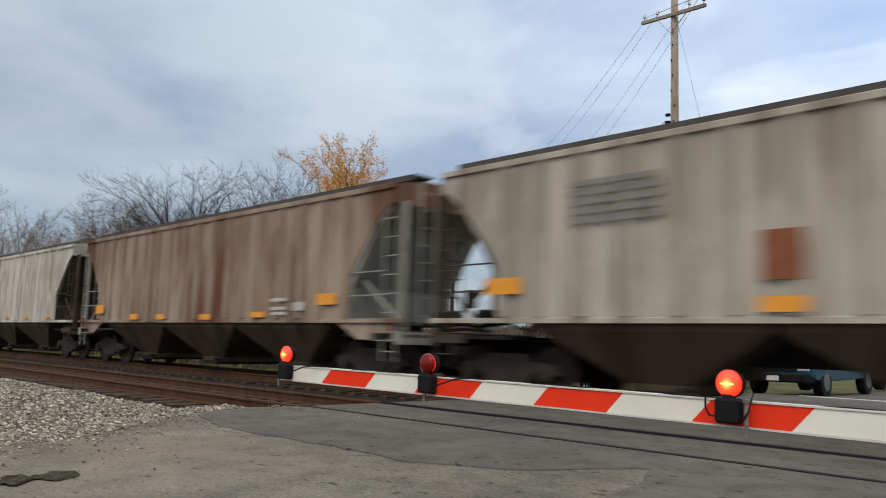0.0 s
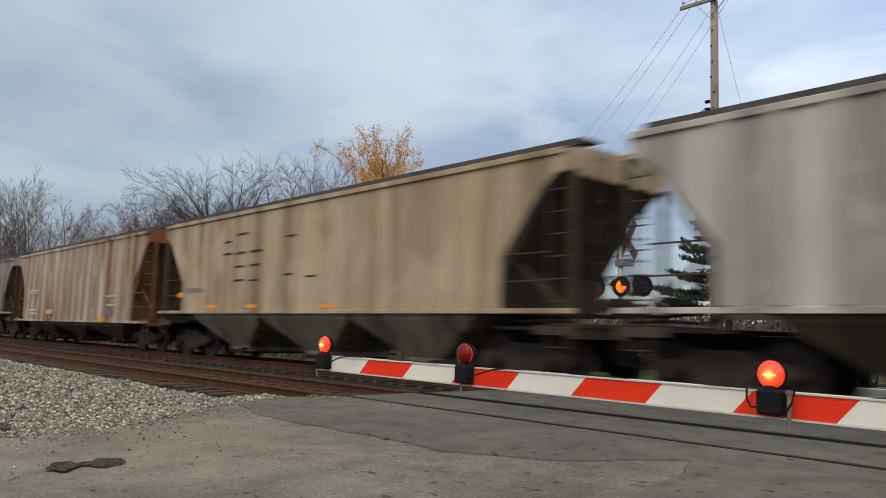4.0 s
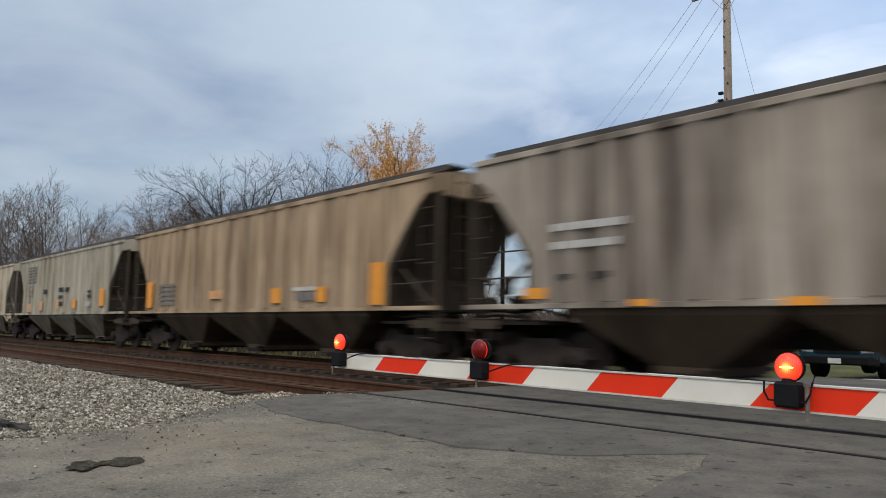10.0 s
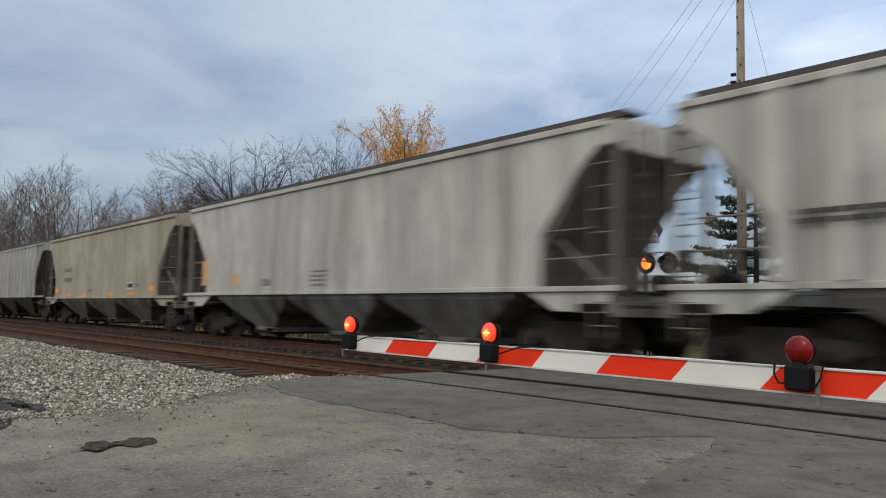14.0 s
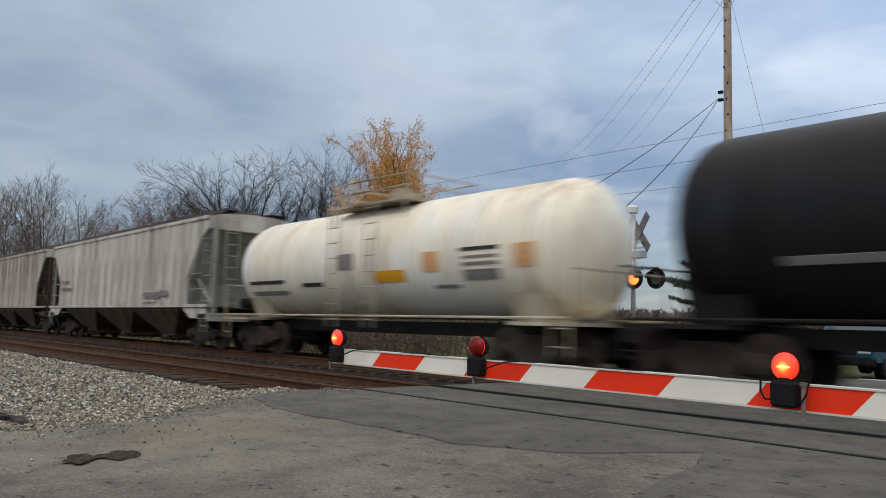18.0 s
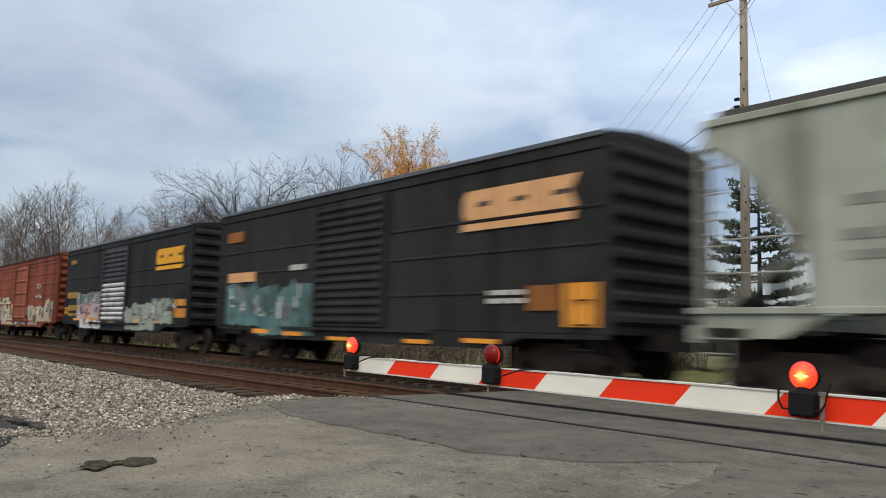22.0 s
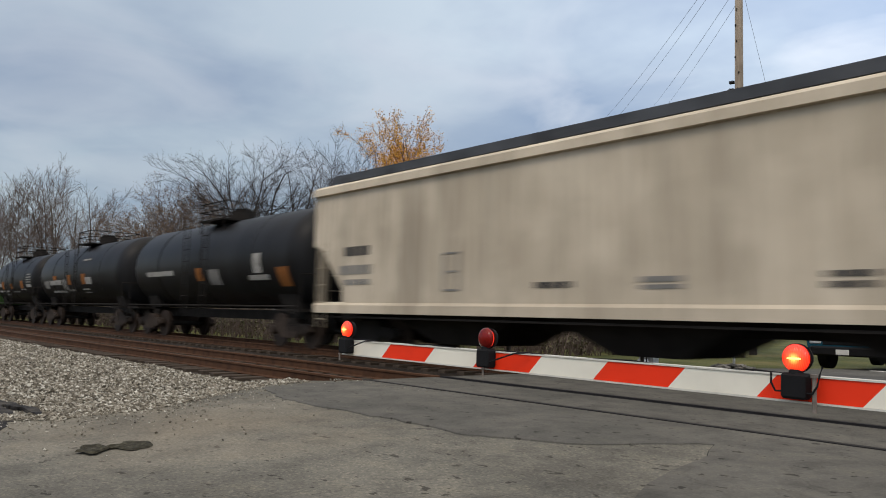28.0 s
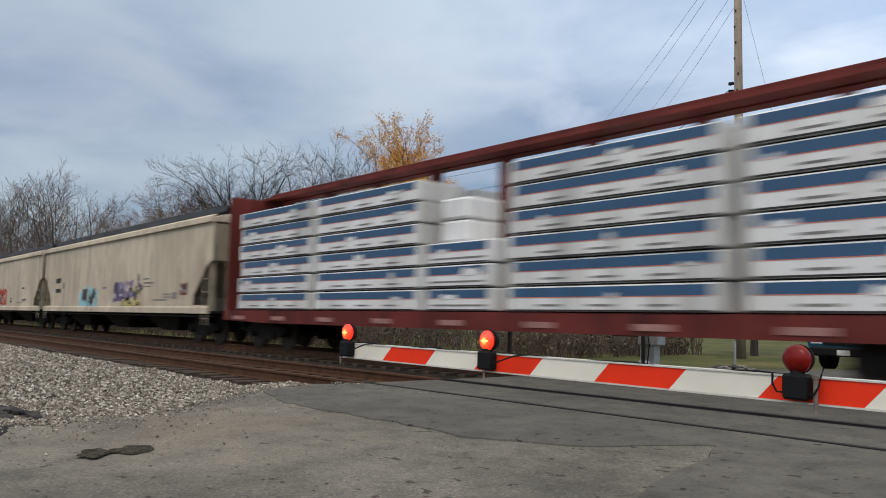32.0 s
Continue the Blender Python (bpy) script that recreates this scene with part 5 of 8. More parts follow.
def logo(car, x0, x1, z0, z1, mat, y):
    """The railway's mark as plain blocks: three fat slanted letters' worth of paint over an underline."""
    w, h = (x1 - x0) / 3, z1 - z0
    lo = z0 + 0.27 * h
    for i in range(3):
        a = x0 + i * w
        b = a + 0.97 * w
        # the first block is round-backed, the last one notched
        left = [(a + 0.10 * w, lo), (a, lo + 0.14 * h), (a + 0.02 * w, z1 - 0.16 * h), (a + 0.14 * w, z1)] if i == 0 else [(a - 0.02 * w, lo), (a + 0.03 * w, z1)]
        right = [(b + 0.04 * w, z1), (b - 0.16 * w, (lo + z1) / 2), (b, lo)] if i == 2 else [(b + 0.03 * w, z1), (b - 0.02 * w, lo)]
        bm = B()
        prism_xz(bm, left + right, y - 0.012, y + 0.004)
        part("painted_emblem", bm, mat, car, "plain painted block emblem")
        bm = B()
        zm = (lo + z1) / 2
        prism_xz(bm, [(a + 0.42 * w, zm - 0.05 * h), (a + 0.76 * w, zm - 0.06 * h), (a + 0.80 * w, zm + 0.05 * h), (a + 0.48 * w, zm + 0.07 * h)], y - 0.016, y - 0.011)
        part("emblem_gap", bm, INK, car)
    bm = B()
    prism_xz(bm, [(x0 - 0.02, z0), (x1 - 0.1, z0), (x1 - 0.06, z0 + 0.18 * h), (x0, z0 + 0.18 * h)], y - 0.012, y + 0.004)
    part("emblem_underline", bm, mat, car)


def bin_flat(s0, s1, label, green, pale, dark):
    """A fish-bellied flat car that carries tall green stakes of steel with black loads between them."""
    car, half = new_car(s0, s1, "flat_car", label, "flat car")
    h = half - 0.5
    for s in (-1, 1):
        bm = B()
        prism_xz(bm, [(-h + 1.0, 0.87), (-h + 1.0, 0.74), (-h + 2.6, 0.70), (-h + 5.2, 0.46), (h - 5.2, 0.46), (h - 2.6, 0.70), (h - 1.0, 0.74), (h - 1.0, 0.87)], min(s * 1.42, s * 1.52), max(s * 1.42, s * 1.52))
        part("side_sill", bm, SILLGREEN, car)
        bm = B()
        box(bm, -h, h, min(s * 1.40, s * 1.54), max(s * 1.40, s * 1.54), 0.872, 1.0)
        part("deck_edge", bm, dark, car, "rusty black deck edge")
        add_truck(car, s * (half - 2.0))
        bm = B()
        box(bm, min(s * (h - 0.1), s * h), max(s * (h - 0.1), s * h), -1.5, 1.5, 0.7, 1.05)
        part("end_sill", bm, dark, car)
    for i, x in enumerate((-5.5, -3.6, -1.9, 0.4, 2.3, 4.6)):
        bm = B()
        box(bm, x, x + (0.7 if i % 2 else 0.5), -1.528, -1.515, 0.66, 0.80)
        part("pale_panel", bm, pale, car)
    bm = B()
    box(bm, -h, h, -1.5, 1.5, 0.98, 1.04)
    part("deck", bm, dark, car)
    mid = (s0 + s1) / 2 + SHIFT
    edges = [(535.8, 536.5), (538.5, 539.25), (541.5, 542.3), (544.8, 545.75), (548.35, 549.5), (552.4, 553.4)]
    for i, (a, b) in enumerate(edges):
        a, b = a - mid, b - mid
        bm = B()
        box(bm, a, b, -1.5, 1.5, 1.04, 2.66)
        st = part("steel_bin", bm, green, car, "upright green steel bin", bevel=0.02)
        bm = B()
        for z in (1.75, 2.62):
            box(bm, a - 0.02, b + 0.02, -1.53, 1.53, z, z + 0.05)
        part("bin_band", bm, green, st)
        bm = B()
        box(bm, a + 0.1, a + 0.5, -1.512, -1.498, 1.9, 1.96)
        part("bin_stencil", bm, PALE, st)
        if i < 5:
            c = edges[i + 1][0] - mid
            bm = B()
            rings = []
            for k in range(13):
                x = b + 0.02 + (c - b - 0.04) * k / 12
                top = 2.56 - 0.10 * math.sin(math.pi * k / 12) + 0.07 * noise.noise((x * 2.3, i * 3.0, 1))
                bulge = 0.04 * noise.noise((x * 1.7, 5.0, i))
                rings.append([(x, -1.46 - bulge, 1.04), (x, -1.48 + bulge, top - 0.22), (x, -1.30, top - 0.03), (x, 0.0, top), (x, 1.30, top - 0.03), (x, 1.47, top - 0.22), (x, 1.46, 1.04)])
            loft(bm, rings)
            part("black_load", bm, TARP, car, "black covered load")
    for i in range(6):
        x = -h + 0.6 + i * (2 * h - 1.2) / 5
        bm = B()
        box(bm, x - 0.22, x + 0.22, -1.552, -1.535, 0.885, 0.975)
        part("reflector", bm, ORANGE, car)
    add_center_sill(car, half)
    add_couplers(car, half)


def lumber_car(s0, s1, label, red):
    """A centre-beam flat car with wrapped lumber in six tiers."""
    ROSEPLATE = plain("worn_pale_red_plate", (0.33, 0.17, 0.15), 0.7, 0.0, 0.4, 5.0)
    car, half = new_car(s0, s1, "centre_beam_flat_car", label, "flat car")
    mid = (s0 + s1) / 2 + SHIFT
    h = half - 0.6
    for s in (-1, 1):
        bm = B()
        prism_xz(bm, [(-h, 1.08), (-h, 0.80), (-h + 2.5, 0.74), (h - 2.5, 0.74), (h, 0.80), (h, 1.08)], min(s * 1.46, s * 1.56), max(s * 1.46, s * 1.56))
        part("side_sill", bm, red, car)
        bm = B()
        box(bm, min(s * (h - 0.12), s * h), max(s * (h - 0.12), s * h), -1.5, 1.5, 1.05, 4.62)
        part("end_bulkhead", bm, red, car, bevel=0.02)
        for i in range(5):
            bm = B()
            box(bm, min(s * h, s * (h + 0.08)), max(s * h, s * (h + 0.08)), -1.45, 1.45, 1.3 + i * 0.72, 1.42 + i * 0.72)
            part("bulkhead_rib", bm, red, car)
        add_truck(car, s * (half - 2.4), DARKIRON)
        bm = B()
        box(bm, -h, h, min(s * 0.12, s * 0.42), max(s * 0.12, s * 0.42), 4.60, 4.68)
        part("top_flange", bm, red, car)
    bm = B()
    box(bm, -h, h, -0.13, 0.13, 4.63, 4.85)
    part("top_chord", bm, red, car, bevel=0.015)
    bm = B()
    box(bm, -h, h, -1.48, 1.48, 1.02, 1.10)
    part("deck", bm, red, car)
    for i in range(9):
        x = -h + 1.0 + i * (2 * h - 2.0) / 8
        bm = B()
        box(bm, x - 0.13, x + 0.13, -0.1, 0.1, 1.1, 4.53)
        part("centre_post", bm, red, car)
        bm = B()
        box(bm, x - 0.35, x + 0.35, -1.58, -1.555, 0.82, 0.93)
        part("winch_plate", bm, ROSEPLATE, car)
    wrap = weathered("white_lumber_wrap", (0.74, 0.73, 0.70), (0.48, 0.47, 0.45), 0.55, 0.12, 4.4, 0.5)
    blue = plain("blue_printed_band", (0.026, 0.078, 0.160), 0.5, 0.0, 0.2, 2.0)
    redline = plain("red_printed_line", (0.60, 0.16, 0.10), 0.5, 0.0, 0.1, 2.0)
    tiers = [1.12 + 0.485 * i for i in range(7)]
    stacks = [(677.9, 682.1, 6), (682.2, 686.6, 6), (686.7, 688.9, 3), (689.2, 693.75, 6), (693.95, 698.3, 6)]
    rng = random.Random(3)
    for a, b, n in stacks:
        a, b = a - mid, b - mid
        for k in range(n):
            z0, z1 = tiers[k], tiers[k + 1] - 0.035
            for s in (-1, 1):
                j = rng.uniform(-0.04, 0.04)
                y0, y1 = (-1.50 + j * 0.4, -0.16) if s < 0 else (0.16, 1.50 + j * 0.4)
                bd = new("lumber_bundle")
                bd.parent = car
                bd["label"] = "lumber bundle in white wrap with a blue band"
                bm = B()
                box(bm, a + 0.03 + j, b - 0.03 + j, y0, y1, z0, z1)
                part("wrap", bm, wrap, bd, bevel=0.02)
                if s < 0:
                    bm = B()
                    box(bm, a + 0.18 + j, b - 0.22 + j, y0 - 0.006, y0 + 0.01, z1 - 0.19, z1 - 0.025)
                    part("blue_band", bm, blue, bd)
                    bm = B()
                    box(bm, a + 0.18 + j, b - 0.22 + j, y0 - 0.006, y0 + 0.01, z1 - 0.205, z1 - 0.193)
                    part("red_line", bm, redline, bd)
                    for u in range(1):
                        x = rng.uniform(a + 0.3, b - 0.8) + j
                        w, zt = rng.uniform(0.15, 0.6), z1 - rng.uniform(0.06, 0.15)
                        bm = B()
                        prism_xz(bm, [(x, z1 - 0.22), (x + w, z1 - 0.215), (x + w * 0.9, zt), (x + w * 0.5, zt - 0.03), (x + w * 0.2, zt + 0.02)], y0 - 0.009, y0)
                        part("torn_wrap", bm, wrap, bd)
                    bm = B()
                    box(bm, a + 0.1 + j, b - 0.15 + j, y0 - 0.004, y0 + 0.01, z0 + 0.005, z0 + 0.035)
                    part("dark_edge", bm, INK, bd)
                    for u in (0.25, 0.5, 0.75):
                        x = a + (b - a) * u + j
                        bm = B()
                        box(bm, x - 0.28, x + 0.28, y0 - 0.005, y0 + 0.01, z0 + 0.09, z0 + 0.13)
                        part("faded_print", bm, FAINT, bd)
            if k:
                bm = B()
                box(bm, a + 0.3, b - 0.3, -1.42, -0.2, z0 - 0.034, z0 - 0.001)
                part("spacer", bm, DARKIRON, car)
    for k in (3, 4):
        bm = B()
        box(bm, 687.0 - mid, 687.9 - mid, -1.3, -0.3, tiers[k], tiers[k + 1] - 0.03)
        part("wrapped_package", bm, wrap, car, bevel=0.05)
    add_center_sill(car, half)
    add_couplers(car, half)


# painted marks of the single cars, in each car's own metres: x0, x1, z0, z1
MARKS = {}
MARKS["c0"] = [
    (-6.93, -6.25, 1.63, 1.92, ORANGE),
    (-4.13, -3.55, 1.42, 1.60, ORANGE),
    (-2.29, -1.76, 1.42, 1.58, ORANGE),
    (0.40, 1.00, 1.41, 1.56, ORANGE),
    (3.03, 3.68, 1.46, 1.60, ORANGE),
    (5.81, 6.54, 1.73, 1.98, ORANGE),
    (3.95, 4.58, 1.84, 1.92, PALE),
    (3.97, 4.60, 1.51, 1.76, PALE),
    (4.88, 5.38, 1.61, 1.81, PALE),
]
MARKS["c1"] = [
    (-5.27, -3.57, 2.94, 3.72, FAINT),
    (-7.08, -6.28, 1.83, 2.12, ORANGE),
    (-2.15, -1.53, 1.48, 1.69, ORANGE),
    (1.63, 2.09, 1.45, 1.59, ORANGE),
    (4.06, 4.71, 1.48, 1.64, ORANGE),
    (6.25, 6.73, 1.67, 1.87, ORANGE),
    (-2.12, -1.55, 1.91, 2.59, REDBROWN),
    (0.31, 1.13, 2.22, 2.36, INK),
    (0.34, 1.16, 1.99, 2.13, INK),
    (1.36, 2.21, 2.26, 2.39, INK),
    (1.39, 2.24, 2.05, 2.19, INK),
    (5.59, 6.04, 2.37, 2.78, FAINT),
    (4.78, 5.49, 2.01, 2.12, INK),
    (4.81, 5.52, 1.66, 1.96, PALE),
]
MARKS["c2"] = [
    (4.41, 5.07, 1.78, 2.07, FAINT),
    (0.33, 0.58, 3.06, 3.38, FAINT),
    (-2.55, -1.98, 3.06, 3.12, FAINT),
    (-0.75, -0.43, 2.25, 2.50, FAINT),
]
MARKS["c3"] = [
    (-7.33, -6.77, 1.86, 2.04, ORANGE),
    (-5.30, -4.60, 1.60, 1.72, ORANGE),
    (-2.80, -2.12, 1.58, 1.70, ORANGE),
    (0.95, 1.52, 1.57, 1.69, ORANGE),
    (3.32, 4.01, 1.57, 1.67, ORANGE),
    (-2.77, -2.38, 1.71, 2.08, REDBROWN),
    (-0.89, -0.50, 1.59, 1.87, INK),
    (0.03, 0.48, 2.36, 2.57, INK),
    (0.03, 0.49, 2.06, 2.21, INK),
    (1.03, 1.44, 2.40, 2.54, INK),
    (0.04, 0.43, 1.72, 1.87, INK),
    (-2.80, -2.28, 2.55, 2.62, INK),
    (-2.79, -2.28, 2.41, 2.48, INK),
    (4.15, 4.84, 1.42, 1.63, PALE),
]
MARKS["c4"] = [
    (4.67, 5.51, 1.96, 2.01, PALE),
    (4.68, 5.51, 1.61, 1.68, PALE),
    (4.80, 5.46, 1.30, 1.58, FAINT),
    (3.77, 4.56, 1.02, 1.15, YELLOW),
    (-5.87, -4.52, 2.25, 2.49, PALE),
    (-5.77, -4.58, 1.28, 1.61, PALE),
    (-3.09, -2.11, 1.31, 1.51, PEACH),
]
MARKS["c5"] = [
    (-4.19, -3.75, 3.38, 3.44, INK),
    (-4.21, -3.67, 3.03, 3.09, INK),
    (-3.41, -2.78, 3.56, 3.62, INK),
    (-3.39, -2.86, 3.02, 3.08, INK),
    (-2.61, -1.94, 3.02, 3.09, INK),
    (-3.45, -2.92, 2.63, 2.69, INK),
    (-3.51, -2.91, 2.24, 2.30, INK),
    (-2.60, -2.03, 2.64, 2.70, INK),
    (-2.60, -2.05, 2.22, 2.27, INK),
    (-0.74, -0.25, 3.32, 3.37, INK),
    (-0.75, -0.35, 2.32, 2.37, INK),
    (0.25, 0.80, 2.24, 2.28, INK),
    (-7.20, -6.78, 1.84, 1.99, ORANGE),
    (-5.14, -4.43, 1.47, 1.59, ORANGE),
    (-2.71, -2.16, 1.47, 1.58, ORANGE),
    (0.99, 1.56, 1.45, 1.55, ORANGE),
    (-6.64, -5.40, 1.98, 2.12, FAINT),
]
MARKS["c7"] = [
    (-4.19, -3.52, 1.46, 1.67, ORANGE),
    (-1.67, -1.08, 1.45, 1.62, ORANGE),
    (1.02, 1.65, 1.43, 1.59, ORANGE),
    (3.48, 4.20, 1.43, 1.60, ORANGE),
    (5.85, 6.47, 1.41, 1.57, ORANGE),
    (6.95, 7.38, 1.49, 2.60, ORANGE),
    (-6.41, -5.77, 1.74, 2.40, FAINT),
    (-5.40, -4.56, 1.73, 2.33, FAINT),
    (-4.12, -3.67, 2.02, 2.23, INK),
    (-3.44, -2.90, 2.01, 2.21, INK),
    (1.98, 2.42, 2.12, 2.24, FAINT),
    (2.00, 2.44, 1.89, 2.02, FAINT),
    (4.44, 4.99, 1.60, 2.05, FAINT),
    (5.15, 5.70, 1.59, 2.03, FAINT),
]
MARKS["c8"] = [
    (-6.95, -5.99, 2.30, 2.52, FAINT),
    (-5.81, -5.03, 2.28, 2.49, FAINT),
    (-4.78, -4.07, 2.26, 2.46, FAINT),
    (-3.95, -3.27, 2.25, 2.46, FAINT),
    (1.52, 2.01, 1.65, 1.80, PALE),
]
MARKS["c9"] = [
    (-6.12, -5.47, 2.75, 2.99, INK),
    (-6.11, -3.93, 2.52, 2.62, INK),
    (-6.08, -3.91, 2.19, 2.27, INK),
    (-6.09, -5.89, 2.32, 2.57, INK),
    (-4.14, -3.92, 2.23, 2.47, INK),
    (-6.11, -4.66, 1.60, 2.07, PALE),
    (-6.77, -6.17, 1.89, 2.11, ORANGE),
    (-4.72, -3.94, 1.49, 1.62, ORANGE),
    (-2.17, -1.42, 1.48, 1.59, ORANGE),
    (1.30, 2.04, 1.47, 1.59, ORANGE),
    (3.97, 4.55, 1.48, 1.58, ORANGE),
    (6.27, 6.62, 1.74, 1.96, ORANGE),
    (4.73, 5.52, 1.87, 1.94, PALE),
    (4.72, 5.52, 1.52, 1.75, PALE),
]
MARKS["c10"] = [
    (-4.24, -3.39, 3.48, 3.57, INK),
    (-4.30, -3.50, 3.07, 3.16, INK),
    (-1.01, -0.39, 3.26, 3.34, INK),
    (0.03, 0.58, 3.36, 3.44, INK),
    (0.04, 0.53, 3.04, 3.12, INK),
    (0.87, 1.47, 3.53, 3.60, INK),
    (0.87, 1.44, 3.29, 3.36, INK),
    (-3.60, -2.92, 2.28, 2.68, FAINT),
    (-2.61, -1.96, 2.27, 2.65, FAINT),
    (-1.67, -1.06, 2.27, 2.63, FAINT),
    (-0.86, -0.27, 2.28, 2.63, FAINT),
    (0.00, 0.55, 2.29, 2.63, FAINT),
    (3.25, 4.64, 3.25, 3.31, FAINT),
    (3.36, 4.51, 3.06, 3.12, FAINT),
    (3.36, 4.44, 2.88, 2.93, FAINT),
    (3.18, 3.77, 1.72, 2.04, INK),
    (4.17, 4.64, 1.74, 2.04, INK),
    (-5.98, -4.63, 1.83, 1.94, FAINT),
]
MARKS["c11"] = [
    (-5.90, -4.24, 2.95, 3.87, FAINT),
    (-5.64, -4.84, 2.26, 2.79, FAINT),
    (-3.29, -2.77, 1.54, 1.99, PEACH),
    (-0.41, 0.07, 1.58, 2.02, PEACH),
    (2.15, 2.67, 1.60, 2.00, ORANGE),
    (5.83, 6.44, 1.65, 2.37, ORANGE),
    (-5.62, -5.02, 1.48, 1.88, PEACH),
    (-0.12, 0.70, 2.39, 2.59, INK),
    (0.96, 1.59, 2.37, 2.57, INK),
    (-0.10, 0.58, 2.07, 2.22, INK),
    (-0.08, 0.66, 1.73, 1.93, INK),
    (-2.73, -2.13, 2.33, 2.57, INK),
    (4.23, 4.71, 2.05, 2.44, INK),
    (4.05, 4.66, 1.66, 1.87, PALE),
]
MARKS["c12"] = [
    (-7.05, -6.51, 1.53, 2.45, ORANGE),
    (6.64, 7.16, 1.46, 2.42, ORANGE),
    (-1.86, -0.95, 1.74, 2.00, PEACH),
    (2.06, 2.55, 1.56, 1.97, ORANGE),
    (4.35, 4.77, 1.56, 1.94, ORANGE),
    (3.19, 4.29, 1.86, 1.96, PALE),
    (3.34, 4.30, 1.61, 1.81, FAINT),
    (-5.94, -4.60, 1.61, 2.39, FAINT),
]
MARKS["c13"] = [
    (-6.02, -4.47, 2.68, 2.81, PALE),
    (-6.02, -4.64, 2.36, 2.49, PALE),
    (-5.89, -5.61, 1.83, 1.92, INK),
    (-5.15, -4.81, 1.83, 1.94, INK),
    (-6.68, -6.17, 1.50, 1.70, ORANGE),
    (-4.38, -4.01, 1.35, 1.46, ORANGE),
    (-1.93, -1.42, 1.33, 1.45, ORANGE),
    (3.67, 4.13, 1.62, 1.95, INK),
    (4.38, 4.82, 1.60, 1.93, INK),
    (5.81, 6.48, 1.51, 1.73, ORANGE),
]
MARKS["c14"] = [
    (-7.11, -5.92, 2.26, 2.32, FAINT),
    (-7.10, -6.06, 2.08, 2.14, FAINT),
    (-7.10, -6.49, 1.89, 1.95, FAINT),
    (3.66, 4.82, 1.82, 2.00, FAINT),
]
MARKS["c15"] = [
    (-7.68, -6.23, 2.39, 2.54, PALE),
    (-7.58, -6.35, 2.18, 2.32, PALE),
    (-7.57, -6.21, 1.93, 2.07, PALE),
    (-4.53, -4.13, 1.62, 2.27, PEACH),
    (3.17, 3.64, 1.72, 1.96, FAINT),
]
MARKS["c16"] = [
    (-6.90, -6.32, 1.54, 1.78, ORANGE),
    (-4.74, -4.07, 1.35, 1.51, ORANGE),
    (-2.31, -1.72, 1.34, 1.48, ORANGE),
    (1.37, 1.94, 1.36, 1.50, ORANGE),
    (3.77, 4.43, 1.36, 1.48, ORANGE),
    (6.12, 6.63, 1.52, 1.71, ORANGE),
    (3.76, 4.40, 1.84, 1.90, PALE),
    (3.83, 4.34, 1.68, 1.82, INK),
    (3.76, 4.41, 1.59, 1.66, PALE),
    (-5.43, -4.15, 2.53, 2.70, FAINT),
    (-5.40, -4.12, 2.07, 2.24, FAINT),
    (4.62, 4.99, 1.69, 1.84, FAINT),
    (-1.38, -0.83, 1.54, 1.67, FAINT),
]
MARKS["c17"] = [
    (-7.53, -7.17, 1.65, 2.45, PEACH),
    (-5.25, -4.90, 1.60, 1.93, PEACH),
    (-0.68, 0.10, 1.91, 1.95, FAINT),
    (-0.73, 0.05, 1.79, 1.83, FAINT),
    (-0.78, 0.01, 1.68, 1.72, FAINT),
    (-0.73, 0.01, 1.56, 1.60, FAINT),
    (-3.39, -2.94, 1.59, 1.78, FAINT),
]
MARKS["c18"] = [
    (5.13, 5.70, 1.72, 1.97, INK),
    (-6.64, -5.34, 2.20, 2.45, INK),
]
MARKS["c19"] = [
    (-7.14, -5.41, 2.61, 2.83, PALE),
    (-7.10, -5.38, 2.23, 2.45, PALE),
    (-7.06, -5.35, 1.73, 2.07, FAINT),
    (-7.23, -6.73, 1.43, 1.64, ORANGE),
    (-4.32, -3.78, 1.38, 1.52, ORANGE),
    (-1.72, -1.17, 1.36, 1.52, ORANGE),
    (0.95, 1.55, 1.37, 1.51, ORANGE),
    (3.49, 4.01, 1.38, 1.51, ORANGE),
    (5.69, 6.38, 1.36, 1.62, ORANGE),
    (3.55, 4.01, 1.55, 1.88, FAINT),
]
MARKS["c20"] = [
    (-6.85, -6.47, 1.46, 1.58, ORANGE),
    (-1.33, -0.76, 1.69, 1.81, PALE),
    (-6.76, -6.35, 1.82, 1.94, PALE),
]
MARKS["c21"] = [
    (3.28, 4.88, 1.87, 1.91, PALE),
    (3.28, 4.87, 1.54, 1.58, PALE),
    (3.65, 4.14, 1.61, 1.85, FAINT),
    (4.39, 4.84, 1.61, 1.84, FAINT),
    (-6.75, -5.62, 2.44, 2.55, FAINT),
    (-6.72, -5.13, 2.11, 2.22, FAINT),
    (3.46, 5.79, 1.71, 1.91, FAINT),
]
MARKS["c24"] = [
    (4.61, 5.53, 1.35, 1.76, PALE),
    (5.44, 6.22, 1.57, 1.79, DIMOR),
    (6.27, 7.14, 1.63, 1.92, ORANGE),
    (6.34, 7.38, 0.89, 1.00, ORANGE),
    (1.11, 1.87, 1.16, 1.33, ORANGE),
    (-1.17, -0.30, 0.95, 1.13, ORANGE),
    (3.72, 4.42, 1.17, 1.31, ORANGE),
    (-8.59, -7.48, 0.87, 1.05, ORANGE),
    (-7.75, -6.13, 2.18, 2.38, DULLYEL),
    (-7.67, -6.06, 1.79, 2.03, DULLYEL),
]
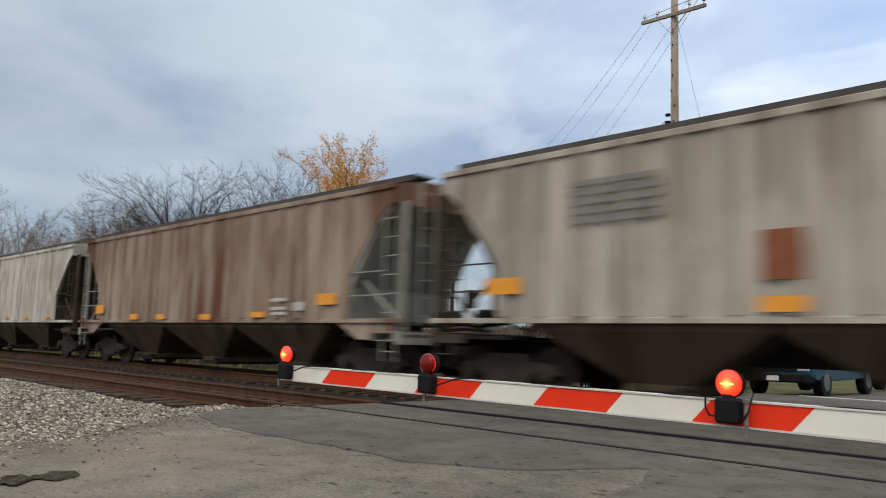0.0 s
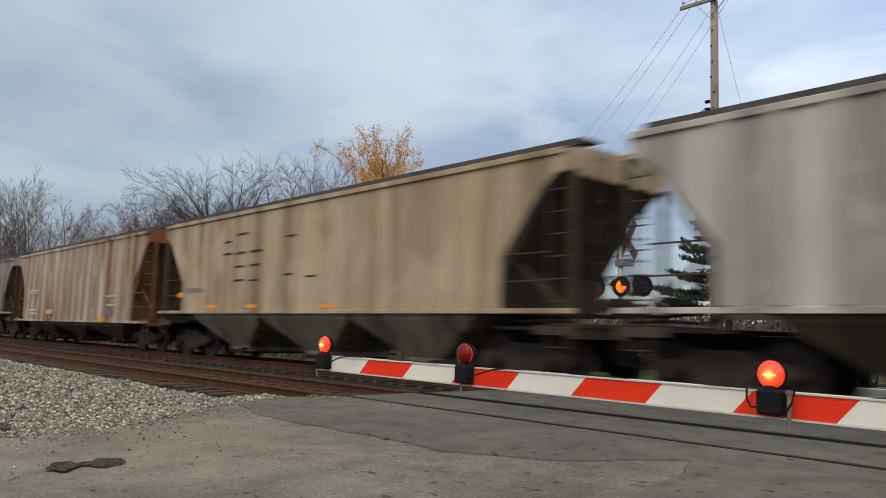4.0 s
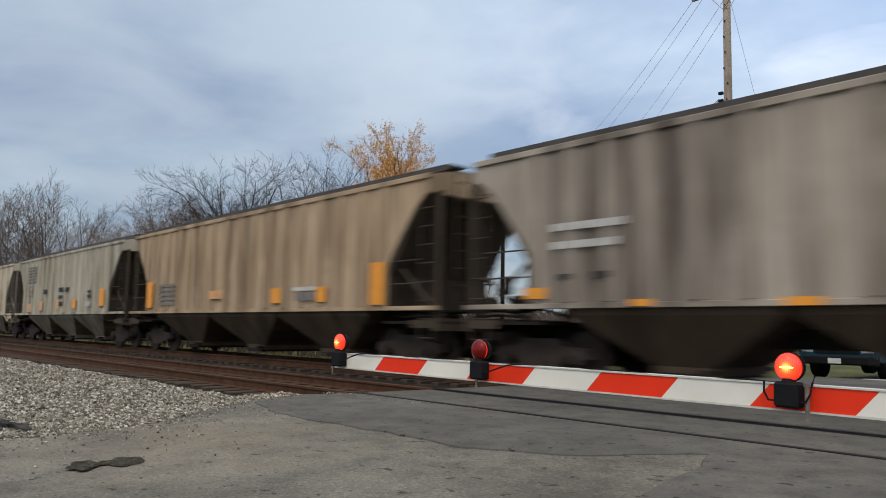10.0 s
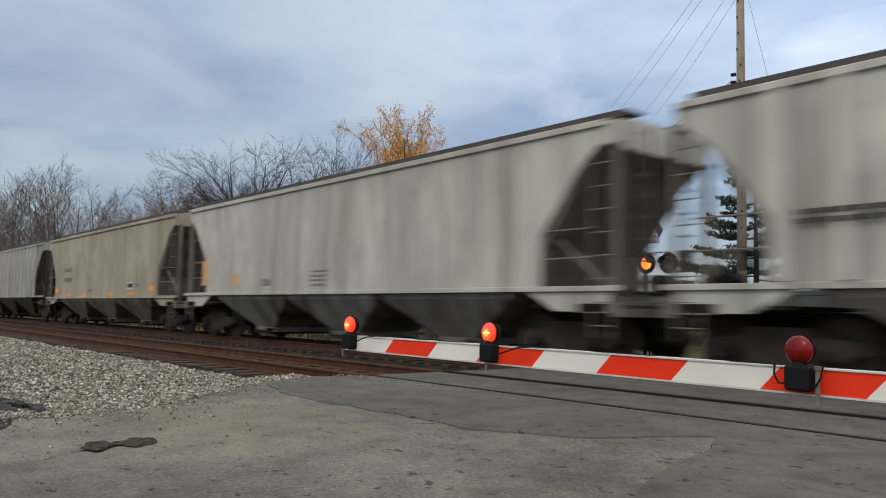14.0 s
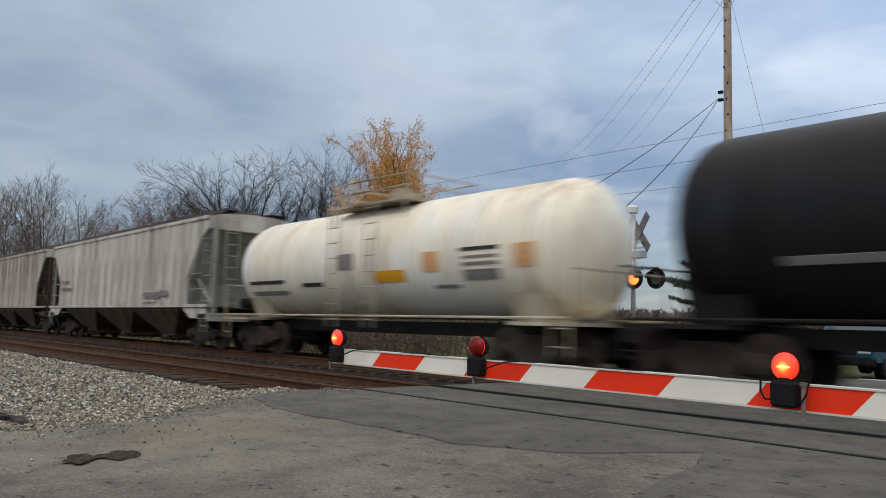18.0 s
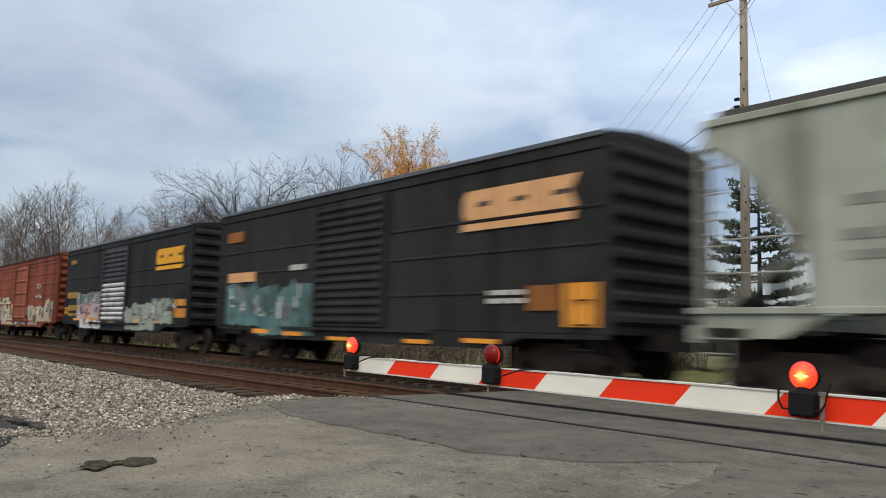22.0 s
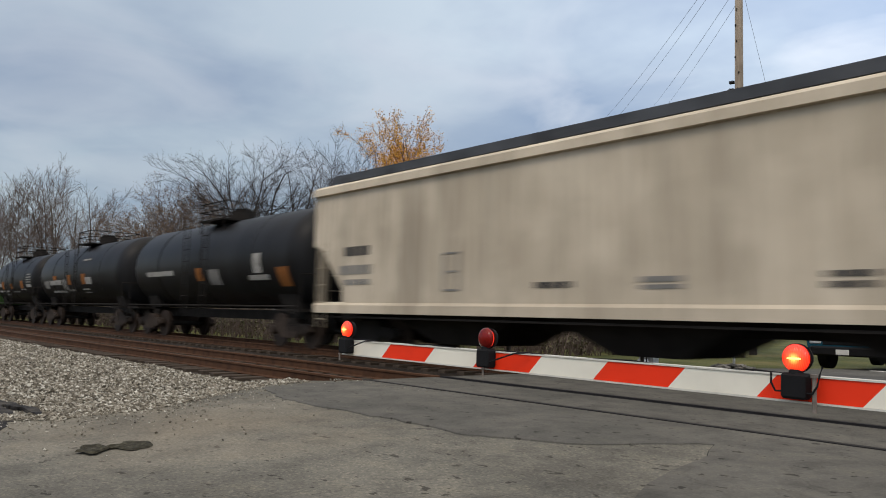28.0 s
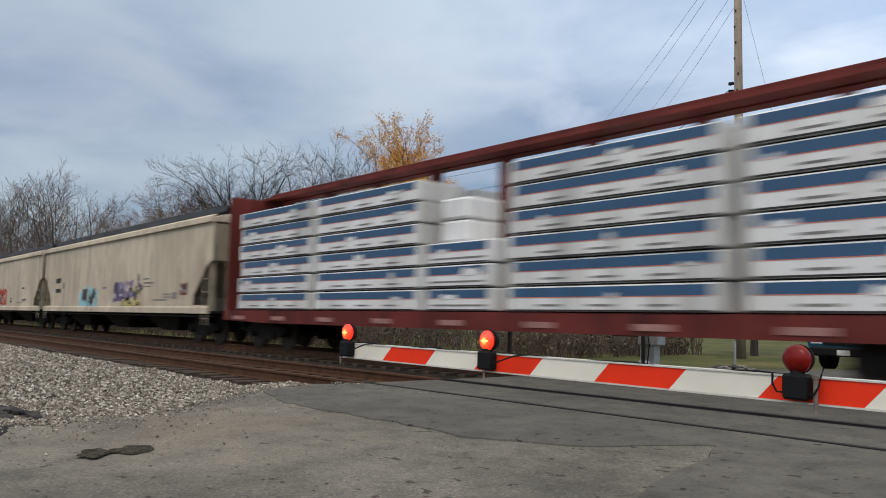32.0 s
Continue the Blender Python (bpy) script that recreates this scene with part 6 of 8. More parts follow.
MARKS["c25"] = [
    (-7.67, -6.69, 1.10, 1.24, YELLOW),
    (-4.40, -3.61, 0.79, 0.90, YELLOW),
    (-1.15, -0.55, 0.64, 0.76, YELLOW),
    (-7.62, -6.73, 2.02, 2.20, PALE),
]
MARKS["c26"] = [
    (5.75, 6.61, 1.63, 1.86, ORANGE),
    (5.74, 6.63, 1.22, 1.54, ORANGE),
    (-7.99, -6.40, 2.10, 2.40, DULLYEL),
    (-8.36, -7.72, 1.36, 1.68, ORANGE),
    (-7.70, -6.10, 1.52, 1.78, DULLYEL),
    (-7.66, -6.20, 1.26, 1.40, DULLYEL),
    (-6.71, -5.65, 1.06, 1.17, ORANGE),
    (-4.43, -3.43, 1.06, 1.17, ORANGE),
    (-1.57, -0.79, 0.94, 1.06, ORANGE),
    (1.33, 2.12, 1.05, 1.15, ORANGE),
    (3.52, 4.40, 1.05, 1.15, ORANGE),
    (-7.70, -6.90, 3.74, 3.93, DULLYEL),
]
MARKS["c27"] = [
    (6.38, 7.12, 1.10, 1.87, ORANGE),
    (4.45, 5.43, 1.53, 1.85, PALE),
    (5.50, 6.25, 1.39, 1.85, DIMOR),
    (-7.21, -5.43, 2.29, 2.58, PEACH),
    (-5.39, -4.46, 0.79, 0.92, ORANGE),
    (-3.64, -2.58, 0.76, 0.87, ORANGE),
    (-1.33, -0.31, 0.69, 0.78, ORANGE),
    (1.80, 2.68, 0.70, 0.79, ORANGE),
    (3.74, 4.71, 0.76, 0.85, ORANGE),
    (-7.38, -6.31, 3.53, 3.85, DIMOR),
    (-3.35, -2.60, 2.52, 2.67, PALE),
]
MARKS["c28"] = [
    (-0.05, 1.05, 2.14, 2.24, INK),
    (-0.03, 2.23, 1.93, 2.02, FAINT),
    (-0.00, 0.94, 1.71, 1.80, FAINT),
    (4.03, 4.73, 2.00, 2.06, PALE),
    (4.05, 4.74, 1.73, 1.81, PALE),
    (-6.57, -5.37, 2.74, 2.88, FAINT),
    (-6.65, -4.63, 2.29, 2.43, FAINT),
    (-6.60, -5.03, 2.03, 2.15, FAINT),
]
MARKS["c30"] = [
    (-8.82, -7.72, 1.75, 1.97, PEACHP),
    (-8.82, -7.72, 1.30, 1.50, PEACHP),
    (-8.81, -7.72, 0.83, 1.05, PEACHP),
    (6.97, 7.40, 0.87, 1.27, DULLWHITE),
    (7.59, 8.09, 1.73, 1.86, DULLWHITE),
    (7.61, 8.11, 1.40, 1.53, DULLWHITE),
    (7.63, 8.12, 1.14, 1.23, DULLWHITE),
    (8.94, 10.12, 1.78, 1.94, WEEDY),
    (8.61, 9.78, 0.81, 0.92, DULLWHITE),
    (5.97, 6.54, 0.78, 0.92, DULLWHITE),
]
MARKS["w1"] = [
    (-8.14, -7.14, 2.35, 2.57, INK),
    (-8.34, -7.03, 1.90, 2.12, FAINT),
    (-8.14, -7.04, 1.65, 1.78, FAINT),
    (-4.47, -3.98, 1.47, 2.27, FAINT),
    (-1.89, -1.04, 1.50, 1.61, INK),
    (0.36, 1.09, 1.57, 1.66, FAINT),
    (0.38, 1.10, 1.46, 1.53, FAINT),
    (3.24, 3.87, 1.45, 1.73, INK),
    (5.93, 6.66, 1.61, 1.66, FAINT),
    (5.16, 6.57, 1.44, 1.50, FAINT),
    (6.83, 7.25, 1.47, 1.72, INK),
]
MARKS["w2"] = [
    (-7.72, -6.77, 2.34, 2.56, INK),
    (-7.68, -6.61, 1.88, 2.06, INK),
    (-7.38, -6.59, 1.55, 1.72, FAINT),
    (-6.37, -6.12, 2.06, 2.30, FAINT),
    (-4.16, -3.65, 1.46, 1.69, INK),
    (-3.03, -2.25, 1.31, 1.78, FAINT),
    (-1.57, -0.78, 1.49, 1.58, INK),
    (-0.28, 0.35, 1.92, 1.98, FAINT),
    (-0.20, 0.29, 1.33, 1.75, BUFF),
    (0.81, 1.54, 1.61, 1.67, INK),
    (0.88, 1.43, 1.49, 1.55, INK),
    (1.68, 2.22, 1.51, 1.74, FAINT),
    (3.83, 4.29, 1.62, 1.68, INK),
    (3.82, 4.29, 1.40, 1.54, INK),
]
MARKS["w3"] = [
    (-8.21, -7.27, 2.35, 2.55, INK),
    (-8.17, -7.24, 1.89, 2.09, INK),
    (-7.97, -7.36, 1.44, 1.67, FAINT),
    (-4.71, -4.28, 1.45, 1.69, INK),
    (-2.02, -1.35, 1.49, 1.58, INK),
    (3.25, 3.68, 1.62, 1.68, INK),
    (3.25, 3.68, 1.42, 1.54, INK),
    (4.92, 6.05, 1.40, 1.44, FAINT),
    (-1.16, 0.65, 1.03, 1.14, GREENP),
]
MARKS["w4"] = [
    (-7.98, -7.14, 2.34, 2.57, INK),
    (-7.94, -7.04, 1.87, 2.06, INK),
    (-6.81, -6.44, 2.06, 2.32, FAINT),
    (-0.67, -0.13, 1.95, 2.02, FAINT),
    (-0.42, -0.12, 1.69, 1.86, BUFF),
    (4.20, 4.79, 2.21, 2.26, FAINT),
    (4.20, 5.19, 2.06, 2.11, FAINT),
    (4.20, 4.99, 1.93, 1.97, FAINT),
    (6.23, 6.84, 1.61, 1.66, FAINT),
    (6.23, 6.91, 1.52, 1.55, FAINT),
    (6.99, 7.50, 1.48, 1.69, FAINT),
    (5.18, 6.52, 1.42, 1.46, FAINT),
]
SPRAY = {}
SPRAY["c24"] = [
    (-6.35, -5.20, 0.95, 1.95, 4, (SP_WHITE,SP_GREY,SP_RED,)),
    (-5.40, -3.12, 0.70, 2.09, 6, (SP_WHITE,SP_PINK,SP_RED,)),
    (2.39, 5.31, 1.01, 1.95, 6, (SP_WHITE,SP_GREY,)),
    (-5.40, -3.04, 0.70, 0.96, 3, (SP_TEAL,)),
    (5.20, 6.33, 0.88, 1.21, 2, (SP_TEAL,SP_WHITE,)),
    (-8.15, -6.87, 2.48, 3.49, 2, (SP_GREY,)),
]
SPRAY["c25"] = [
    (-6.51, -3.22, 1.96, 2.41, 6, (SP_CREAM,SP_CREAM,SP_DRED,)),
    (-7.80, -5.20, 0.92, 1.95, 5, (SP_GREY,SP_CREAM,PEACHP,)),
    (-5.25, -2.30, 0.69, 1.98, 7, (SP_CREAM,PEACHP,SP_CREAM,SP_DRED,)),
    (-2.00, -0.90, 1.62, 1.92, 4, (PEACHP,SP_CREAM,)),
    (-0.74, 0.75, 1.04, 1.58, 4, (SP_ROSE,PEACHP,)),
    (-1.90, 0.60, 0.66, 0.96, 3, (SP_GREY,)),
    (0.63, 1.91, 0.80, 2.16, 3, (SP_GREY,PEACHP,)),
    (1.60, 3.60, 0.72, 1.90, 5, (PEACHP,SP_GREY,SP_DRED,)),
    (3.50, 5.20, 0.92, 1.85, 5, (PEACHP,SP_CREAM,SP_DRED,)),
    (5.20, 6.70, 0.92, 2.15, 5, (PEACHP,SP_GREY,SP_CREAM,)),
    (3.10, 4.12, 2.05, 2.60, 3, (PEACHP,)),
    (3.23, 3.95, 2.55, 3.10, 3, (PEACHP,SP_CREAM,)),
]
SPRAY["c26"] = [
    (-6.35, -2.72, 1.80, 2.40, 6, (SP_GREY,SP_TEALD,SP_GREY,SP_TEAL,)),
    (-6.20, -2.66, 1.05, 1.98, 7, (SP_ROSE,SP_LILAC,SP_PINK,SP_LILAC,SP_ORANGE,)),
    (-5.60, -2.60, 0.70, 1.18, 6, (SP_WHITE,SP_WHITE,SP_ROSE,)),
    (0.62, 3.80, 0.69, 1.86, 6, (SP_SAGE,SP_SAGE,SP_SAGE,SP_GREY,)),
    (3.50, 5.50, 0.95, 2.02, 6, (SP_SAGE,SP_SAGE,SP_GREY,)),
    (4.45, 5.72, 1.34, 1.72, 3, (SP_DRED,SP_DGREY,)),
]
SPRAY["c27"] = [
    (-7.30, -4.90, 0.95, 2.36, 5, (SP_SEA,SP_SEA,SP_TEALD,SP_GREY,)),
    (-5.05, -2.10, 0.70, 2.30, 6, (SP_SEA,SP_SEA,SP_TEALD,SP_SEA,SP_GREY,)),
    (-1.91, 0.71, 1.01, 1.42, 3, (SP_GREY,)),
]
SPRAY["c29"] = [
    (-8.33, -3.92, 0.57, 1.89, 5, (SP_WHITE,SP_AQUA,SP_PINK,)),
    (-3.91, -1.97, 0.62, 1.74, 3, (SP_PINK,SP_WHITE,)),
    (0.14, 0.88, 1.18, 1.94, 2, (SP_WHITE,)),
    (0.72, 5.93, 0.62, 2.17, 4, (SP_RED,)),
    (1.26, 5.62, 0.71, 2.09, 4, (SP_ROSE,)),
    (6.36, 7.18, 0.80, 2.13, 3, (SP_DGREY,SP_GREY,)),
    (7.51, 9.14, 0.82, 2.13, 5, (SP_DGREY,)),
]
SPRAY["c30"] = [
    (-10.58, -8.96, 0.72, 2.01, 5, (SP_GREY,SP_DGREY,SP_GREY,)),
    (-7.48, -6.17, 0.93, 2.30, 4, (SP_DGREY,)),
    (-5.87, -3.63, 0.81, 2.48, 6, (SP_DGREY,)),
    (-1.33, 3.65, 0.70, 1.87, 6, (SP_DGREY,)),
]
SPRAY["w2"] = [
    (4.29, 5.90, 1.46, 1.76, 8, (SP_DGREY,SP_DGREY,SP_LILAC,)),
    (-6.59, -5.49, 1.36, 1.84, 3, (SP_DGREY,)),
]
SPRAY["w3"] = [
    (-0.45, 2.23, 1.27, 2.31, 7, (SP_RED,SP_ORANGE,SP_RED,)),
    (-0.15, 1.64, 1.43, 1.91, 4, (SP_GREEN,)),
    (-6.36, -4.90, 1.36, 2.28, 4, (SP_DGREY,SP_GREY,)),
    (5.95, 6.77, 2.11, 2.30, 3, (SP_DGREY,)),
    (6.09, 7.13, 1.45, 1.67, 4, (SP_DGREY,SP_LILAC,)),
]
SPRAY["w4"] = [
    (-3.91, -1.32, 1.03, 2.10, 5, (SP_AQUA,SP_AQUA,SP_DGREY,)),
    (0.80, 3.08, 1.38, 2.26, 6, (SP_PURPLE,SP_DGREY,SP_LILAC,)),
    (2.42, 4.14, 1.27, 2.48, 6, (SP_DGREY,SP_YELLOW,SP_PURPLE,)),
    (1.80, 3.80, 1.22, 1.57, 4, (SP_YELLOW,)),
    (7.72, 8.31, 1.57, 2.06, 4, (SP_DRED,)),
]
MARKS["c22"] = [
    (0.70, 1.82, 1.90, 2.16, YELLOW),
    (3.65, 4.78, 2.46, 2.53, INK),
    (3.72, 4.74, 2.31, 2.36, FAINT),
    (3.73, 4.74, 2.17, 2.23, FAINT),
    (3.73, 4.74, 1.87, 2.08, FAINT),
    (2.47, 2.99, 2.08, 2.50, PEACH),
    (5.18, 5.68, 2.09, 2.53, PEACH),
    (-5.41, -3.45, 1.98, 2.07, INK),
    (-5.38, -3.42, 1.67, 1.79, FAINT),
    (-2.56, -1.59, 1.86, 1.96, INK),
    (-0.80, -0.12, 2.23, 2.61, FAINT),
    (2.74, 3.54, 1.73, 1.80, FAINT),
]
MARKS["c23"] = [
    (6.50, 7.75, 2.36, 2.52, PALE),
    (6.50, 7.75, 2.12, 2.31, PALE),
    (6.50, 7.75, 1.90, 2.07, PALE),
    (-1.71, -1.07, 1.88, 2.31, DIMOR),
    (1.17, 1.84, 1.85, 2.32, DIMOR),
    (4.10, 4.67, 1.86, 2.31, DIMOR),
    (7.83, 8.28, 1.51, 2.30, DIMOR),
    (-4.64, -3.97, 1.94, 2.32, DIMOR),
    (-2.57, -1.59, 1.55, 1.81, YELLOW),
    (-6.55, -4.85, 1.89, 2.01, FAINT),
    (2.17, 3.02, 1.68, 1.77, FAINT),
    (5.61, 6.30, 1.78, 1.86, FAINT),
    (5.62, 6.31, 1.62, 1.67, FAINT),
]
MARKS["c32"] = [
    (-2.76, -2.25, 1.97, 2.44, DIMOR),
    (-0.57, -0.00, 1.96, 2.28, DIMOR),
    (2.01, 2.56, 1.98, 2.41, DIMOR),
    (-4.77, -2.83, 2.11, 2.31, DULLWHITE),
    (-4.57, -1.29, 1.80, 1.88, DULLWHITE),
    (-2.36, -1.29, 1.61, 1.68, FAINT),
    (0.09, 1.38, 1.77, 1.83, FAINT),
    (2.05, 3.08, 1.89, 1.94, DULLWHITE),
    (3.40, 4.39, 2.56, 2.61, DULLWHITE),
    (3.40, 4.39, 2.43, 2.47, DULLWHITE),
    (3.40, 4.39, 2.29, 2.34, DULLWHITE),
    (3.39, 4.38, 2.03, 2.19, DULLWHITE),
    (3.48, 4.20, 2.72, 2.77, DULLWHITE),
]
MARKS["c33"] = [
    (-3.58, -3.06, 2.29, 2.50, DIMOR),
    (-1.14, -0.62, 2.04, 2.50, DIMOR),
    (1.14, 1.70, 2.03, 2.50, DIMOR),
    (-4.34, -2.20, 2.05, 2.28, DULLWHITE),
    (-5.27, -4.54, 1.90, 2.26, FAINT),
    (-2.02, -1.33, 1.82, 2.30, FAINT),
    (-4.15, -1.89, 1.68, 1.76, DULLWHITE),
    (-1.38, -0.25, 1.74, 1.80, FAINT),
    (0.95, 1.94, 1.77, 1.82, DULLWHITE),
    (1.03, 1.87, 1.64, 1.68, FAINT),
    (1.73, 2.55, 2.03, 2.33, DULLWHITE),
    (1.05, 2.25, 3.10, 3.18, FAINT),
]
MARKS["c34"] = [
    (3.84, 4.30, 2.09, 2.66, DULLWHITE),
    (3.44, 4.63, 1.89, 2.03, DULLWHITE),
    (5.20, 5.81, 1.69, 2.22, DIMOR),
    (-4.74, -2.24, 2.16, 2.33, DULLWHITE),
    (-0.29, 0.19, 1.93, 2.35, DIMOR),
    (0.68, 1.44, 1.79, 2.28, FAINT),
]


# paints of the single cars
# dark brown ends, with part of the recess's shade in the colour
END_DARK = plain("shaded_brown_end_paint", (0.060, 0.044, 0.031), 0.85, 0.0, 0.35, 2.0)
END_PALE = plain("pale_tan_end_paint", (0.30, 0.25, 0.185), 0.8, 0.0, 0.35, 2.0)
END_RUST = plain("rust_brown_end_paint", (0.135, 0.062, 0.030), 0.85, 0.0, 0.4, 1.6)
END_GREY = plain("grey_green_end_paint", (0.27, 0.26, 0.22), 0.8, 0.0, 0.35, 2.0)
END_TAN = plain("dusty_tan_end_paint", (0.165, 0.140, 0.110), 0.8, 0.0, 0.35, 2.0)
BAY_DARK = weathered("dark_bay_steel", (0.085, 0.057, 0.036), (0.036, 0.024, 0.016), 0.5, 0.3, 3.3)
BAY_TAN = weathered("dusty_bay_steel", (0.20, 0.165, 0.125), (0.075, 0.056, 0.042), 0.5, 0.3, 5.1)
BAY_GREY = weathered("grey_bay_steel", (0.19, 0.175, 0.15), (0.08, 0.065, 0.05), 0.5, 0.3, 7.7)
CREAM, TAUPE, BEIGE, GREYT = (0.50, 0.47, 0.40), (0.37, 0.335, 0.285), (0.40, 0.35, 0.27), (0.36, 0.34, 0.305)
RUST, BROWN, DKBROWN = (0.30, 0.115, 0.035), (0.16, 0.085, 0.05), (0.075, 0.045, 0.032)


def paint(i, base, stain, amount, panels=0.40, chalk=None):
    return weathered("car_paint_%d" % i, base, stain, amount, panels, i * 1.37 + 0.5, chalk=chalk)


def build_train():
    P, M, G = paint, MARKS, SPRAY
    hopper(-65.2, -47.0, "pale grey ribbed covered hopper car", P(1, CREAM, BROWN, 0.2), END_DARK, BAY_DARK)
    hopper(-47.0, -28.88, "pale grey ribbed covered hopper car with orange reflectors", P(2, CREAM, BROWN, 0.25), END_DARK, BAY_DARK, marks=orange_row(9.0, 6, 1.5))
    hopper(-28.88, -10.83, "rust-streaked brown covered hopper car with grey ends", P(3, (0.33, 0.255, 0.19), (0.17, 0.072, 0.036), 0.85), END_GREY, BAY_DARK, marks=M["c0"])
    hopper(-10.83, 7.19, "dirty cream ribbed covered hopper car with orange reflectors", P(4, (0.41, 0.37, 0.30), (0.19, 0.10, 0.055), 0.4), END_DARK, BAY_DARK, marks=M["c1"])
    hopper(7.19, 26.47, "orange-rust covered hopper car with grey ends", P(5, (0.38, 0.155, 0.055), (0.27, 0.058, 0.014), 0.85, 0.3, (0.44, 0.33, 0.23)), END_GREY, BAY_TAN, marks=M["c2"], lip=P(26, (0.42, 0.34, 0.25), BROWN, 0.4))
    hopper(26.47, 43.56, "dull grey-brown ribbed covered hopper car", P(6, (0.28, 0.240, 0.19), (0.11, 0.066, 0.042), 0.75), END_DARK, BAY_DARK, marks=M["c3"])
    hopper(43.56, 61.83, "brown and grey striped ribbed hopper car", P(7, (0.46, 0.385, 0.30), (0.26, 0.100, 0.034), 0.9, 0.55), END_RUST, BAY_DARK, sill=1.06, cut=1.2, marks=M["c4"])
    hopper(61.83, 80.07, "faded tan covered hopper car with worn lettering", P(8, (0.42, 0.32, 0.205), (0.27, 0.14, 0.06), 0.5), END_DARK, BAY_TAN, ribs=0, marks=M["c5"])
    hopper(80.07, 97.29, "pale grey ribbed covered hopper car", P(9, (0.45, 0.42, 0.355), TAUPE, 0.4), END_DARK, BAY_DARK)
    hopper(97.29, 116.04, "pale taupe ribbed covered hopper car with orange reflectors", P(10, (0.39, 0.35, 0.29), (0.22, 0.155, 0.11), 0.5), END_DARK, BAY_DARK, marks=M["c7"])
    hopper(116.04, 134.40, "orange-rust ribbed covered hopper car with grey ends", P(11, (0.43, 0.150, 0.040), (0.25, 0.046, 0.011), 0.85, 0.3, (0.46, 0.30, 0.18)), END_GREY, BAY_TAN, marks=M["c8"], lip=P(26, (0.42, 0.34, 0.25), BROWN, 0.4))
    hopper(134.40, 152.15, "brown and tan blotched covered hopper car", P(12, (0.33, 0.195, 0.095), (0.17, 0.055, 0.018), 0.95, 0.4, (0.42, 0.32, 0.20)), END_DARK, BAY_TAN, marks=M["c9"])
    hopper(152.15, 170.94, "cream smooth-sided covered hopper car with worn lettering", P(13, (0.475, 0.40, 0.285), (0.28, 0.19, 0.11), 0.3), END_TAN, BAY_TAN, ribs=0, marks=M["c10"])
    hopper(170.94, 188.71, "pale ribbed covered hopper car with orange reflectors", P(14, (0.41, 0.37, 0.28), (0.19, 0.125, 0.08), 0.4), END_DARK, BAY_TAN, marks=M["c11"])
    hopper(188.71, 207.32, "peach-tan ribbed covered hopper car", P(15, (0.42, 0.305, 0.19), (0.23, 0.145, 0.08), 0.45), END_DARK, BAY_DARK, marks=M["c12"])
    hopper(207.32, 224.85, "grey-brown stained ribbed covered hopper car", P(16, (0.37, 0.315, 0.25), (0.11, 0.082, 0.062), 0.65), END_DARK, BAY_DARK, marks=M["c13"])
    hopper(224.85, 243.43, "pale beige ribbed covered hopper car", P(17, (0.47, 0.405, 0.295), (0.27, 0.22, 0.155), 0.35), END_DARK, BAY_TAN, marks=M["c14"])
    hopper(243.43, 262.11, "light grey ribbed covered hopper car", P(18, (0.35, 0.34, 0.305), (0.18, 0.17, 0.15), 0.45), END_DARK, BAY_DARK, marks=M["c15"])
    hopper(262.11, 280.29, "beige smooth-sided covered hopper car with orange reflectors", P(19, (0.36, 0.31, 0.23), (0.28, 0.235, 0.17), 0.3, 0.10), END_TAN, BAY_TAN, ribs=0, sill=1.33, marks=M["c16"])
    hopper(280.29, 299.08, "pale cream smooth-sided covered hopper car", P(20, (0.45, 0.43, 0.36), (0.33, 0.29, 0.225), 0.3, 0.08), END_TAN, BAY_GREY, ribs=0, marks=M["c17"])
    hopper(299.08, 317.47, "white-grey ribbed covered hopper car", P(21, (0.50, 0.475, 0.40), (0.27, 0.23, 0.17), 0.25), END_TAN, BAY_TAN, marks=M["c18"])
    hopper(317.47, 335.26, "brown streaked ribbed covered hopper car", P(22, (0.35, 0.275, 0.215), (0.105, 0.064, 0.046), 0.8, 0.4), END_DARK, BAY_DARK, marks=M["c19"])
    hopper(335.26, 352.99, "grey-brown ribbed covered hopper car", P(23, (0.43, 0.385, 0.325), (0.19, 0.145, 0.11), 0.45), END_DARK, BAY_DARK, marks=M["c20"])
    hopper(352.99, 371.5, "light grey ribbed covered hopper car with grey ends", P(24, (0.50, 0.465, 0.405), (0.23, 0.20, 0.165), 0.35), END_GREY, BAY_DARK, marks=M["c21"])
    SHELL_W = weathered("white_tank_paint", (0.86, 0.78, 0.62), (0.58, 0.40, 0.20), 0.25, 0.06, 1.1, 0.5)
    FRAME_W = weathered("stained_white_frame", (0.45, 0.40, 0.30), (0.22, 0.14, 0.075), 0.5, 0.2, 2.1, 0.7)
    SHELL_K = weathered("black_tank_paint", (0.0135, 0.0135, 0.0145), (0.020, 0.0165, 0.014), 0.45, 0.3, 3.1, 0.42)
    tank(371.5, 385.8, "short white tank car with a rust-stained frame", SHELL_W, FRAME_W, 1.42, 2.50, M["c22"], 1.5)
    tank(385.8, 405.2, "long black tank car with orange panels", SHELL_K, DARKIRON, 1.52, 2.62, M["c23"], 1.0, 2.2)
    NAVY = weathered("dark_blue_car_paint", (0.0240, 0.0242, 0.0255), (0.013, 0.013, 0.013), 0.4, 0.25, 1.9)
    SLATE = weathered("black_blue_car_paint", (0.0285, 0.0275, 0.0265), (0.020, 0.016, 0.013), 0.45, 0.25, 5.9)
    LOUVRE = weathered("dark_grey_louvre_paint", (0.050, 0.053, 0.058), (0.022, 0.022, 0.022), 0.4, 0.25, 4.9)
    RIM = plain("blue_grey_roof_rim", (0.085, 0.092, 0.105), 0.5, 0.3, 0.4, 2.0)
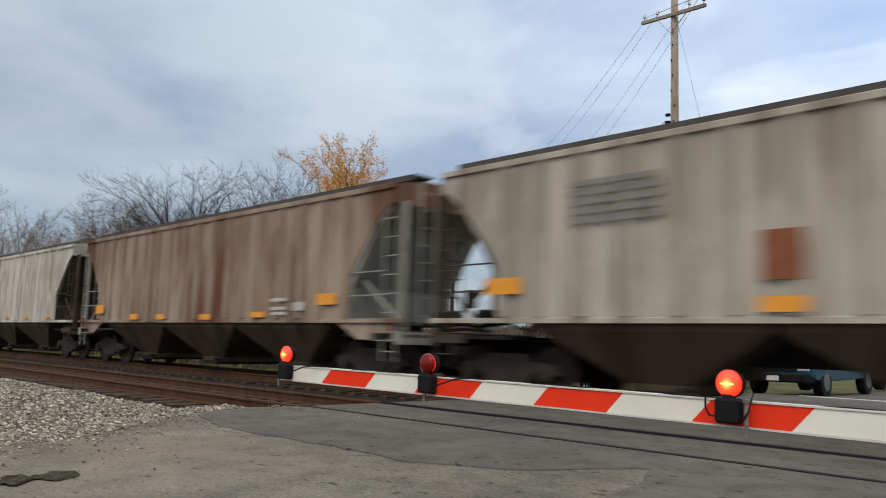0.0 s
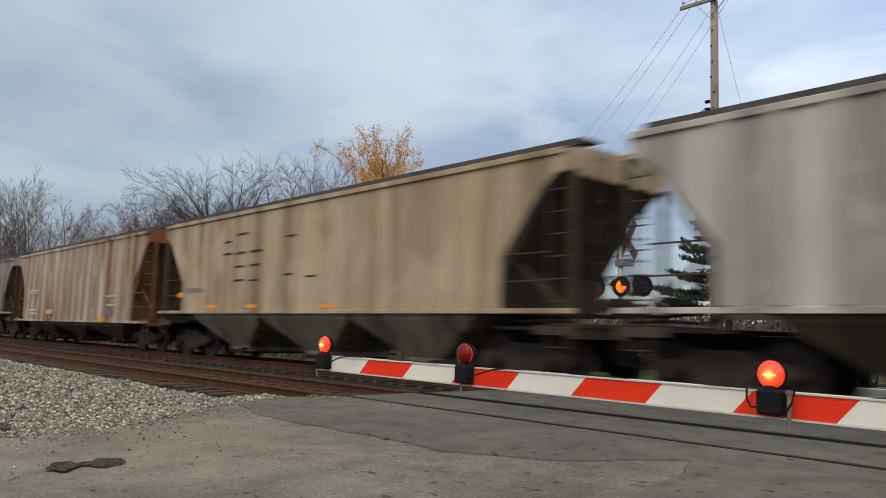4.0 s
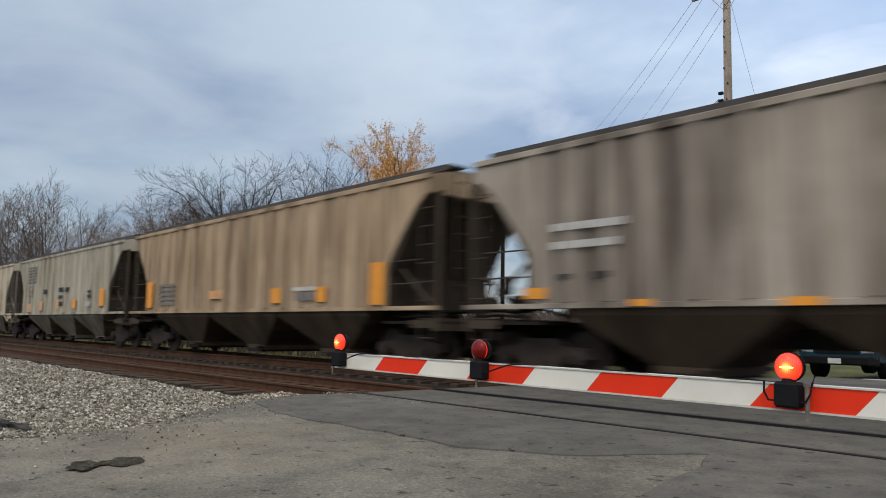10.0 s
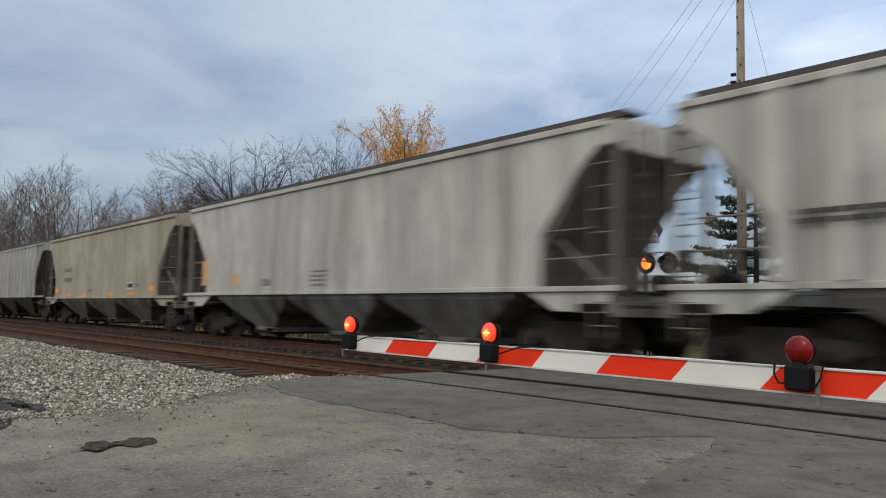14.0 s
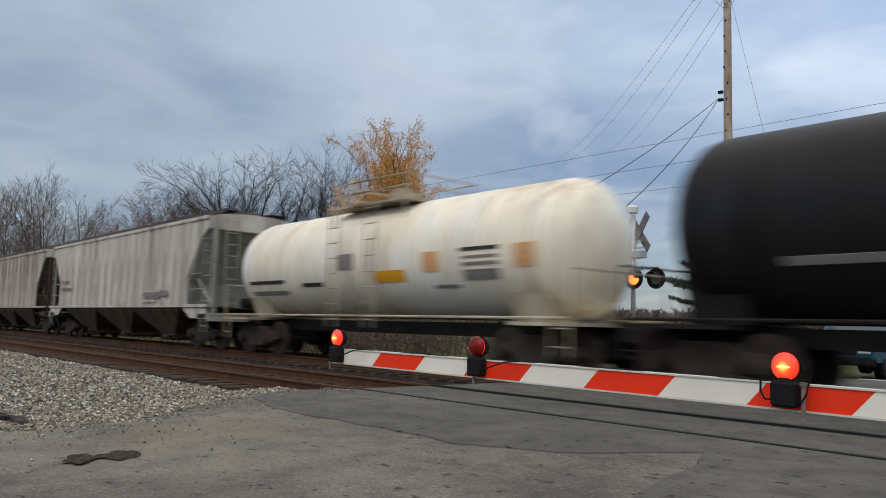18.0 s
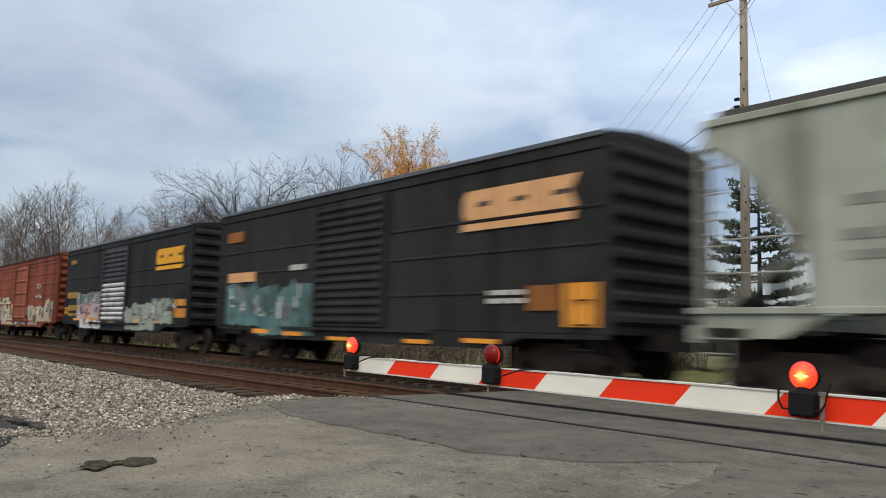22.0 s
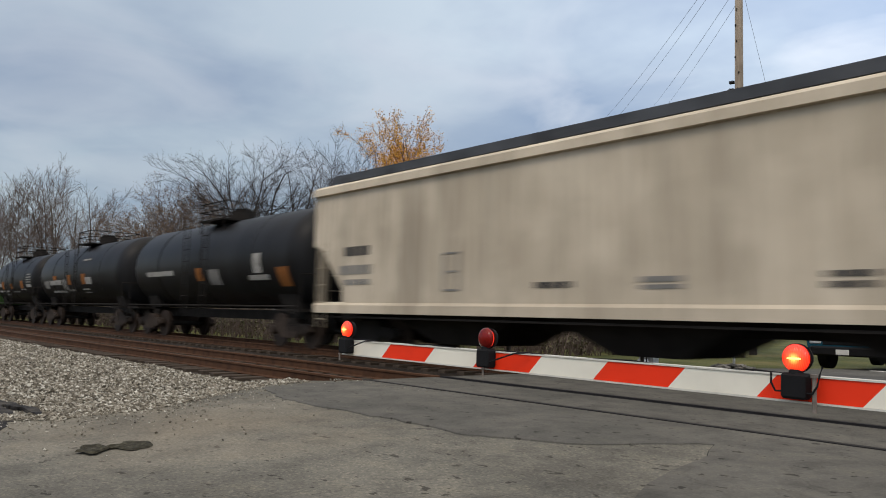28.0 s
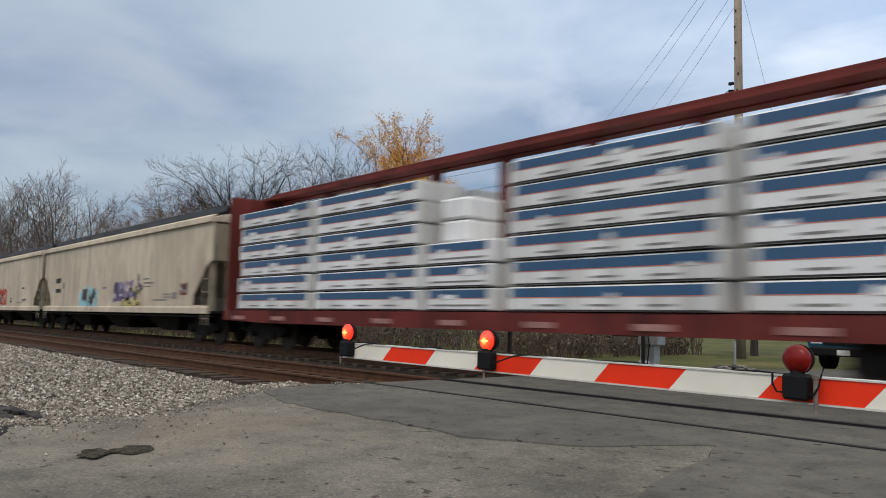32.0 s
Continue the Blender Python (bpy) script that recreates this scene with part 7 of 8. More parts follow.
    BLUE = weathered("blue_door_paint", (0.028, 0.058, 0.092), (0.018, 0.025, 0.035), 0.4, 0.2, 2.9)
    OXIDE = weathered("oxide_red_car_paint", (0.215, 0.052, 0.024), (0.135, 0.032, 0.017), 0.5, 0.2, 0.9)
    DOORRED = weathered("faded_red_door_paint", (0.27, 0.080, 0.040), (0.17, 0.048, 0.026), 0.4, 0.15, 3.3)
    REDRIM = plain("dark_red_roof_rim", (0.045, 0.016, 0.013), 0.7, 0.0, 0.4, 2.0)
    c = boxcar(405.50, 423.03, "dark blue boxcar with a blue louvred door and graffiti", NAVY, NAVY, BLUE, M["c24"], G["c24"], sprayed=(1.5, (SP_GREY, SP_WHITE, SP_TEALD)), doorx=-0.92, body=(-8.42, 7.1), rim=RIM)
    logo(c, 3.85, 6.45, 2.96, 3.74, YELLOW, -HALF_W - 0.03)
    boxcar(423.03, 440.10, "oxide-red boxcar with cream graffiti along the bottom", OXIDE, OXIDE, DOORRED, M["c25"], G["c25"], louvred=False, rim=REDRIM, doorx=-0.6, body=(-8.1, 7.12), seamz=(4.02, 3.5, 2.95, 2.4, 1.85, 1.32))
    c = boxcar(440.10, 457.58, "dark blue boxcar with a white-sprayed louvred door", NAVY, NAVY, LOUVRE, M["c26"], G["c26"], sprayed=(2.65, (SP_WHITE,)), doorx=-1.0, body=(-8.45, 6.72), rim=RIM)
    logo(c, 3.68, 6.25, 2.96, 3.74, YELLOW, -HALF_W - 0.03)
    c = boxcar(457.58, 474.36, "weathered black-blue boxcar with faded emblem", SLATE, SLATE, SLATE, M["c27"], G["c27"], doorx=-0.5, body=(-7.92, 7.25), rim=RIM, seamz=(3.2, 2.55, 1.75))
    logo(c, 3.66, 6.66, 2.99, 3.81, PEACH, -HALF_W - 0.03)
    hopper(474.36, 493.06, "pale green-grey smooth-sided covered hopper car", P(25, (0.30, 0.315, 0.255), (0.225, 0.225, 0.175), 0.3, 0.08), END_GREY, BAY_GREY, ribs=0, marks=M["c28"])
    GON = weathered("dark_brown_gondola_paint", (0.028, 0.020, 0.016), (0.058, 0.041, 0.030), 0.5, 0.35, 6.2)
    gondola(493.06, 513.28, "dark brown ribbed gondola car with graffiti", GON, (), G["c29"])
    gondola(513.28, 535.27, "long dark brown ribbed gondola car", GON, M["c30"], G["c30"])
    GREEN = weathered("green_flat_car_paint", (0.040, 0.090, 0.018), (0.014, 0.030, 0.009), 0.35, 0.2, 8.2)
    PALEGREEN = plain("pale_green_sill_paint", (0.22, 0.28, 0.15), 0.7, 0.0, 0.3, 3.0)
    bin_flat(535.27, 555.0, "green flat car loaded with green steel bins", GREEN, PALEGREEN, DARKIRON)
    tank(555.0, 566.3, "short black tank car with orange panels and stencils", SHELL_K, DARKIRON, 1.46, 2.52, M["c32"], 0.95, 0.9)
    tank(566.3, 580.7, "black tank car with orange panels and white stencils", SHELL_K, DARKIRON, 1.50, 2.56, M["c33"], 0.95, 1.0)
    tank(580.7, 594.88, "black tank car with white stencils", SHELL_K, DARKIRON, 1.50, 2.56, M["c34"], 0.95, 1.0)
    WHOP = [weathered("tan_white_hopper_paint_%d" % i, (0.50, 0.425, 0.325), (0.36, 0.30, 0.225), 0.25, 0.06, 2.3 * i) for i in range(4)]
    big_hopper(594.88, 614.76, "long pale tan covered hopper car with stencils", WHOP[0], M["w1"])
    big_hopper(614.76, 634.62, "long pale tan covered hopper car with grey graffiti", WHOP[1], M["w2"], G["w2"])
    big_hopper(634.62, 655.7, "long pale tan covered hopper car with red graffiti", WHOP[2], M["w3"], G["w3"])
    big_hopper(655.7, 676.8, "long pale tan covered hopper car with aqua graffiti", WHOP[3], M["w4"], G["w4"])
    REDFLAT = weathered("oxide_red_flat_car_paint", (0.135, 0.026, 0.021), (0.070, 0.018, 0.015), 0.5, 0.2, 3.9)
    lumber_car(676.8, 699.2, "red centre-beam flat car loaded with wrapped lumber", REDFLAT)


build_train()


def motions():
    """The train runs evenly towards -x."""
    for car, s in CARS:
        walk(car, [(t, pose(s - SPEED * t, TRAIN_TRACK, 0)) for t in (0.0, 8.0, 16.0, 24.0, 32.0)])
    # the added shells turn so the outer and the middle gate lamp flash in turn
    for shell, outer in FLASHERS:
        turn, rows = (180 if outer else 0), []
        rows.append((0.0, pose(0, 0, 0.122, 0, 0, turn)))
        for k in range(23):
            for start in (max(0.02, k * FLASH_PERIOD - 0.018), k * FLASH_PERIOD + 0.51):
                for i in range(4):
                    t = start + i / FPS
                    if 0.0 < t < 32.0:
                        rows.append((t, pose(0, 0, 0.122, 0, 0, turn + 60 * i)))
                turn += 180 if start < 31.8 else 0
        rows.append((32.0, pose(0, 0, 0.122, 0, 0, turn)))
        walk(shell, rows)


# ---- beyond the tracks ----
BARK = weathered("grey_brown_bark", (0.105, 0.088, 0.072), (0.045, 0.038, 0.032), 0.5, 0.2, 9.1, 0.95)
BARK_DARK = weathered("dark_bark", (0.050, 0.043, 0.038), (0.025, 0.021, 0.02), 0.5, 0.2, 9.7, 0.95)
TWIG = plain("brown_twigs", (0.118, 0.088, 0.074), 0.95, 0.0, 0.25, 0.6)
TWIG_DARK = plain("dark_twigs", (0.042, 0.035, 0.032), 0.95, 0.0, 0.25, 0.6)


def leaf_mat(name, a, b_, c_):
    m, nt, b = nodes_of(name, 0.7)
    geo = nt.nodes.new("ShaderNodeNewGeometry")
    nt.links.new(ramp(nt, geo.outputs["Random Per Island"], [(0.0, a), (0.5, b_), (1.0, c_)]), b.inputs["Base Color"])
    b.inputs["Transmission Weight"].default_value = 0.0
    return m


YLEAF = leaf_mat("yellow_autumn_leaves", (0.44, 0.19, 0.025), (0.68, 0.34, 0.040), (0.80, 0.46, 0.08))
RLEAF = leaf_mat("dry_brown_leaves", (0.14, 0.085, 0.045), (0.23, 0.14, 0.075), (0.32, 0.21, 0.12))
NEEDLE = leaf_mat("pine_needles", (0.018, 0.034, 0.020), (0.035, 0.058, 0.030), (0.060, 0.085, 0.042))
WEED = leaf_mat("dead_weeds", (0.060, 0.050, 0.032), (0.12, 0.10, 0.06), (0.085, 0.085, 0.042))


def tubes(segments, sides=4):
    """Many tapered twigs as one mesh: rows of (a, b, ra, rb)."""
    seg = np.array([(*a, *b, ra, rb) for a, b, ra, rb in segments])
    a, b, ra, rb = seg[:, :3], seg[:, 3:6], seg[:, 6], seg[:, 7]
    d = b - a
    d /= np.linalg.norm(d, axis=1)[:, None] + 1e-9
    ref = np.where(np.abs(d[:, 2:3]) < 0.9, [[0, 0, 1.0]], [[1.0, 0, 0]])
    u = np.cross(d, ref)
    u /= np.linalg.norm(u, axis=1)[:, None] + 1e-9
    w = np.cross(d, u)
    ring = []
    for base, r in ((a, ra), (b, rb)):
        for i in range(sides):
            t = 2 * math.pi * i / sides
            ring.append(base + r[:, None] * (math.cos(t) * u + math.sin(t) * w))
    v = np.stack(ring, 1).reshape(-1, 3)
    n = len(seg)
    base = np.arange(n)[:, None] * 2 * sides
    quads = np.concatenate([base + np.array([[i, (i + 1) % sides, sides + (i + 1) % sides, sides + i]]) for i in range(sides)], 0)
    me = bpy.data.meshes.new("twigs")
    me.from_pydata(v.tolist(), [], quads.tolist())
    return me


def blades(points, size, rng, long=1.0):
    """Small folded leaves at the points."""
    n = len(points)
    p = np.asarray(points)
    t = rng.normal(size=(n, 3))
    t /= np.linalg.norm(t, axis=1)[:, None]
    o = np.cross(t, rng.normal(size=(n, 3)))
    o /= np.linalg.norm(o, axis=1)[:, None]
    s = size * rng.uniform(0.6, 1.3, n)[:, None]
    nrm = np.cross(t, o) * s * 0.25
    v = np.stack([p - t * s * long, p + o * s * 0.5 + nrm, p + t * s * long, p - o * s * 0.5 + nrm], 1).reshape(-1, 3)
    base = np.arange(n)[:, None] * 4
    f = np.concatenate([base + np.array([[0, 1, 2]]), base + np.array([[0, 2, 3]])], 0)
    me = bpy.data.meshes.new("leaves")
    me.from_pydata(v.tolist(), [], f.tolist())
    return me


def limb(out, rng, p, d, length, r, level, style):
    """One limb with all that branches from it: rows of (a, b, ra, rb, level)."""
    wob, up, angles, ratio, density, most, clear = style
    n = max(2, min(12, int(length / (0.6 if level < 2 else 0.42)) + 1))
    s = length / n
    nodes = []
    wob = wob if level < 2 else wob * 0.6
    for i in range(n):
        dx, dy, dz = d[0] + rng.gauss(0, wob), d[1] + rng.gauss(0, wob), d[2] + rng.gauss(0, wob * 0.8) + up * s
        k = 1 / math.sqrt(dx * dx + dy * dy + dz * dz)
        d = (dx * k, dy * k, dz * k)
        q = (p[0] + d[0] * s, p[1] + d[1] * s, p[2] + d[2] * s)
        rb = r * (1 - 0.78 * (i + 1) / n)
        out.append((p, q, r * (1 - 0.78 * i / n), rb, level))
        nodes.append((q, d, rb))
        p = q
    if level >= most:
        return
    m = max(2, int(length * density[level]))
    for j in range(m):
        bare = clear if level == 0 else 0.16
        f = bare + (1 - bare) * (j + rng.random()) / m
        q, dd, rr = nodes[min(n - 1, int(f * n))]
        w = (rng.gauss(0, 1), rng.gauss(0, 1), rng.gauss(0, 0.8))
        dot = w[0] * dd[0] + w[1] * dd[1] + w[2] * dd[2]
        w = (w[0] - dot * dd[0], w[1] - dot * dd[1], w[2] - dot * dd[2])
        k = 1 / max(1e-6, math.sqrt(w[0] ** 2 + w[1] ** 2 + w[2] ** 2))
        a = math.radians(rng.uniform(*angles))
        ca, sa = math.cos(a), math.sin(a) * k
        c = (dd[0] * ca + w[0] * sa, dd[1] * ca + w[1] * sa, dd[2] * ca + w[2] * sa)
        size = length * ratio[level] * (1.12 - 0.55 * f) * rng.uniform(0.65, 1.25)
        if size > 0.16:
            limb(out, rng, q, c, size, max(rr, r * 0.25) * 0.62, level + 1, style)


def grow(seed, fork, top, radius, leaders, girth, style):
    """A trunk that parts at the fork into leaders which spread towards the crown's edge."""
    rng = random.Random(seed)
    out = []
    p = (0.0, 0.0, -0.3)
    n = max(1, int(fork / 0.7))
    for i in range(n):
        q = (p[0] + rng.gauss(0, 0.03), p[1] + rng.gauss(0, 0.03), -0.3 + (fork + 0.3) * (i + 1) / n)
        out.append((p, q, girth * (1.1 - 0.2 * i / n), girth * (1.1 - 0.2 * (i + 1) / n), 0))
        p = q
    for i in range(leaders):
        a = 2 * math.pi * (i + rng.uniform(-0.2, 0.2)) / leaders
        away = radius * (0.10 if i == 0 else rng.uniform(0.35, 0.85))
        high = (top - fork) * rng.uniform(0.90, 1.0) * math.sqrt(1 - (0.60 * away / radius) ** 2)
        d = (math.cos(a) * away, math.sin(a) * away, high)
        size = math.sqrt(away * away + high * high)
        limb(out, rng, (p[0], p[1], p[2] - 0.35 * i / leaders), tuple(v / size for v in d), size * 0.98, girth * (0.72 if i == 0 else 0.56), 0, style)
    return out


#        wobble, lift, angles, length of the next order, limbs to the metre, orders, clear share of the leaders
SPREADING = (0.070, 0.004, (24, 52), (0.40, 0.46, 0.58), (1.25, 2.5, 5.2), 3, 0.32)
UPRIGHT = (0.055, 0.040, (20, 46), (0.29, 0.48, 0.58), (1.7, 2.4, 4.4), 3, 0.20)
TWIGGY = (0.080, 0.012, (26, 58), (0.38, 0.50, 0.58), (1.6, 2.7, 4.8), 3, 0.16)


def tree(at, fork, top, radius, seed, label, leaders=4, girth=0.16, style=UPRIGHT, bark=None, twig=None, thin=0.012, leaves=0, leafmat=None, leafsize=0.06, turn=0, like=None):
    t = thing("tree", label, "tree", at, "trees beyond the tracks")
    t.matrix_basis = pose(*at, 0, 0, turn)
    key = like or ("tree", seed)
    if key not in KEPT:
        seg = grow(seed, fork, top, radius, leaders, girth, style)
        low = [(a, b, ra, rb) for a, b, ra, rb, o in seg if o < 1 or rb > 0.05]
        high = [(a, b, max(ra, thin * (1.0 if o < 3 else 0.52)), max(rb, thin * (0.75 if o < 3 else 0.36))) for a, b, ra, rb, o in seg if not (o < 1 or rb > 0.05)]
        fol = None
        if leaves:
            rng = np.random.default_rng(seed)
            fine = [(a, b) for a, b, ra, rb, o in seg if o >= 2]
            pts = []
            for i in rng.integers(0, len(fine), leaves):
                a, b = np.array(fine[i][0]), np.array(fine[i][1])
                f = (b[2] - fork) / (top - fork)
                if rng.random() < 1.15 - 0.55 * max(0, f) ** 2:
                    pts.append(a + (b - a) * rng.random() + rng.normal(0, 0.13, 3))
            fol = blades(pts, leafsize, rng)
        KEPT[key] = (tubes(low, 6), tubes(high, 3), fol)
    low, high, fol = KEPT[key]
    hang("trunk", low, bark or BARK, t)
    tagged(hang("crown", high, twig or TWIG, t, "bare branching twigs"), kind="stuff")
    if fol:
        tagged(hang("foliage", fol, leafmat, t), kind="stuff")
    return t


def bush(at, top, kind, turn):
    """Tall brown undergrowth between the trees; two grown shapes, turned about."""
    b = thing("bush", "brown twiggy bush with dry leaves between trees", "bush", at, "bushes beyond the tracks")
    b.matrix_basis = pose(*at, 0, 0, turn)

    def shape():
        rng = np.random.default_rng(70 + kind)
        seg = grow(70 + kind, 0.3, top, 4.2, 6, 0.06, TWIGGY)
        fine = [s for s in seg if s[4] >= 2]
        pts = [np.array(fine[i][1]) + rng.normal(0, 0.12, 3) for i in rng.integers(0, len(fine), 2000)]
        return tubes([(p, q, max(u, 0.013 if o < 3 else 0.008), max(v, 0.011 if o < 3 else 0.006)) for p, q, u, v, o in seg], 3), blades(pts, 0.07, rng)
    twigs, leaves = shared(("bush", kind), shape)
    tagged(hang("twigs", twigs, TWIG, b), kind="stuff")
    tagged(hang("foliage", leaves, RLEAF, b, "dry brown leaves"), kind="stuff")


def pine(at, height, seed):
    """An open white pine: whorls of level limbs that turn up at their tips, with flat sprays of needles."""
    rng = random.Random(seed)
    nrng = np.random.default_rng(seed)
    t = thing("pine_tree", "sparse dark green pine with open layered limbs", "tree", at)
    trunk, n = [], 10
    for i in range(n):
        a, b = i / n, (i + 1) / n
        trunk.append(((0.10 * a, 0.05 * math.sin(5 * a), -0.3 + (height + 0.2) * a), (0.10 * b, 0.05 * math.sin(5 * b), -0.3 + (height + 0.2) * b), 0.17 * (1 - 0.88 * a), 0.17 * (1 - 0.88 * b)))
    hang("trunk", tubes(trunk, 8), BARK_DARK, t)
    limbs, pts = [], []

    def bough(z, bearing, reach, rise):
        ca, sa = math.cos(bearing), math.sin(bearing)
        m = max(4, int(reach / 0.24))
        p = Vector((0.1 * z / height, 0, z))
        for i in range(m):
            f = (i + 1) / m
            q = Vector((ca * reach * f + rng.gauss(0, 0.02), sa * reach * f + rng.gauss(0, 0.02), z + rise * (0.25 * f + 0.75 * f ** 2.6) - 0.10 * math.sin(math.pi * f)))
            limbs.append((p, q, 0.036 * (1 - 0.8 * i / m), 0.036 * (1 - 0.8 * f)))
            if f > 0.28:
                for side in (-1, 1):
                    size = (0.22 + 0.34 * math.sin(math.pi * min(1, f * 0.95))) * rng.uniform(0.6, 1.2)
                    e = q + Vector((ca * 0.55 - side * sa * 0.8, sa * 0.55 + side * ca * 0.8, 0.22)) * size
                    limbs.append((q, e, 0.010, 0.006))
                    for _ in range(int(26 * size / 0.4)):
                        pts.append(tuple(q.lerp(e, rng.uniform(0.2, 1.1)) + Vector((rng.gauss(0, 0.05), rng.gauss(0, 0.05), rng.gauss(0.03, 0.04)))))
                for _ in range(8):
                    pts.append(tuple(q + Vector((rng.gauss(0, 0.06), rng.gauss(0, 0.06), rng.gauss(0.05, 0.05)))))
            p = q
    right = math.atan2(0.456, 0.89)
    z = 2.3
    while z < height - 0.5:
        reach = 2.5 * (1 - 0.78 * max(0, z - 2.6) / (height - 2.6)) + 0.25
        turn = rng.uniform(0, 6.28)
        for k in range(4):
            bough(z + rng.uniform(-0.12, 0.12), turn + 1.571 * k + rng.uniform(-0.3, 0.3), reach * rng.uniform(0.5, 1.05), rng.uniform(0.1, 0.5))
        z += rng.uniform(0.48, 0.72)
    # the long limbs that break the outline
    for zz, side, reach, rise in ((3.1, 0, 3.3, 0.85), (2.75, 0.35, 2.6, 0.3), (3.2, math.pi, 2.8, 0.15), (2.9, math.pi + 0.3, 2.9, 0.35), (4.6, 0.1, 2.2, 1.35), (4.9, math.pi, 1.7, 0.5), (6.2, 0, 1.2, 1.15), (6.7, math.pi + 0.2, 0.9, 1.1), (7.0, 0.5, 0.6, 0.8), (3.9, math.pi - 0.2, 2.3, 0.2), (4.2, 0.2, 1.8, 0.3)):
        bough(zz, right + side, reach, rise)
    tagged(hang("limbs", tubes(limbs, 4), BARK_DARK, t), kind="stuff")
    tagged(hang("needles", blades(pts, 0.060, nrng, 1.5), NEEDLE, t, "dark green needle tufts"), kind="stuff")


def build_trees():
    G = -0.3
    bare = "leafless wide-branching dark tree"
    brown = "leafless brown tree with a few dry leaves"
    grey = "tall leafless grey tree"
    gold = "tree with thinning golden-yellow autumn leaves"
    tree((-35.7, 28, G), 1.6, 13.0, 2.1, 3, gold, 8, 0.13, UPRIGHT, BARK, TWIG, 0.011, 44000, YLEAF, 0.052)
    tree((-39.0, 28.5, G), 1.2, 10.0, 2.3, 15, "smaller " + gold, 6, 0.08, UPRIGHT, BARK, TWIG, 0.011, 20000, YLEAF, 0.052)
    tree((-57.6, 30, G), 2.2, 14.0, 9.0, 8, bare, 10, 0.25, SPREADING, BARK_DARK, TWIG_DARK, 0.0105)
    tree((-50.0, 31, G), 1.6, 13.2, 8.6, 12, bare, 10, 0.21, SPREADING, BARK_DARK, TWIG_DARK, 0.0105)
    for i, (x, y, hgt) in enumerate(((-60.8, 27, 10.4), (-64.8, 26, 11.4), (-69.0, 27, 11.2), (-73.5, 26, 11.4), (-78.5, 26, 10.8))):
        tree((x, y, G), 1.0, hgt, 4.6, 21 + i, brown, 8, 0.11, TWIGGY, BARK, TWIG, 0.012, 5200, RLEAF, 0.065, 70 * i)
    for i, (x, y, hgt) in enumerate(((-83.5, 24, 13.6), (-90.0, 24, 13.4), (-97.0, 24, 16.6), (-105.0, 25, 17.2), (-113.0, 24, 18.0), (-126.0, 24, 18.0), (-142.0, 25, 19.0), (-166.0, 25, 21.0))):
        tree((x, y, G), 2.4, hgt, 5.5 + 0.2 * i, 41 + i, grey, 4, 0.15, UPRIGHT, BARK, TWIG, 0.0135 + 0.0010 * i)
    for i, (x, y, w) in enumerate(((-45.5, 33, 0), (-55.0, 34, 1), (-62.5, 30, 0), (-67.0, 31, 1), (-72.0, 30, 0), (-77.0, 29, 1), (-86.0, 29, 0), (-94.0, 30, 1), (-103.0, 30, 0), (-112.0, 30, 1))):
        bush((x, y, G), 5.6 + w * 1.2, w, 47 * i)
    pine((-15.45, 30, -0.3), 8.1, 4)
    # thicket of saplings behind the trees
    rng = np.random.default_rng(51)
    segs = []
    for i in range(650):
        x = -44 - 150 * rng.random() ** 1.2
        y = 33 + rng.random() * 12
        hgt = rng.uniform(3.0, 6.5) * (1.0 + (-x - 44) / 260)
        p = Vector((x, y, -0.32))
        q = p + Vector((rng.normal(0, 0.5), rng.normal(0, 0.5), hgt))
        segs.append((p, q, 0.035, 0.012))
        for _ in range(7):
            a = p.lerp(q, rng.uniform(0.25, 0.98))
            b = a + Vector((rng.normal(0, 0.5), rng.normal(0, 0.5), rng.uniform(0.4, 1.5)))
            segs.append((a, b, 0.017, 0.009))
            c = a.lerp(b, 0.5)
            segs.append((c, c + Vector((rng.normal(0, 0.35), rng.normal(0, 0.35), rng.uniform(0.2, 0.7))), 0.011, 0.007))
    thicket = thing("thicket", "dense brown leafless saplings behind the trees", "thicket", kind="stuff")
    hang("saplings", tubes(segs, 3), TWIG, thicket)
    # brush along the right of way
    rng = np.random.default_rng(50)
    segs, pts = [], []
    for i in range(4200):
        x = -17 - 150 * rng.random() ** 1.4
        y = (19.5 if x > -26 else 15.6) + rng.random() * 9 + (-x) * 0.02
        hgt = rng.uniform(0.5, 1.7) * (1.0 + (-x) / 70)
        p = Vector((x, y, -0.32))
        for k in range(3):
            q = p + Vector((rng.normal(0, 0.25), rng.normal(0, 0.25), hgt * rng.uniform(0.6, 1.0)))
            segs.append((p, q, 0.012 + 0.0001 * -x, 0.008))
            for _ in range(3):
                pts.append(tuple(p.lerp(q, rng.uniform(0.3, 1.0)) + Vector(rng.normal(0, 0.10, 3))))
    brush = thing("brush", "tangled dead weeds and brush beyond the railway", "brush", kind="stuff")
    hang("stems", tubes(segs, 3), TWIG, brush)
    hang("weed_leaves", blades(pts, 0.09, rng), WEED, brush)
    # low brown woods at the edge of the far fields
    rng = np.random.default_rng(60)
    segs = []
    for i in range(5200):
        x = -420 + 900 * rng.random()
        y = 255 + rng.random() * 40 + 0.12 * abs(x)
        hgt = rng.uniform(6, 11) * (1 + 0.35 * noise.noise((x * 0.02, 0, 3)))
        p = Vector((x, y, -0.4))
        q = p + Vector((rng.normal(0, 0.8), 0, hgt))
        segs.append((p, q, 0.55, 0.25))
        for _ in range(4):
            a = p.lerp(q, rng.uniform(0.3, 0.9))
            segs.append((a, a + Vector((rng.normal(0, 1.9), rng.normal(0, 0.5), rng.uniform(0.8, 2.8))), 0.38, 0.20))
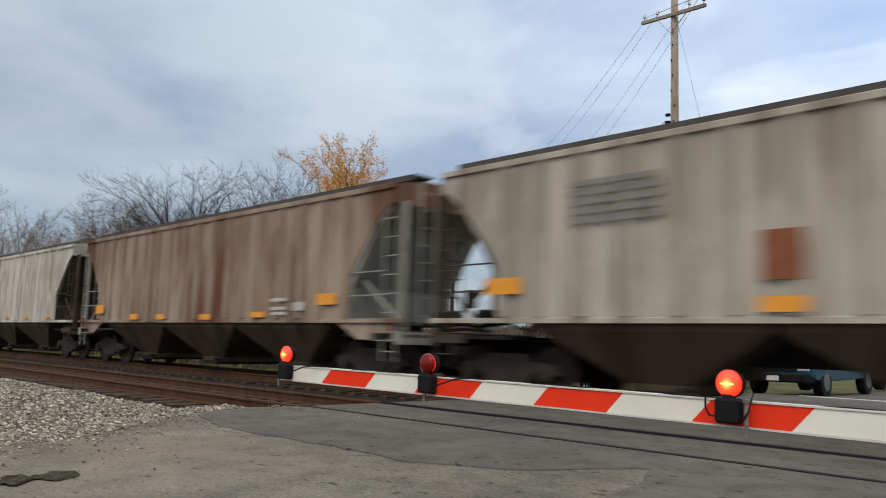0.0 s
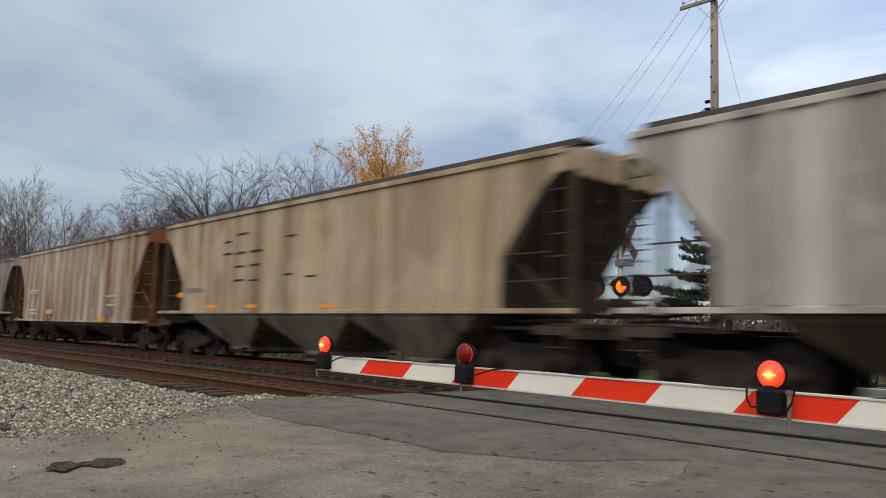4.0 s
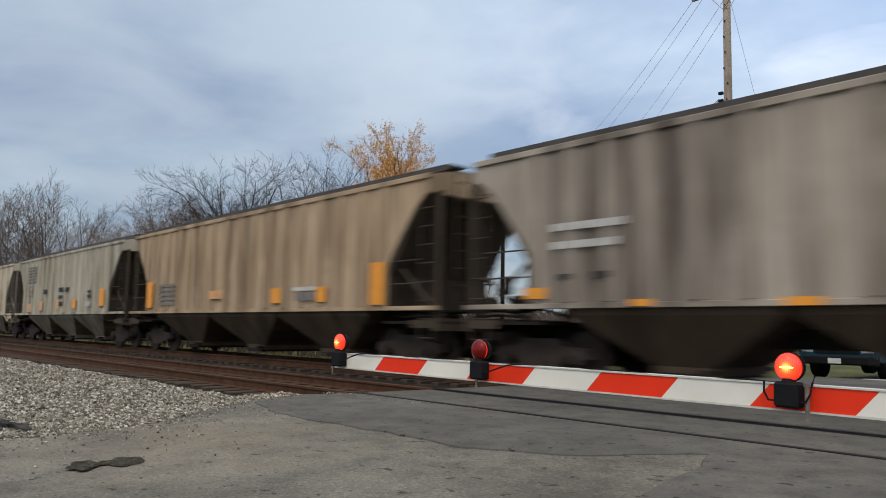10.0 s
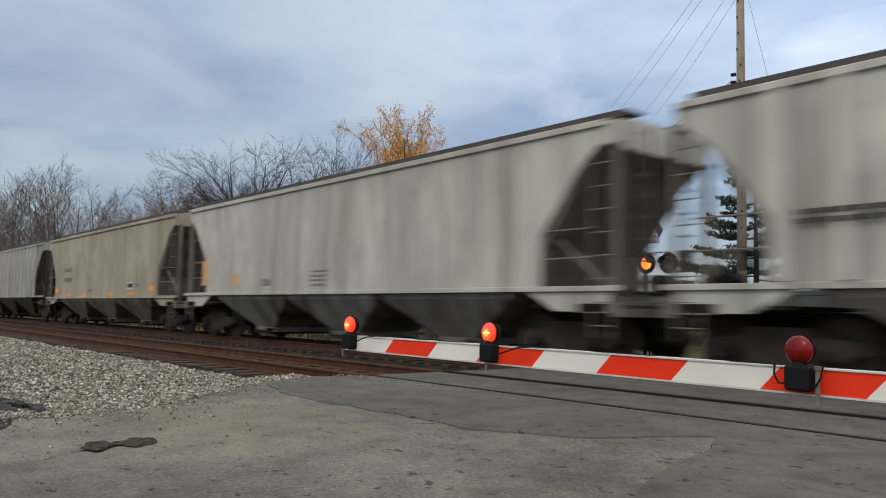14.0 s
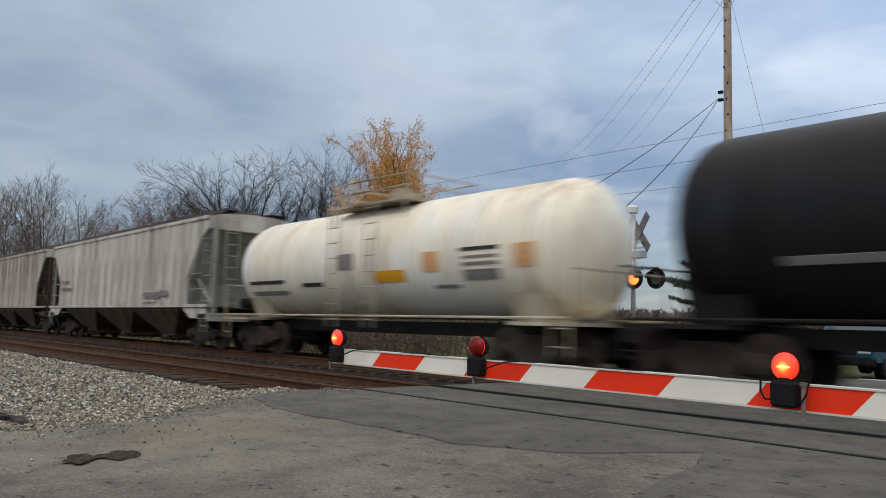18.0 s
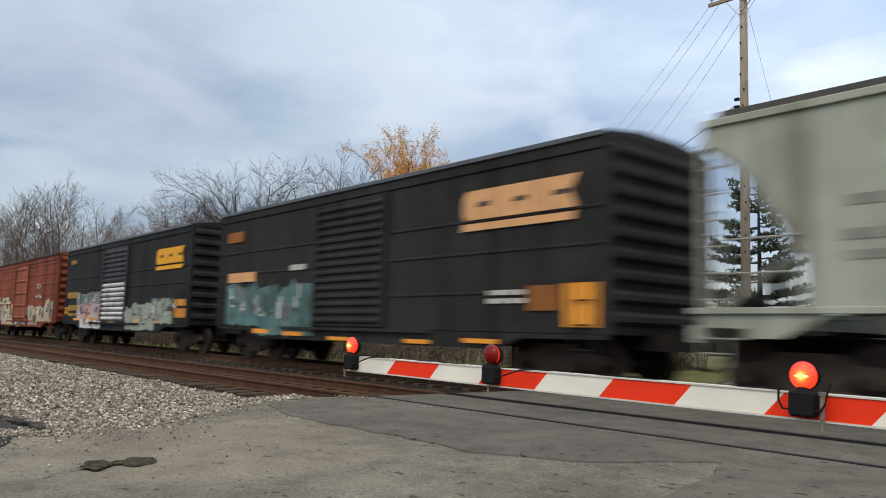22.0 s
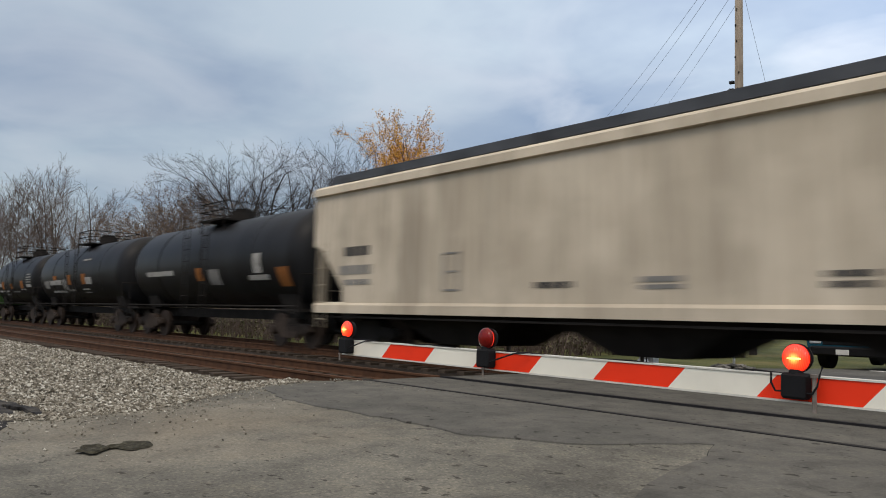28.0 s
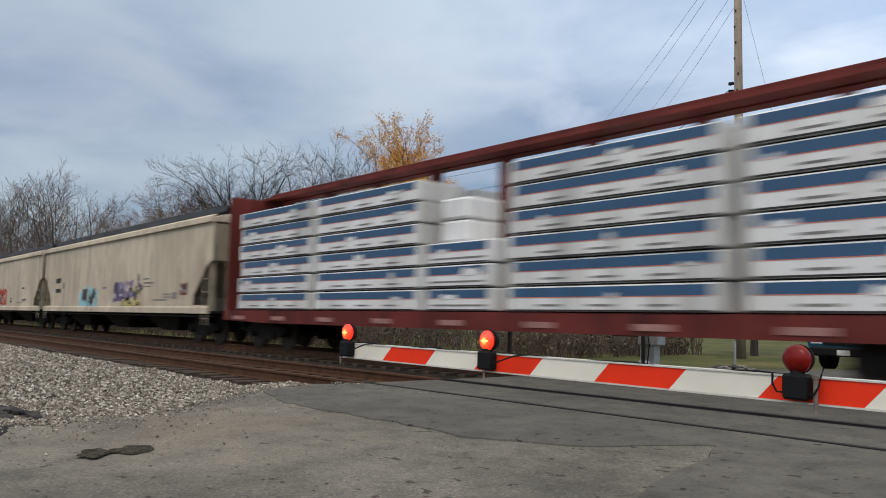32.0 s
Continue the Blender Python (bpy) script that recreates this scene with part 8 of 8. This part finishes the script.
    tagged(hang("far_woods", tubes(segs, 3), TWIG), "brown leafless woods along the far edge of the fields", "woods", kind="stuff")


def line_of(bm, a, b, sag, r, n=14):
    a, b = Vector(a), Vector(b)
    tube(bm, [a.lerp(b, i / n) - Vector((0, 0, 4 * sag * (i / n) * (1 - i / n))) for i in range(n + 1)], r, 5)


def wire(label, a, b, sag, r=0.016):
    bm = B()
    line_of(bm, a, b, sag, r)
    tagged(part("overhead_wire", bm, WIRE), label, "wire", "overhead wires")


def build_pole():
    p = thing("utility_pole", "weathered grey wooden utility pole with a crossarm", "utility pole", (-14.42, 27, -0.3))
    bm = B()
    rod(bm, (0.0, 0, 0), (0.12, 0, 15.6), 0.19, 16, 0.135)
    part("pole", bm, POLEWOOD, p, smooth=True)
    arm = new("crossarm")
    arm.parent = p
    arm.matrix_basis = pose(0.12, -0.18, 14.45, 0, 6.5, -12)
    bm = B()
    box(bm, -1.6, 1.6, -0.055, 0.055, -0.07, 0.07)
    part("crossarm_beam", bm, POLEWOOD, arm, bevel=0.01)
    for x in (-1.48, -0.8, 0.8, 1.48):
        bm = B()
        rod(bm, (x, 0, 0.07), (x, 0, 0.2), 0.022, 6)
        rod(bm, (x, 0, 0.2), (x, 0, 0.34), 0.07, 10, 0.045)
        part("insulator", bm, STEEL, arm, "grey pin insulator")
    for s in (-1, 1):
        bm = B()
        rod(bm, (s * 0.75, -0.02, -0.05), (0, -0.02, -0.75), 0.022, 6)
        part("arm_brace", bm, STEEL, arm)
    for z in (10.1, 10.4):
        bm = B()
        box(bm, -0.30, -0.13, -0.06, 0.06, z, z + 0.10)
        part("wire_bracket", bm, BLACK, p)
    bm = B()
    rod(bm, (0.16, 0.03, 0), (0.2, 0.03, 13.8), 0.02, 5)
    part("ground_conduit", bm, WIRE, p)
    rng = random.Random(5)
    for i in range(16):
        bm = B()
        z = 4.5 + i * 0.62
        box(bm, 0.03, 0.07, -0.178, -0.13, z, z + 0.07)
        part("dark_knot", bm, BARK_DARK, p).matrix_basis = pose(rng.uniform(-0.05, 0.12), 0, 0)
    for i, x in enumerate((-1.48, -0.8, 0.8, 1.48)):
        a = (-14.3 + 0.94 * x, 26.82 - 0.34 * x, 14.45 - 0.11 * x)
        wire("thin overhead power wire from pole to pole", a, (-62 + 3.2 * x, 79.0, 23.8 - 0.35 * i), 1.2, 0.008)
        wire("thin overhead power wire from pole to pole", a, (26 + x, 12.0, 15.2), 1.4, 0.007)
    for z, dz in ((11.2, 0), (10.02, 0), (8.8, 0)):
        wire("overhead cable running along the railway", (-160, 34, z + 0.9), (45, 34, z - 0.6), 0.6, 0.010)
    wire("service cable sagging from the pole to the crossing signal", (-14.65, 26.9, 9.9), (-11.3, 16.1, 4.05), 0.25, 0.013)
    wire("service cable sagging down from the pole", (-14.65, 26.9, 9.9), (-14.5, 14.9, 3.4), 0.3, 0.013)
    q = thing("cable_post", "slim wooden post carrying a signal cable", "post", (-14.5, 14.9, -0.3))
    bm = B()
    rod(bm, (0, 0, 0), (0, 0, 3.75), 0.06, 10, 0.05)
    part("post", bm, BARK_DARK, q)
    wire("steel guy wire anchored in the grass", (-14.25, 26.9, 14.3), (-11.2, 27.4, -0.3), 0.05, 0.006)


SIGN_WHITE = plain("weathered_white_sign", (0.60, 0.60, 0.58), 0.6, 0.0, 0.2, 5.0)
SIGN_BACK = plain("dark_weathered_sign_back", (0.15, 0.145, 0.14), 0.7, 0.0, 0.3, 5.0)
FLASH_ON = glow("lit_red_signal_lens", (1.0, 0.16, 0.015), 5.0)
FLASH_OFF = glow("dim_red_signal_lens", (0.7, 0.03, 0.01), 0.35)


GRAVELROCK = plain("grey_broken_stone", (0.27, 0.25, 0.22), 0.9, 0.0, 0.4, 7.0)


def build_signal():
    s = thing("crossing_signal", "railway crossing signal with crossbuck, bell and flashing lights", "crossing signal", (-11.1, 16.1, -0.15))
    bm = B()
    rod(bm, (0, 0, 0), (0, 0, 3.95), 0.06, 14)
    part("mast", bm, STEEL, s, smooth=True)
    bm = B()
    rod(bm, (0, 0, 0), (0, 0, 0.18), 0.20, 12, 0.12)
    part("mast_foot", bm, STEEL, s)
    bm = B()
    rod(bm, (-0.02, 0, 4.0), (-0.02, 0, 4.14), 0.13, 16, 0.15)
    rod(bm, (-0.02, 0, 4.14), (-0.02, 0, 4.2), 0.15, 16, 0.06)
    part("bell", bm, SIGN_WHITE, s, "grey-white bell")
    for a, name in ((45, "crossbuck_blade"), (-45, "crossbuck_blade")):
        bm = B()
        box(bm, -0.61, 0.61, -0.012, 0.012, -0.115, 0.115)
        o = part(name, bm, SIGN_BACK, s, "dark weathered back of a crossbuck board", bevel=0.004)
        o.matrix_basis = pose(0.10, 0.10 if a > 0 else 0.13, 3.50, 0, -a, -26)
    for z in (3.1, 3.25, 2.55):
        bm = B()
        box(bm, -0.28, 0.28, -0.03, 0.03, z, z + 0.03)
        part("bracket", bm, STEEL, s)
    bm = B()
    box(bm, -0.1, 0.34, -0.1, 0.1, 2.86, 3.04)
    part("relay_box", bm, STEEL, s, bevel=0.01)
    for x, on in ((-0.62, False), (0.12, True), (0.62, False)):
        lamp = new("flasher")
        lamp.parent = s
        lamp.matrix_basis = pose(x, -0.14 if x != 0.62 else 0.05, 2.35)
        bm = B()
        rod(bm, (0, -0.01, 0), (0, 0.01, 0), 0.255, 28)
        part("backing_disc", bm, BLACK, lamp, "round black backing disc")
        bm = B()
        rod(bm, (0, -0.03, 0), (0, -0.012, 0), 0.12, 20, 0.15)
        part("lens", bm, FLASH_ON if on else FLASH_OFF if x < 0 else SIGN_BACK, lamp, "red signal lens", smooth=False)
        bm = B()
        loft(bm, [[(0.16 * math.cos(t), y, 0.16 * math.sin(t)) for t in [math.pi * i / 12 for i in range(13)]] for y in (-0.25, -0.01)], caps=False, closed=False)
        part("hood", bm, BLACK, lamp)
    bm = B()
    rod(bm, (-0.7, 0.02, 2.62), (0.7, 0.02, 2.62), 0.025, 8)
    part("lamp_bar", bm, STEEL, s)
    # the far gate's arm, seen end to end between the cars
    o = thing("far_crossing_gate", "red and white striped gate arm across the far lane", "crossing gate")
    o.matrix_basis = pose(-10.7, 16.35, 0.70, 0, -0.6, 1.0)
    for k in range(19):
        bm = B()
        prism_xz(bm, [(k * 0.406 - 0.08, -0.05), (k * 0.406 + 0.326, -0.05), (k * 0.406 + 0.406, 0.05), (k * 0.406, 0.05)], -0.02, 0.02)
        part("red_stripe" if k % 2 else "white_stripe", bm, RED if k % 2 else WHITE, o)
    for x in (2.73, 4.65, 6.57):
        bm = B()
        rod(bm, (x, -0.05, 0.10), (x, 0.05, 0.10), 0.05, 12)
        part("arm_lamp", bm, glow("orange_red_lamp", (1.0, 0.22, 0.03), 3.0), o)
    m = thing("gate_mechanism", "grey gate motor housing on the signal mast", "gate motor", (-11.1, 16.35, -0.15))
    bm = B()
    box(bm, -0.25, 0.35, -0.16, 0.16, 0.55, 1.15)
    part("housing", bm, STEEL, m, bevel=0.03)
    bm = B()
    box(bm, -1.1, -0.25, -0.05, 0.05, 0.75, 0.95)
    part("counterweight", bm, BLACK, m, bevel=0.01)
    bm = B()
    box(bm, -0.2, 0.2, -0.12, 0.12, 0.0, 0.55)
    part("pedestal", bm, STEEL, m)
    for at, hgt, r, lab in (((-10.5, 15.2, -0.2), 0.95, 0.045, "dark wooden stub post with a looped cable"), ((-9.6, 17.7, -0.2), 0.75, 0.03, "thin grey marker post in the grass")):
        q = thing("marker_post", lab, "post", at)
        bm = B()
        rod(bm, (0, 0, -0.1), (0, 0, hgt), r, 8)
        part("post", bm, BARK_DARK if r > 0.04 else STEEL, q)
        if r > 0.04:
            bm = B()
            pts = [(0.05, -0.04, hgt - 0.05), (0.16, -0.05, hgt - 0.05), (0.2, -0.05, hgt - 0.3), (0.12, -0.04, 0.1), (0.2, -0.04, -0.05)]
            tube(bm, pts, 0.014)
            part("cable", bm, BLACK, q)
    # broken asphalt and stones heaped at the edge of the road
    rub = thing("rubble_heap", "low heap of broken grey asphalt and stones", "rubble", (-8.1, 14.9, -0.12))
    rng = random.Random(12)
    for i in range(60):
        bm = B()
        r = rng.uniform(0.05, 0.17)
        bmesh.ops.create_icosphere(bm, subdivisions=1, radius=r)
        for v in bm.verts:
            v.co = Vector((v.co.x * rng.uniform(0.8, 1.3), v.co.y * rng.uniform(0.8, 1.2), v.co.z * rng.uniform(0.35, 0.6)))
        far = abs(rng.gauss(0, 0.5))
        ang = rng.uniform(0, 6.28)
        o = part("chunk", bm, GRAVELROCK if i % 3 else PATCH, rub)
        o.matrix_basis = pose(1.6 * far * math.cos(ang), 0.6 * far * math.sin(ang), max(0.0, 0.20 - 0.22 * far), rng.uniform(-25, 25), rng.uniform(-25, 25), rng.uniform(0, 360))
    for i, (x, y, w, hgt) in enumerate(((-26.5, 60, 0.10, 1.3), (-24.1, 60, 0.5, 0.9), (-21.6, 60, 0.35, 1.25))):
        q = thing("white_marker", "small white roadside marker by the far field", "marker", (x, y, -0.3))
        bm = B()
        box(bm, -w / 2, w / 2, -0.06, 0.06, 0, hgt)
        part("panel", bm, SIGN_WHITE, q, bevel=0.02)


TRUCKPAINT = plain("dark_navy_truck_paint", (0.014, 0.020, 0.045), 0.25, 0.3, 0.1, 1.0)
GLASS = plain("dark_window_glass", (0.03, 0.045, 0.055), 0.06, 0.0, 0.1, 1.0)
TEALPAINT = plain("teal_blue_car_paint", (0.012, 0.085, 0.135), 0.25, 0.3, 0.1, 1.0)
HEADLAMP = plain("clear_headlamp_plastic", (0.45, 0.47, 0.50), 0.15, 0.0, 0.1, 6.0)
CHROME = plain("dull_chrome", (0.22, 0.23, 0.25), 0.35, 0.8, 0.1, 6.0)


def pickup(at, yaw, label, paint_=None):
    coat = paint_ or TRUCKPAINT
    t = thing("pickup_truck", label, "pickup truck", at)
    t.matrix_basis = pose(*at, 0, 0, yaw)
    # local: -y is the tail, x across
    bm = B()
    loft(bm, [[(-0.95, y, z0), (0.95, y, z0), (0.98, y, (z0 + z1) / 2), (0.93, y, z1), (-0.93, y, z1), (-0.98, y, (z0 + z1) / 2)] for y, z0, z1 in ((-2.65, 0.55, 1.22), (-2.55, 0.48, 1.25), (0.9, 0.42, 1.2), (2.4, 0.45, 1.12), (2.75, 0.55, 0.95))])
    part("body", bm, coat, t, bevel=0.02)
    bm = B()
    loft(bm, [[(-0.90, -0.75, 1.18), (0.90, -0.75, 1.18), (0.90, 1.35, 1.18), (-0.90, 1.35, 1.18)], [(-0.74, -0.55, 1.78), (0.74, -0.55, 1.78), (0.74, 0.55, 1.78), (-0.74, 0.55, 1.78)], [(-0.66, -0.45, 1.83), (0.66, -0.45, 1.83), (0.66, 0.45, 1.83), (-0.66, 0.45, 1.83)]])
    part("cab", bm, coat, t)
    bm = B()
    loft(bm, [[(-0.72, -0.752, 1.25), (0.72, -0.752, 1.25), (0.72, -0.70, 1.25), (-0.72, -0.70, 1.25)], [(-0.62, -0.600, 1.68), (0.62, -0.600, 1.68), (0.62, -0.55, 1.68), (-0.62, -0.55, 1.68)]])
    part("rear_window", bm, GLASS, t)
    for s in (-1, 1):
        bm = B()
        loft(bm, [[(s * 0.90, -0.55, 1.24), (s * 0.90, 0.95, 1.24), (s * 0.86, 0.95, 1.24), (s * 0.86, -0.55, 1.24)], [(s * 0.785, -0.48, 1.68), (s * 0.785, 0.5, 1.68), (s * 0.74, 0.5, 1.68), (s * 0.74, -0.48, 1.68)]])
        part("side_window", bm, GLASS, t)
        bm = B()
        box(bm, s * 0.86 - 0.07, s * 0.86 + 0.07, -2.68, -2.60, 0.82, 1.12)
        part("tail_light", bm, glow("red_tail_light", (0.8, 0.02, 0.015), 0.8 if s < 0 else 0.3), t)
        for y in (-1.75, 1.75):
            w = new("wheel")
            w.parent = t
            w.matrix_basis = pose(s * 0.84, y, 0.39)
            bm = B()
            rod(bm, (-0.12, 0, 0), (0.12, 0, 0), 0.39, 22)
            part("tyre", bm, BLACK, w)
            bm = B()
            rod(bm, (s * 0.10, 0, 0), (s * 0.135, 0, 0), 0.23, 16)
            part("rim", bm, CHROME, w)
    bm = B()
    box(bm, -0.95, 0.95, -2.82, -2.64, 0.48, 0.66)
    part("bumper", bm, CHROME, t, bevel=0.03)
    bm = B()
    box(bm, -0.16, 0.16, -2.84, -2.815, 0.50, 0.63)
    part("number_plate", bm, SIGN_WHITE, t)
    bm = B()
    box(bm, -0.8, 0.8, -2.68, -2.645, 0.72, 1.18)
    part("tailgate", bm, coat, t, bevel=0.015)
    # front: windscreen, grille, lamps and bumper
    bm = B()
    loft(bm, [[(-0.80, 1.33, 1.23), (0.80, 1.33, 1.23), (0.80, 1.28, 1.23), (-0.80, 1.28, 1.23)], [(-0.68, 0.66, 1.70), (0.68, 0.66, 1.70), (0.68, 0.60, 1.70), (-0.68, 0.60, 1.70)]])
    part("windscreen", bm, GLASS, t)
    bm = B()
    box(bm, -0.55, 0.55, 2.70, 2.77, 0.66, 0.88)
    part("grille", bm, BLACK, t, bevel=0.01)
    for x in (-0.3, 0.0, 0.3):
        bm = B()
        box(bm, x - 0.12, x + 0.12, 2.765, 2.785, 0.755, 0.785)
        part("grille_bar", bm, CHROME, t)
    for s in (-1, 1):
        bm = B()
        box(bm, s * 0.74 - 0.15, s * 0.74 + 0.15, 2.66, 2.775, 0.68, 0.88)
        part("headlight", bm, HEADLAMP, t, "clear headlight", bevel=0.02)
        bm = B()
        box(bm, s * 1.03 - 0.09, s * 1.03 + 0.09, 0.85, 0.97, 1.15, 1.32)
        part("door_mirror", bm, BLACK, t, bevel=0.02)
    bm = B()
    loft(bm, [[(-0.97, 2.62, z0), (0.97, 2.62, z0), (0.80, y, z0), (-0.80, y, z0)] for z0, y in ((0.38, 2.80), (0.42, 2.90), (0.58, 2.90), (0.62, 2.82))])
    part("front_bumper", bm, BLACK, t, "black plastic bumper")
    bm = B()
    box(bm, -0.16, 0.16, 2.90, 2.915, 0.42, 0.55)
    part("number_plate", bm, SIGN_WHITE, t)


def build_far_road():
    m = plain("worn_white_road_paint", (0.55, 0.54, 0.50), 0.8, 0.0, 0.3, 3.0)
    bm = B()
    box(bm, -7.6, 9.0, 20.6, 20.78, road_z(20.7) - 0.01, road_z(20.7) + 0.012)
    tagged(part("road_line", bm, m), "worn white painted line on the asphalt", "road marking", kind="structure")
    bm = B()
    box(bm, -0.06, 0.06, 0.0, 14.0, road_z(30) - 0.01, road_z(30) + 0.013)
    o = tagged(part("road_line", bm, m), "worn white painted line on the asphalt", "road marking", kind="structure")
    o.matrix_basis = pose(-4.2, 23.5, 0, 0, 0, 8)
    pickup((-8.25, 23.55, road_z(23.5)), 180, "teal-blue pickup truck waiting beyond the crossing", TEALPAINT)
    pickup((-7.2, 31.0, road_z(31)), 178, "dark navy pickup truck queued beyond the crossing")


# ---- small things on the near side ----
def build_litter():
    cloth = soil_mat("dirty_olive_rag", [(0.3, (0.018, 0.016, 0.011)), (0.5, (0.040, 0.036, 0.024)), (0.7, (0.085, 0.077, 0.054))], 14.0, 40.0, 0.01)
    rag = thing("flattened_rag", "flattened dark olive rag lying on the asphalt", "rag", (-6.42, 2.18, road_z(2.2) + 0.003))
    for cx, cy, rx, ry, ph in ((0.18, -0.28, 0.17, 0.105, 0.3), (0.17, 0.04, 0.19, 0.145, 1.7), (0.18, -0.12, 0.05, 0.09, 0.9)):
        bm = B()
        rings = []
        for k, h in ((1.0, 0.0), (0.90, 0.010), (0.70, 0.015), (0.45, 0.004), (0.2, 0.005)):
            ring = []
            for i in range(30):
                t = 2 * math.pi * i / 30
                q = k * (1 + 0.30 * noise.noise((math.cos(t) * 1.8 + ph, math.sin(t) * 1.8, ph)) + 0.07 * math.sin(5 * t + ph))
                x, y = rx * math.cos(t) * q, ry * math.sin(t) * q
                ring.append((cx + x * 0.90 + y * 0.43, cy - x * 0.43 + y * 0.90, h * (1 + 0.9 * noise.noise((x * 14, y * 14, ph)))))
            rings.append(ring)
        loft(bm, rings)
        part("fold", bm, cloth, rag)
    # oily black patch where the old asphalt crumbles into the gravel
    tar = soil_mat("oily_black_asphalt", [(0.36, (0.016, 0.015, 0.015)), (0.5, (0.034, 0.031, 0.030)), (0.66, (0.075, 0.066, 0.056))], 3.0, 30.0, 0.012)

    def lie(x, y):
        d = edge_x(y) + 0.22 - x
        k = min(1.0, max(0.0, d / 0.8))
        return (1 - k) * (road_z(y) + 0.007) + k * (bed_z(x, y) + 0.072) + 0.012 * noise.noise((x * 5, y * 5, 2))
    for x, y, rx, ry, turn, ph in ((-9.55, 1.50, 1.75, 0.55, -8.0, 0.4), (-9.75, 2.28, 0.45, 0.06, 0.0, 2.4), (-10.6, 2.16, 0.6, 0.09, 5.0, 3.1)):
        bm = B()
        rings = []
        ca, sa = math.cos(radians(turn)), math.sin(radians(turn))
        for f in (1.0, 0.97, 0.75, 0.5, 0.25, 0.06):
            ring = []
            for i in range(96):
                t = 2 * math.pi * i / 96
                k = f * (1 + 0.25 * noise.noise((math.cos(t) * 2 + ph, math.sin(t) * 2, ph)) + 0.16 * noise.noise((math.cos(t) * 8 + ph, math.sin(t) * 8, ph)))
                u, v = rx * math.cos(t) * k, ry * math.sin(t) * k
                px, py = x + u * ca - v * sa, y + u * sa + v * ca
                ring.append((px, py, lie(px, py) - (0.04 if f == 1.0 else 0.0)))
            rings.append(ring)
        loft(bm, rings)
        tagged(part("tar_patch", bm, tar), "black oily patch of crumbled asphalt beside the gravel", "tar patch", kind="structure")


build_trees()
build_pole()
build_signal()
build_far_road()
build_litter()


motions()
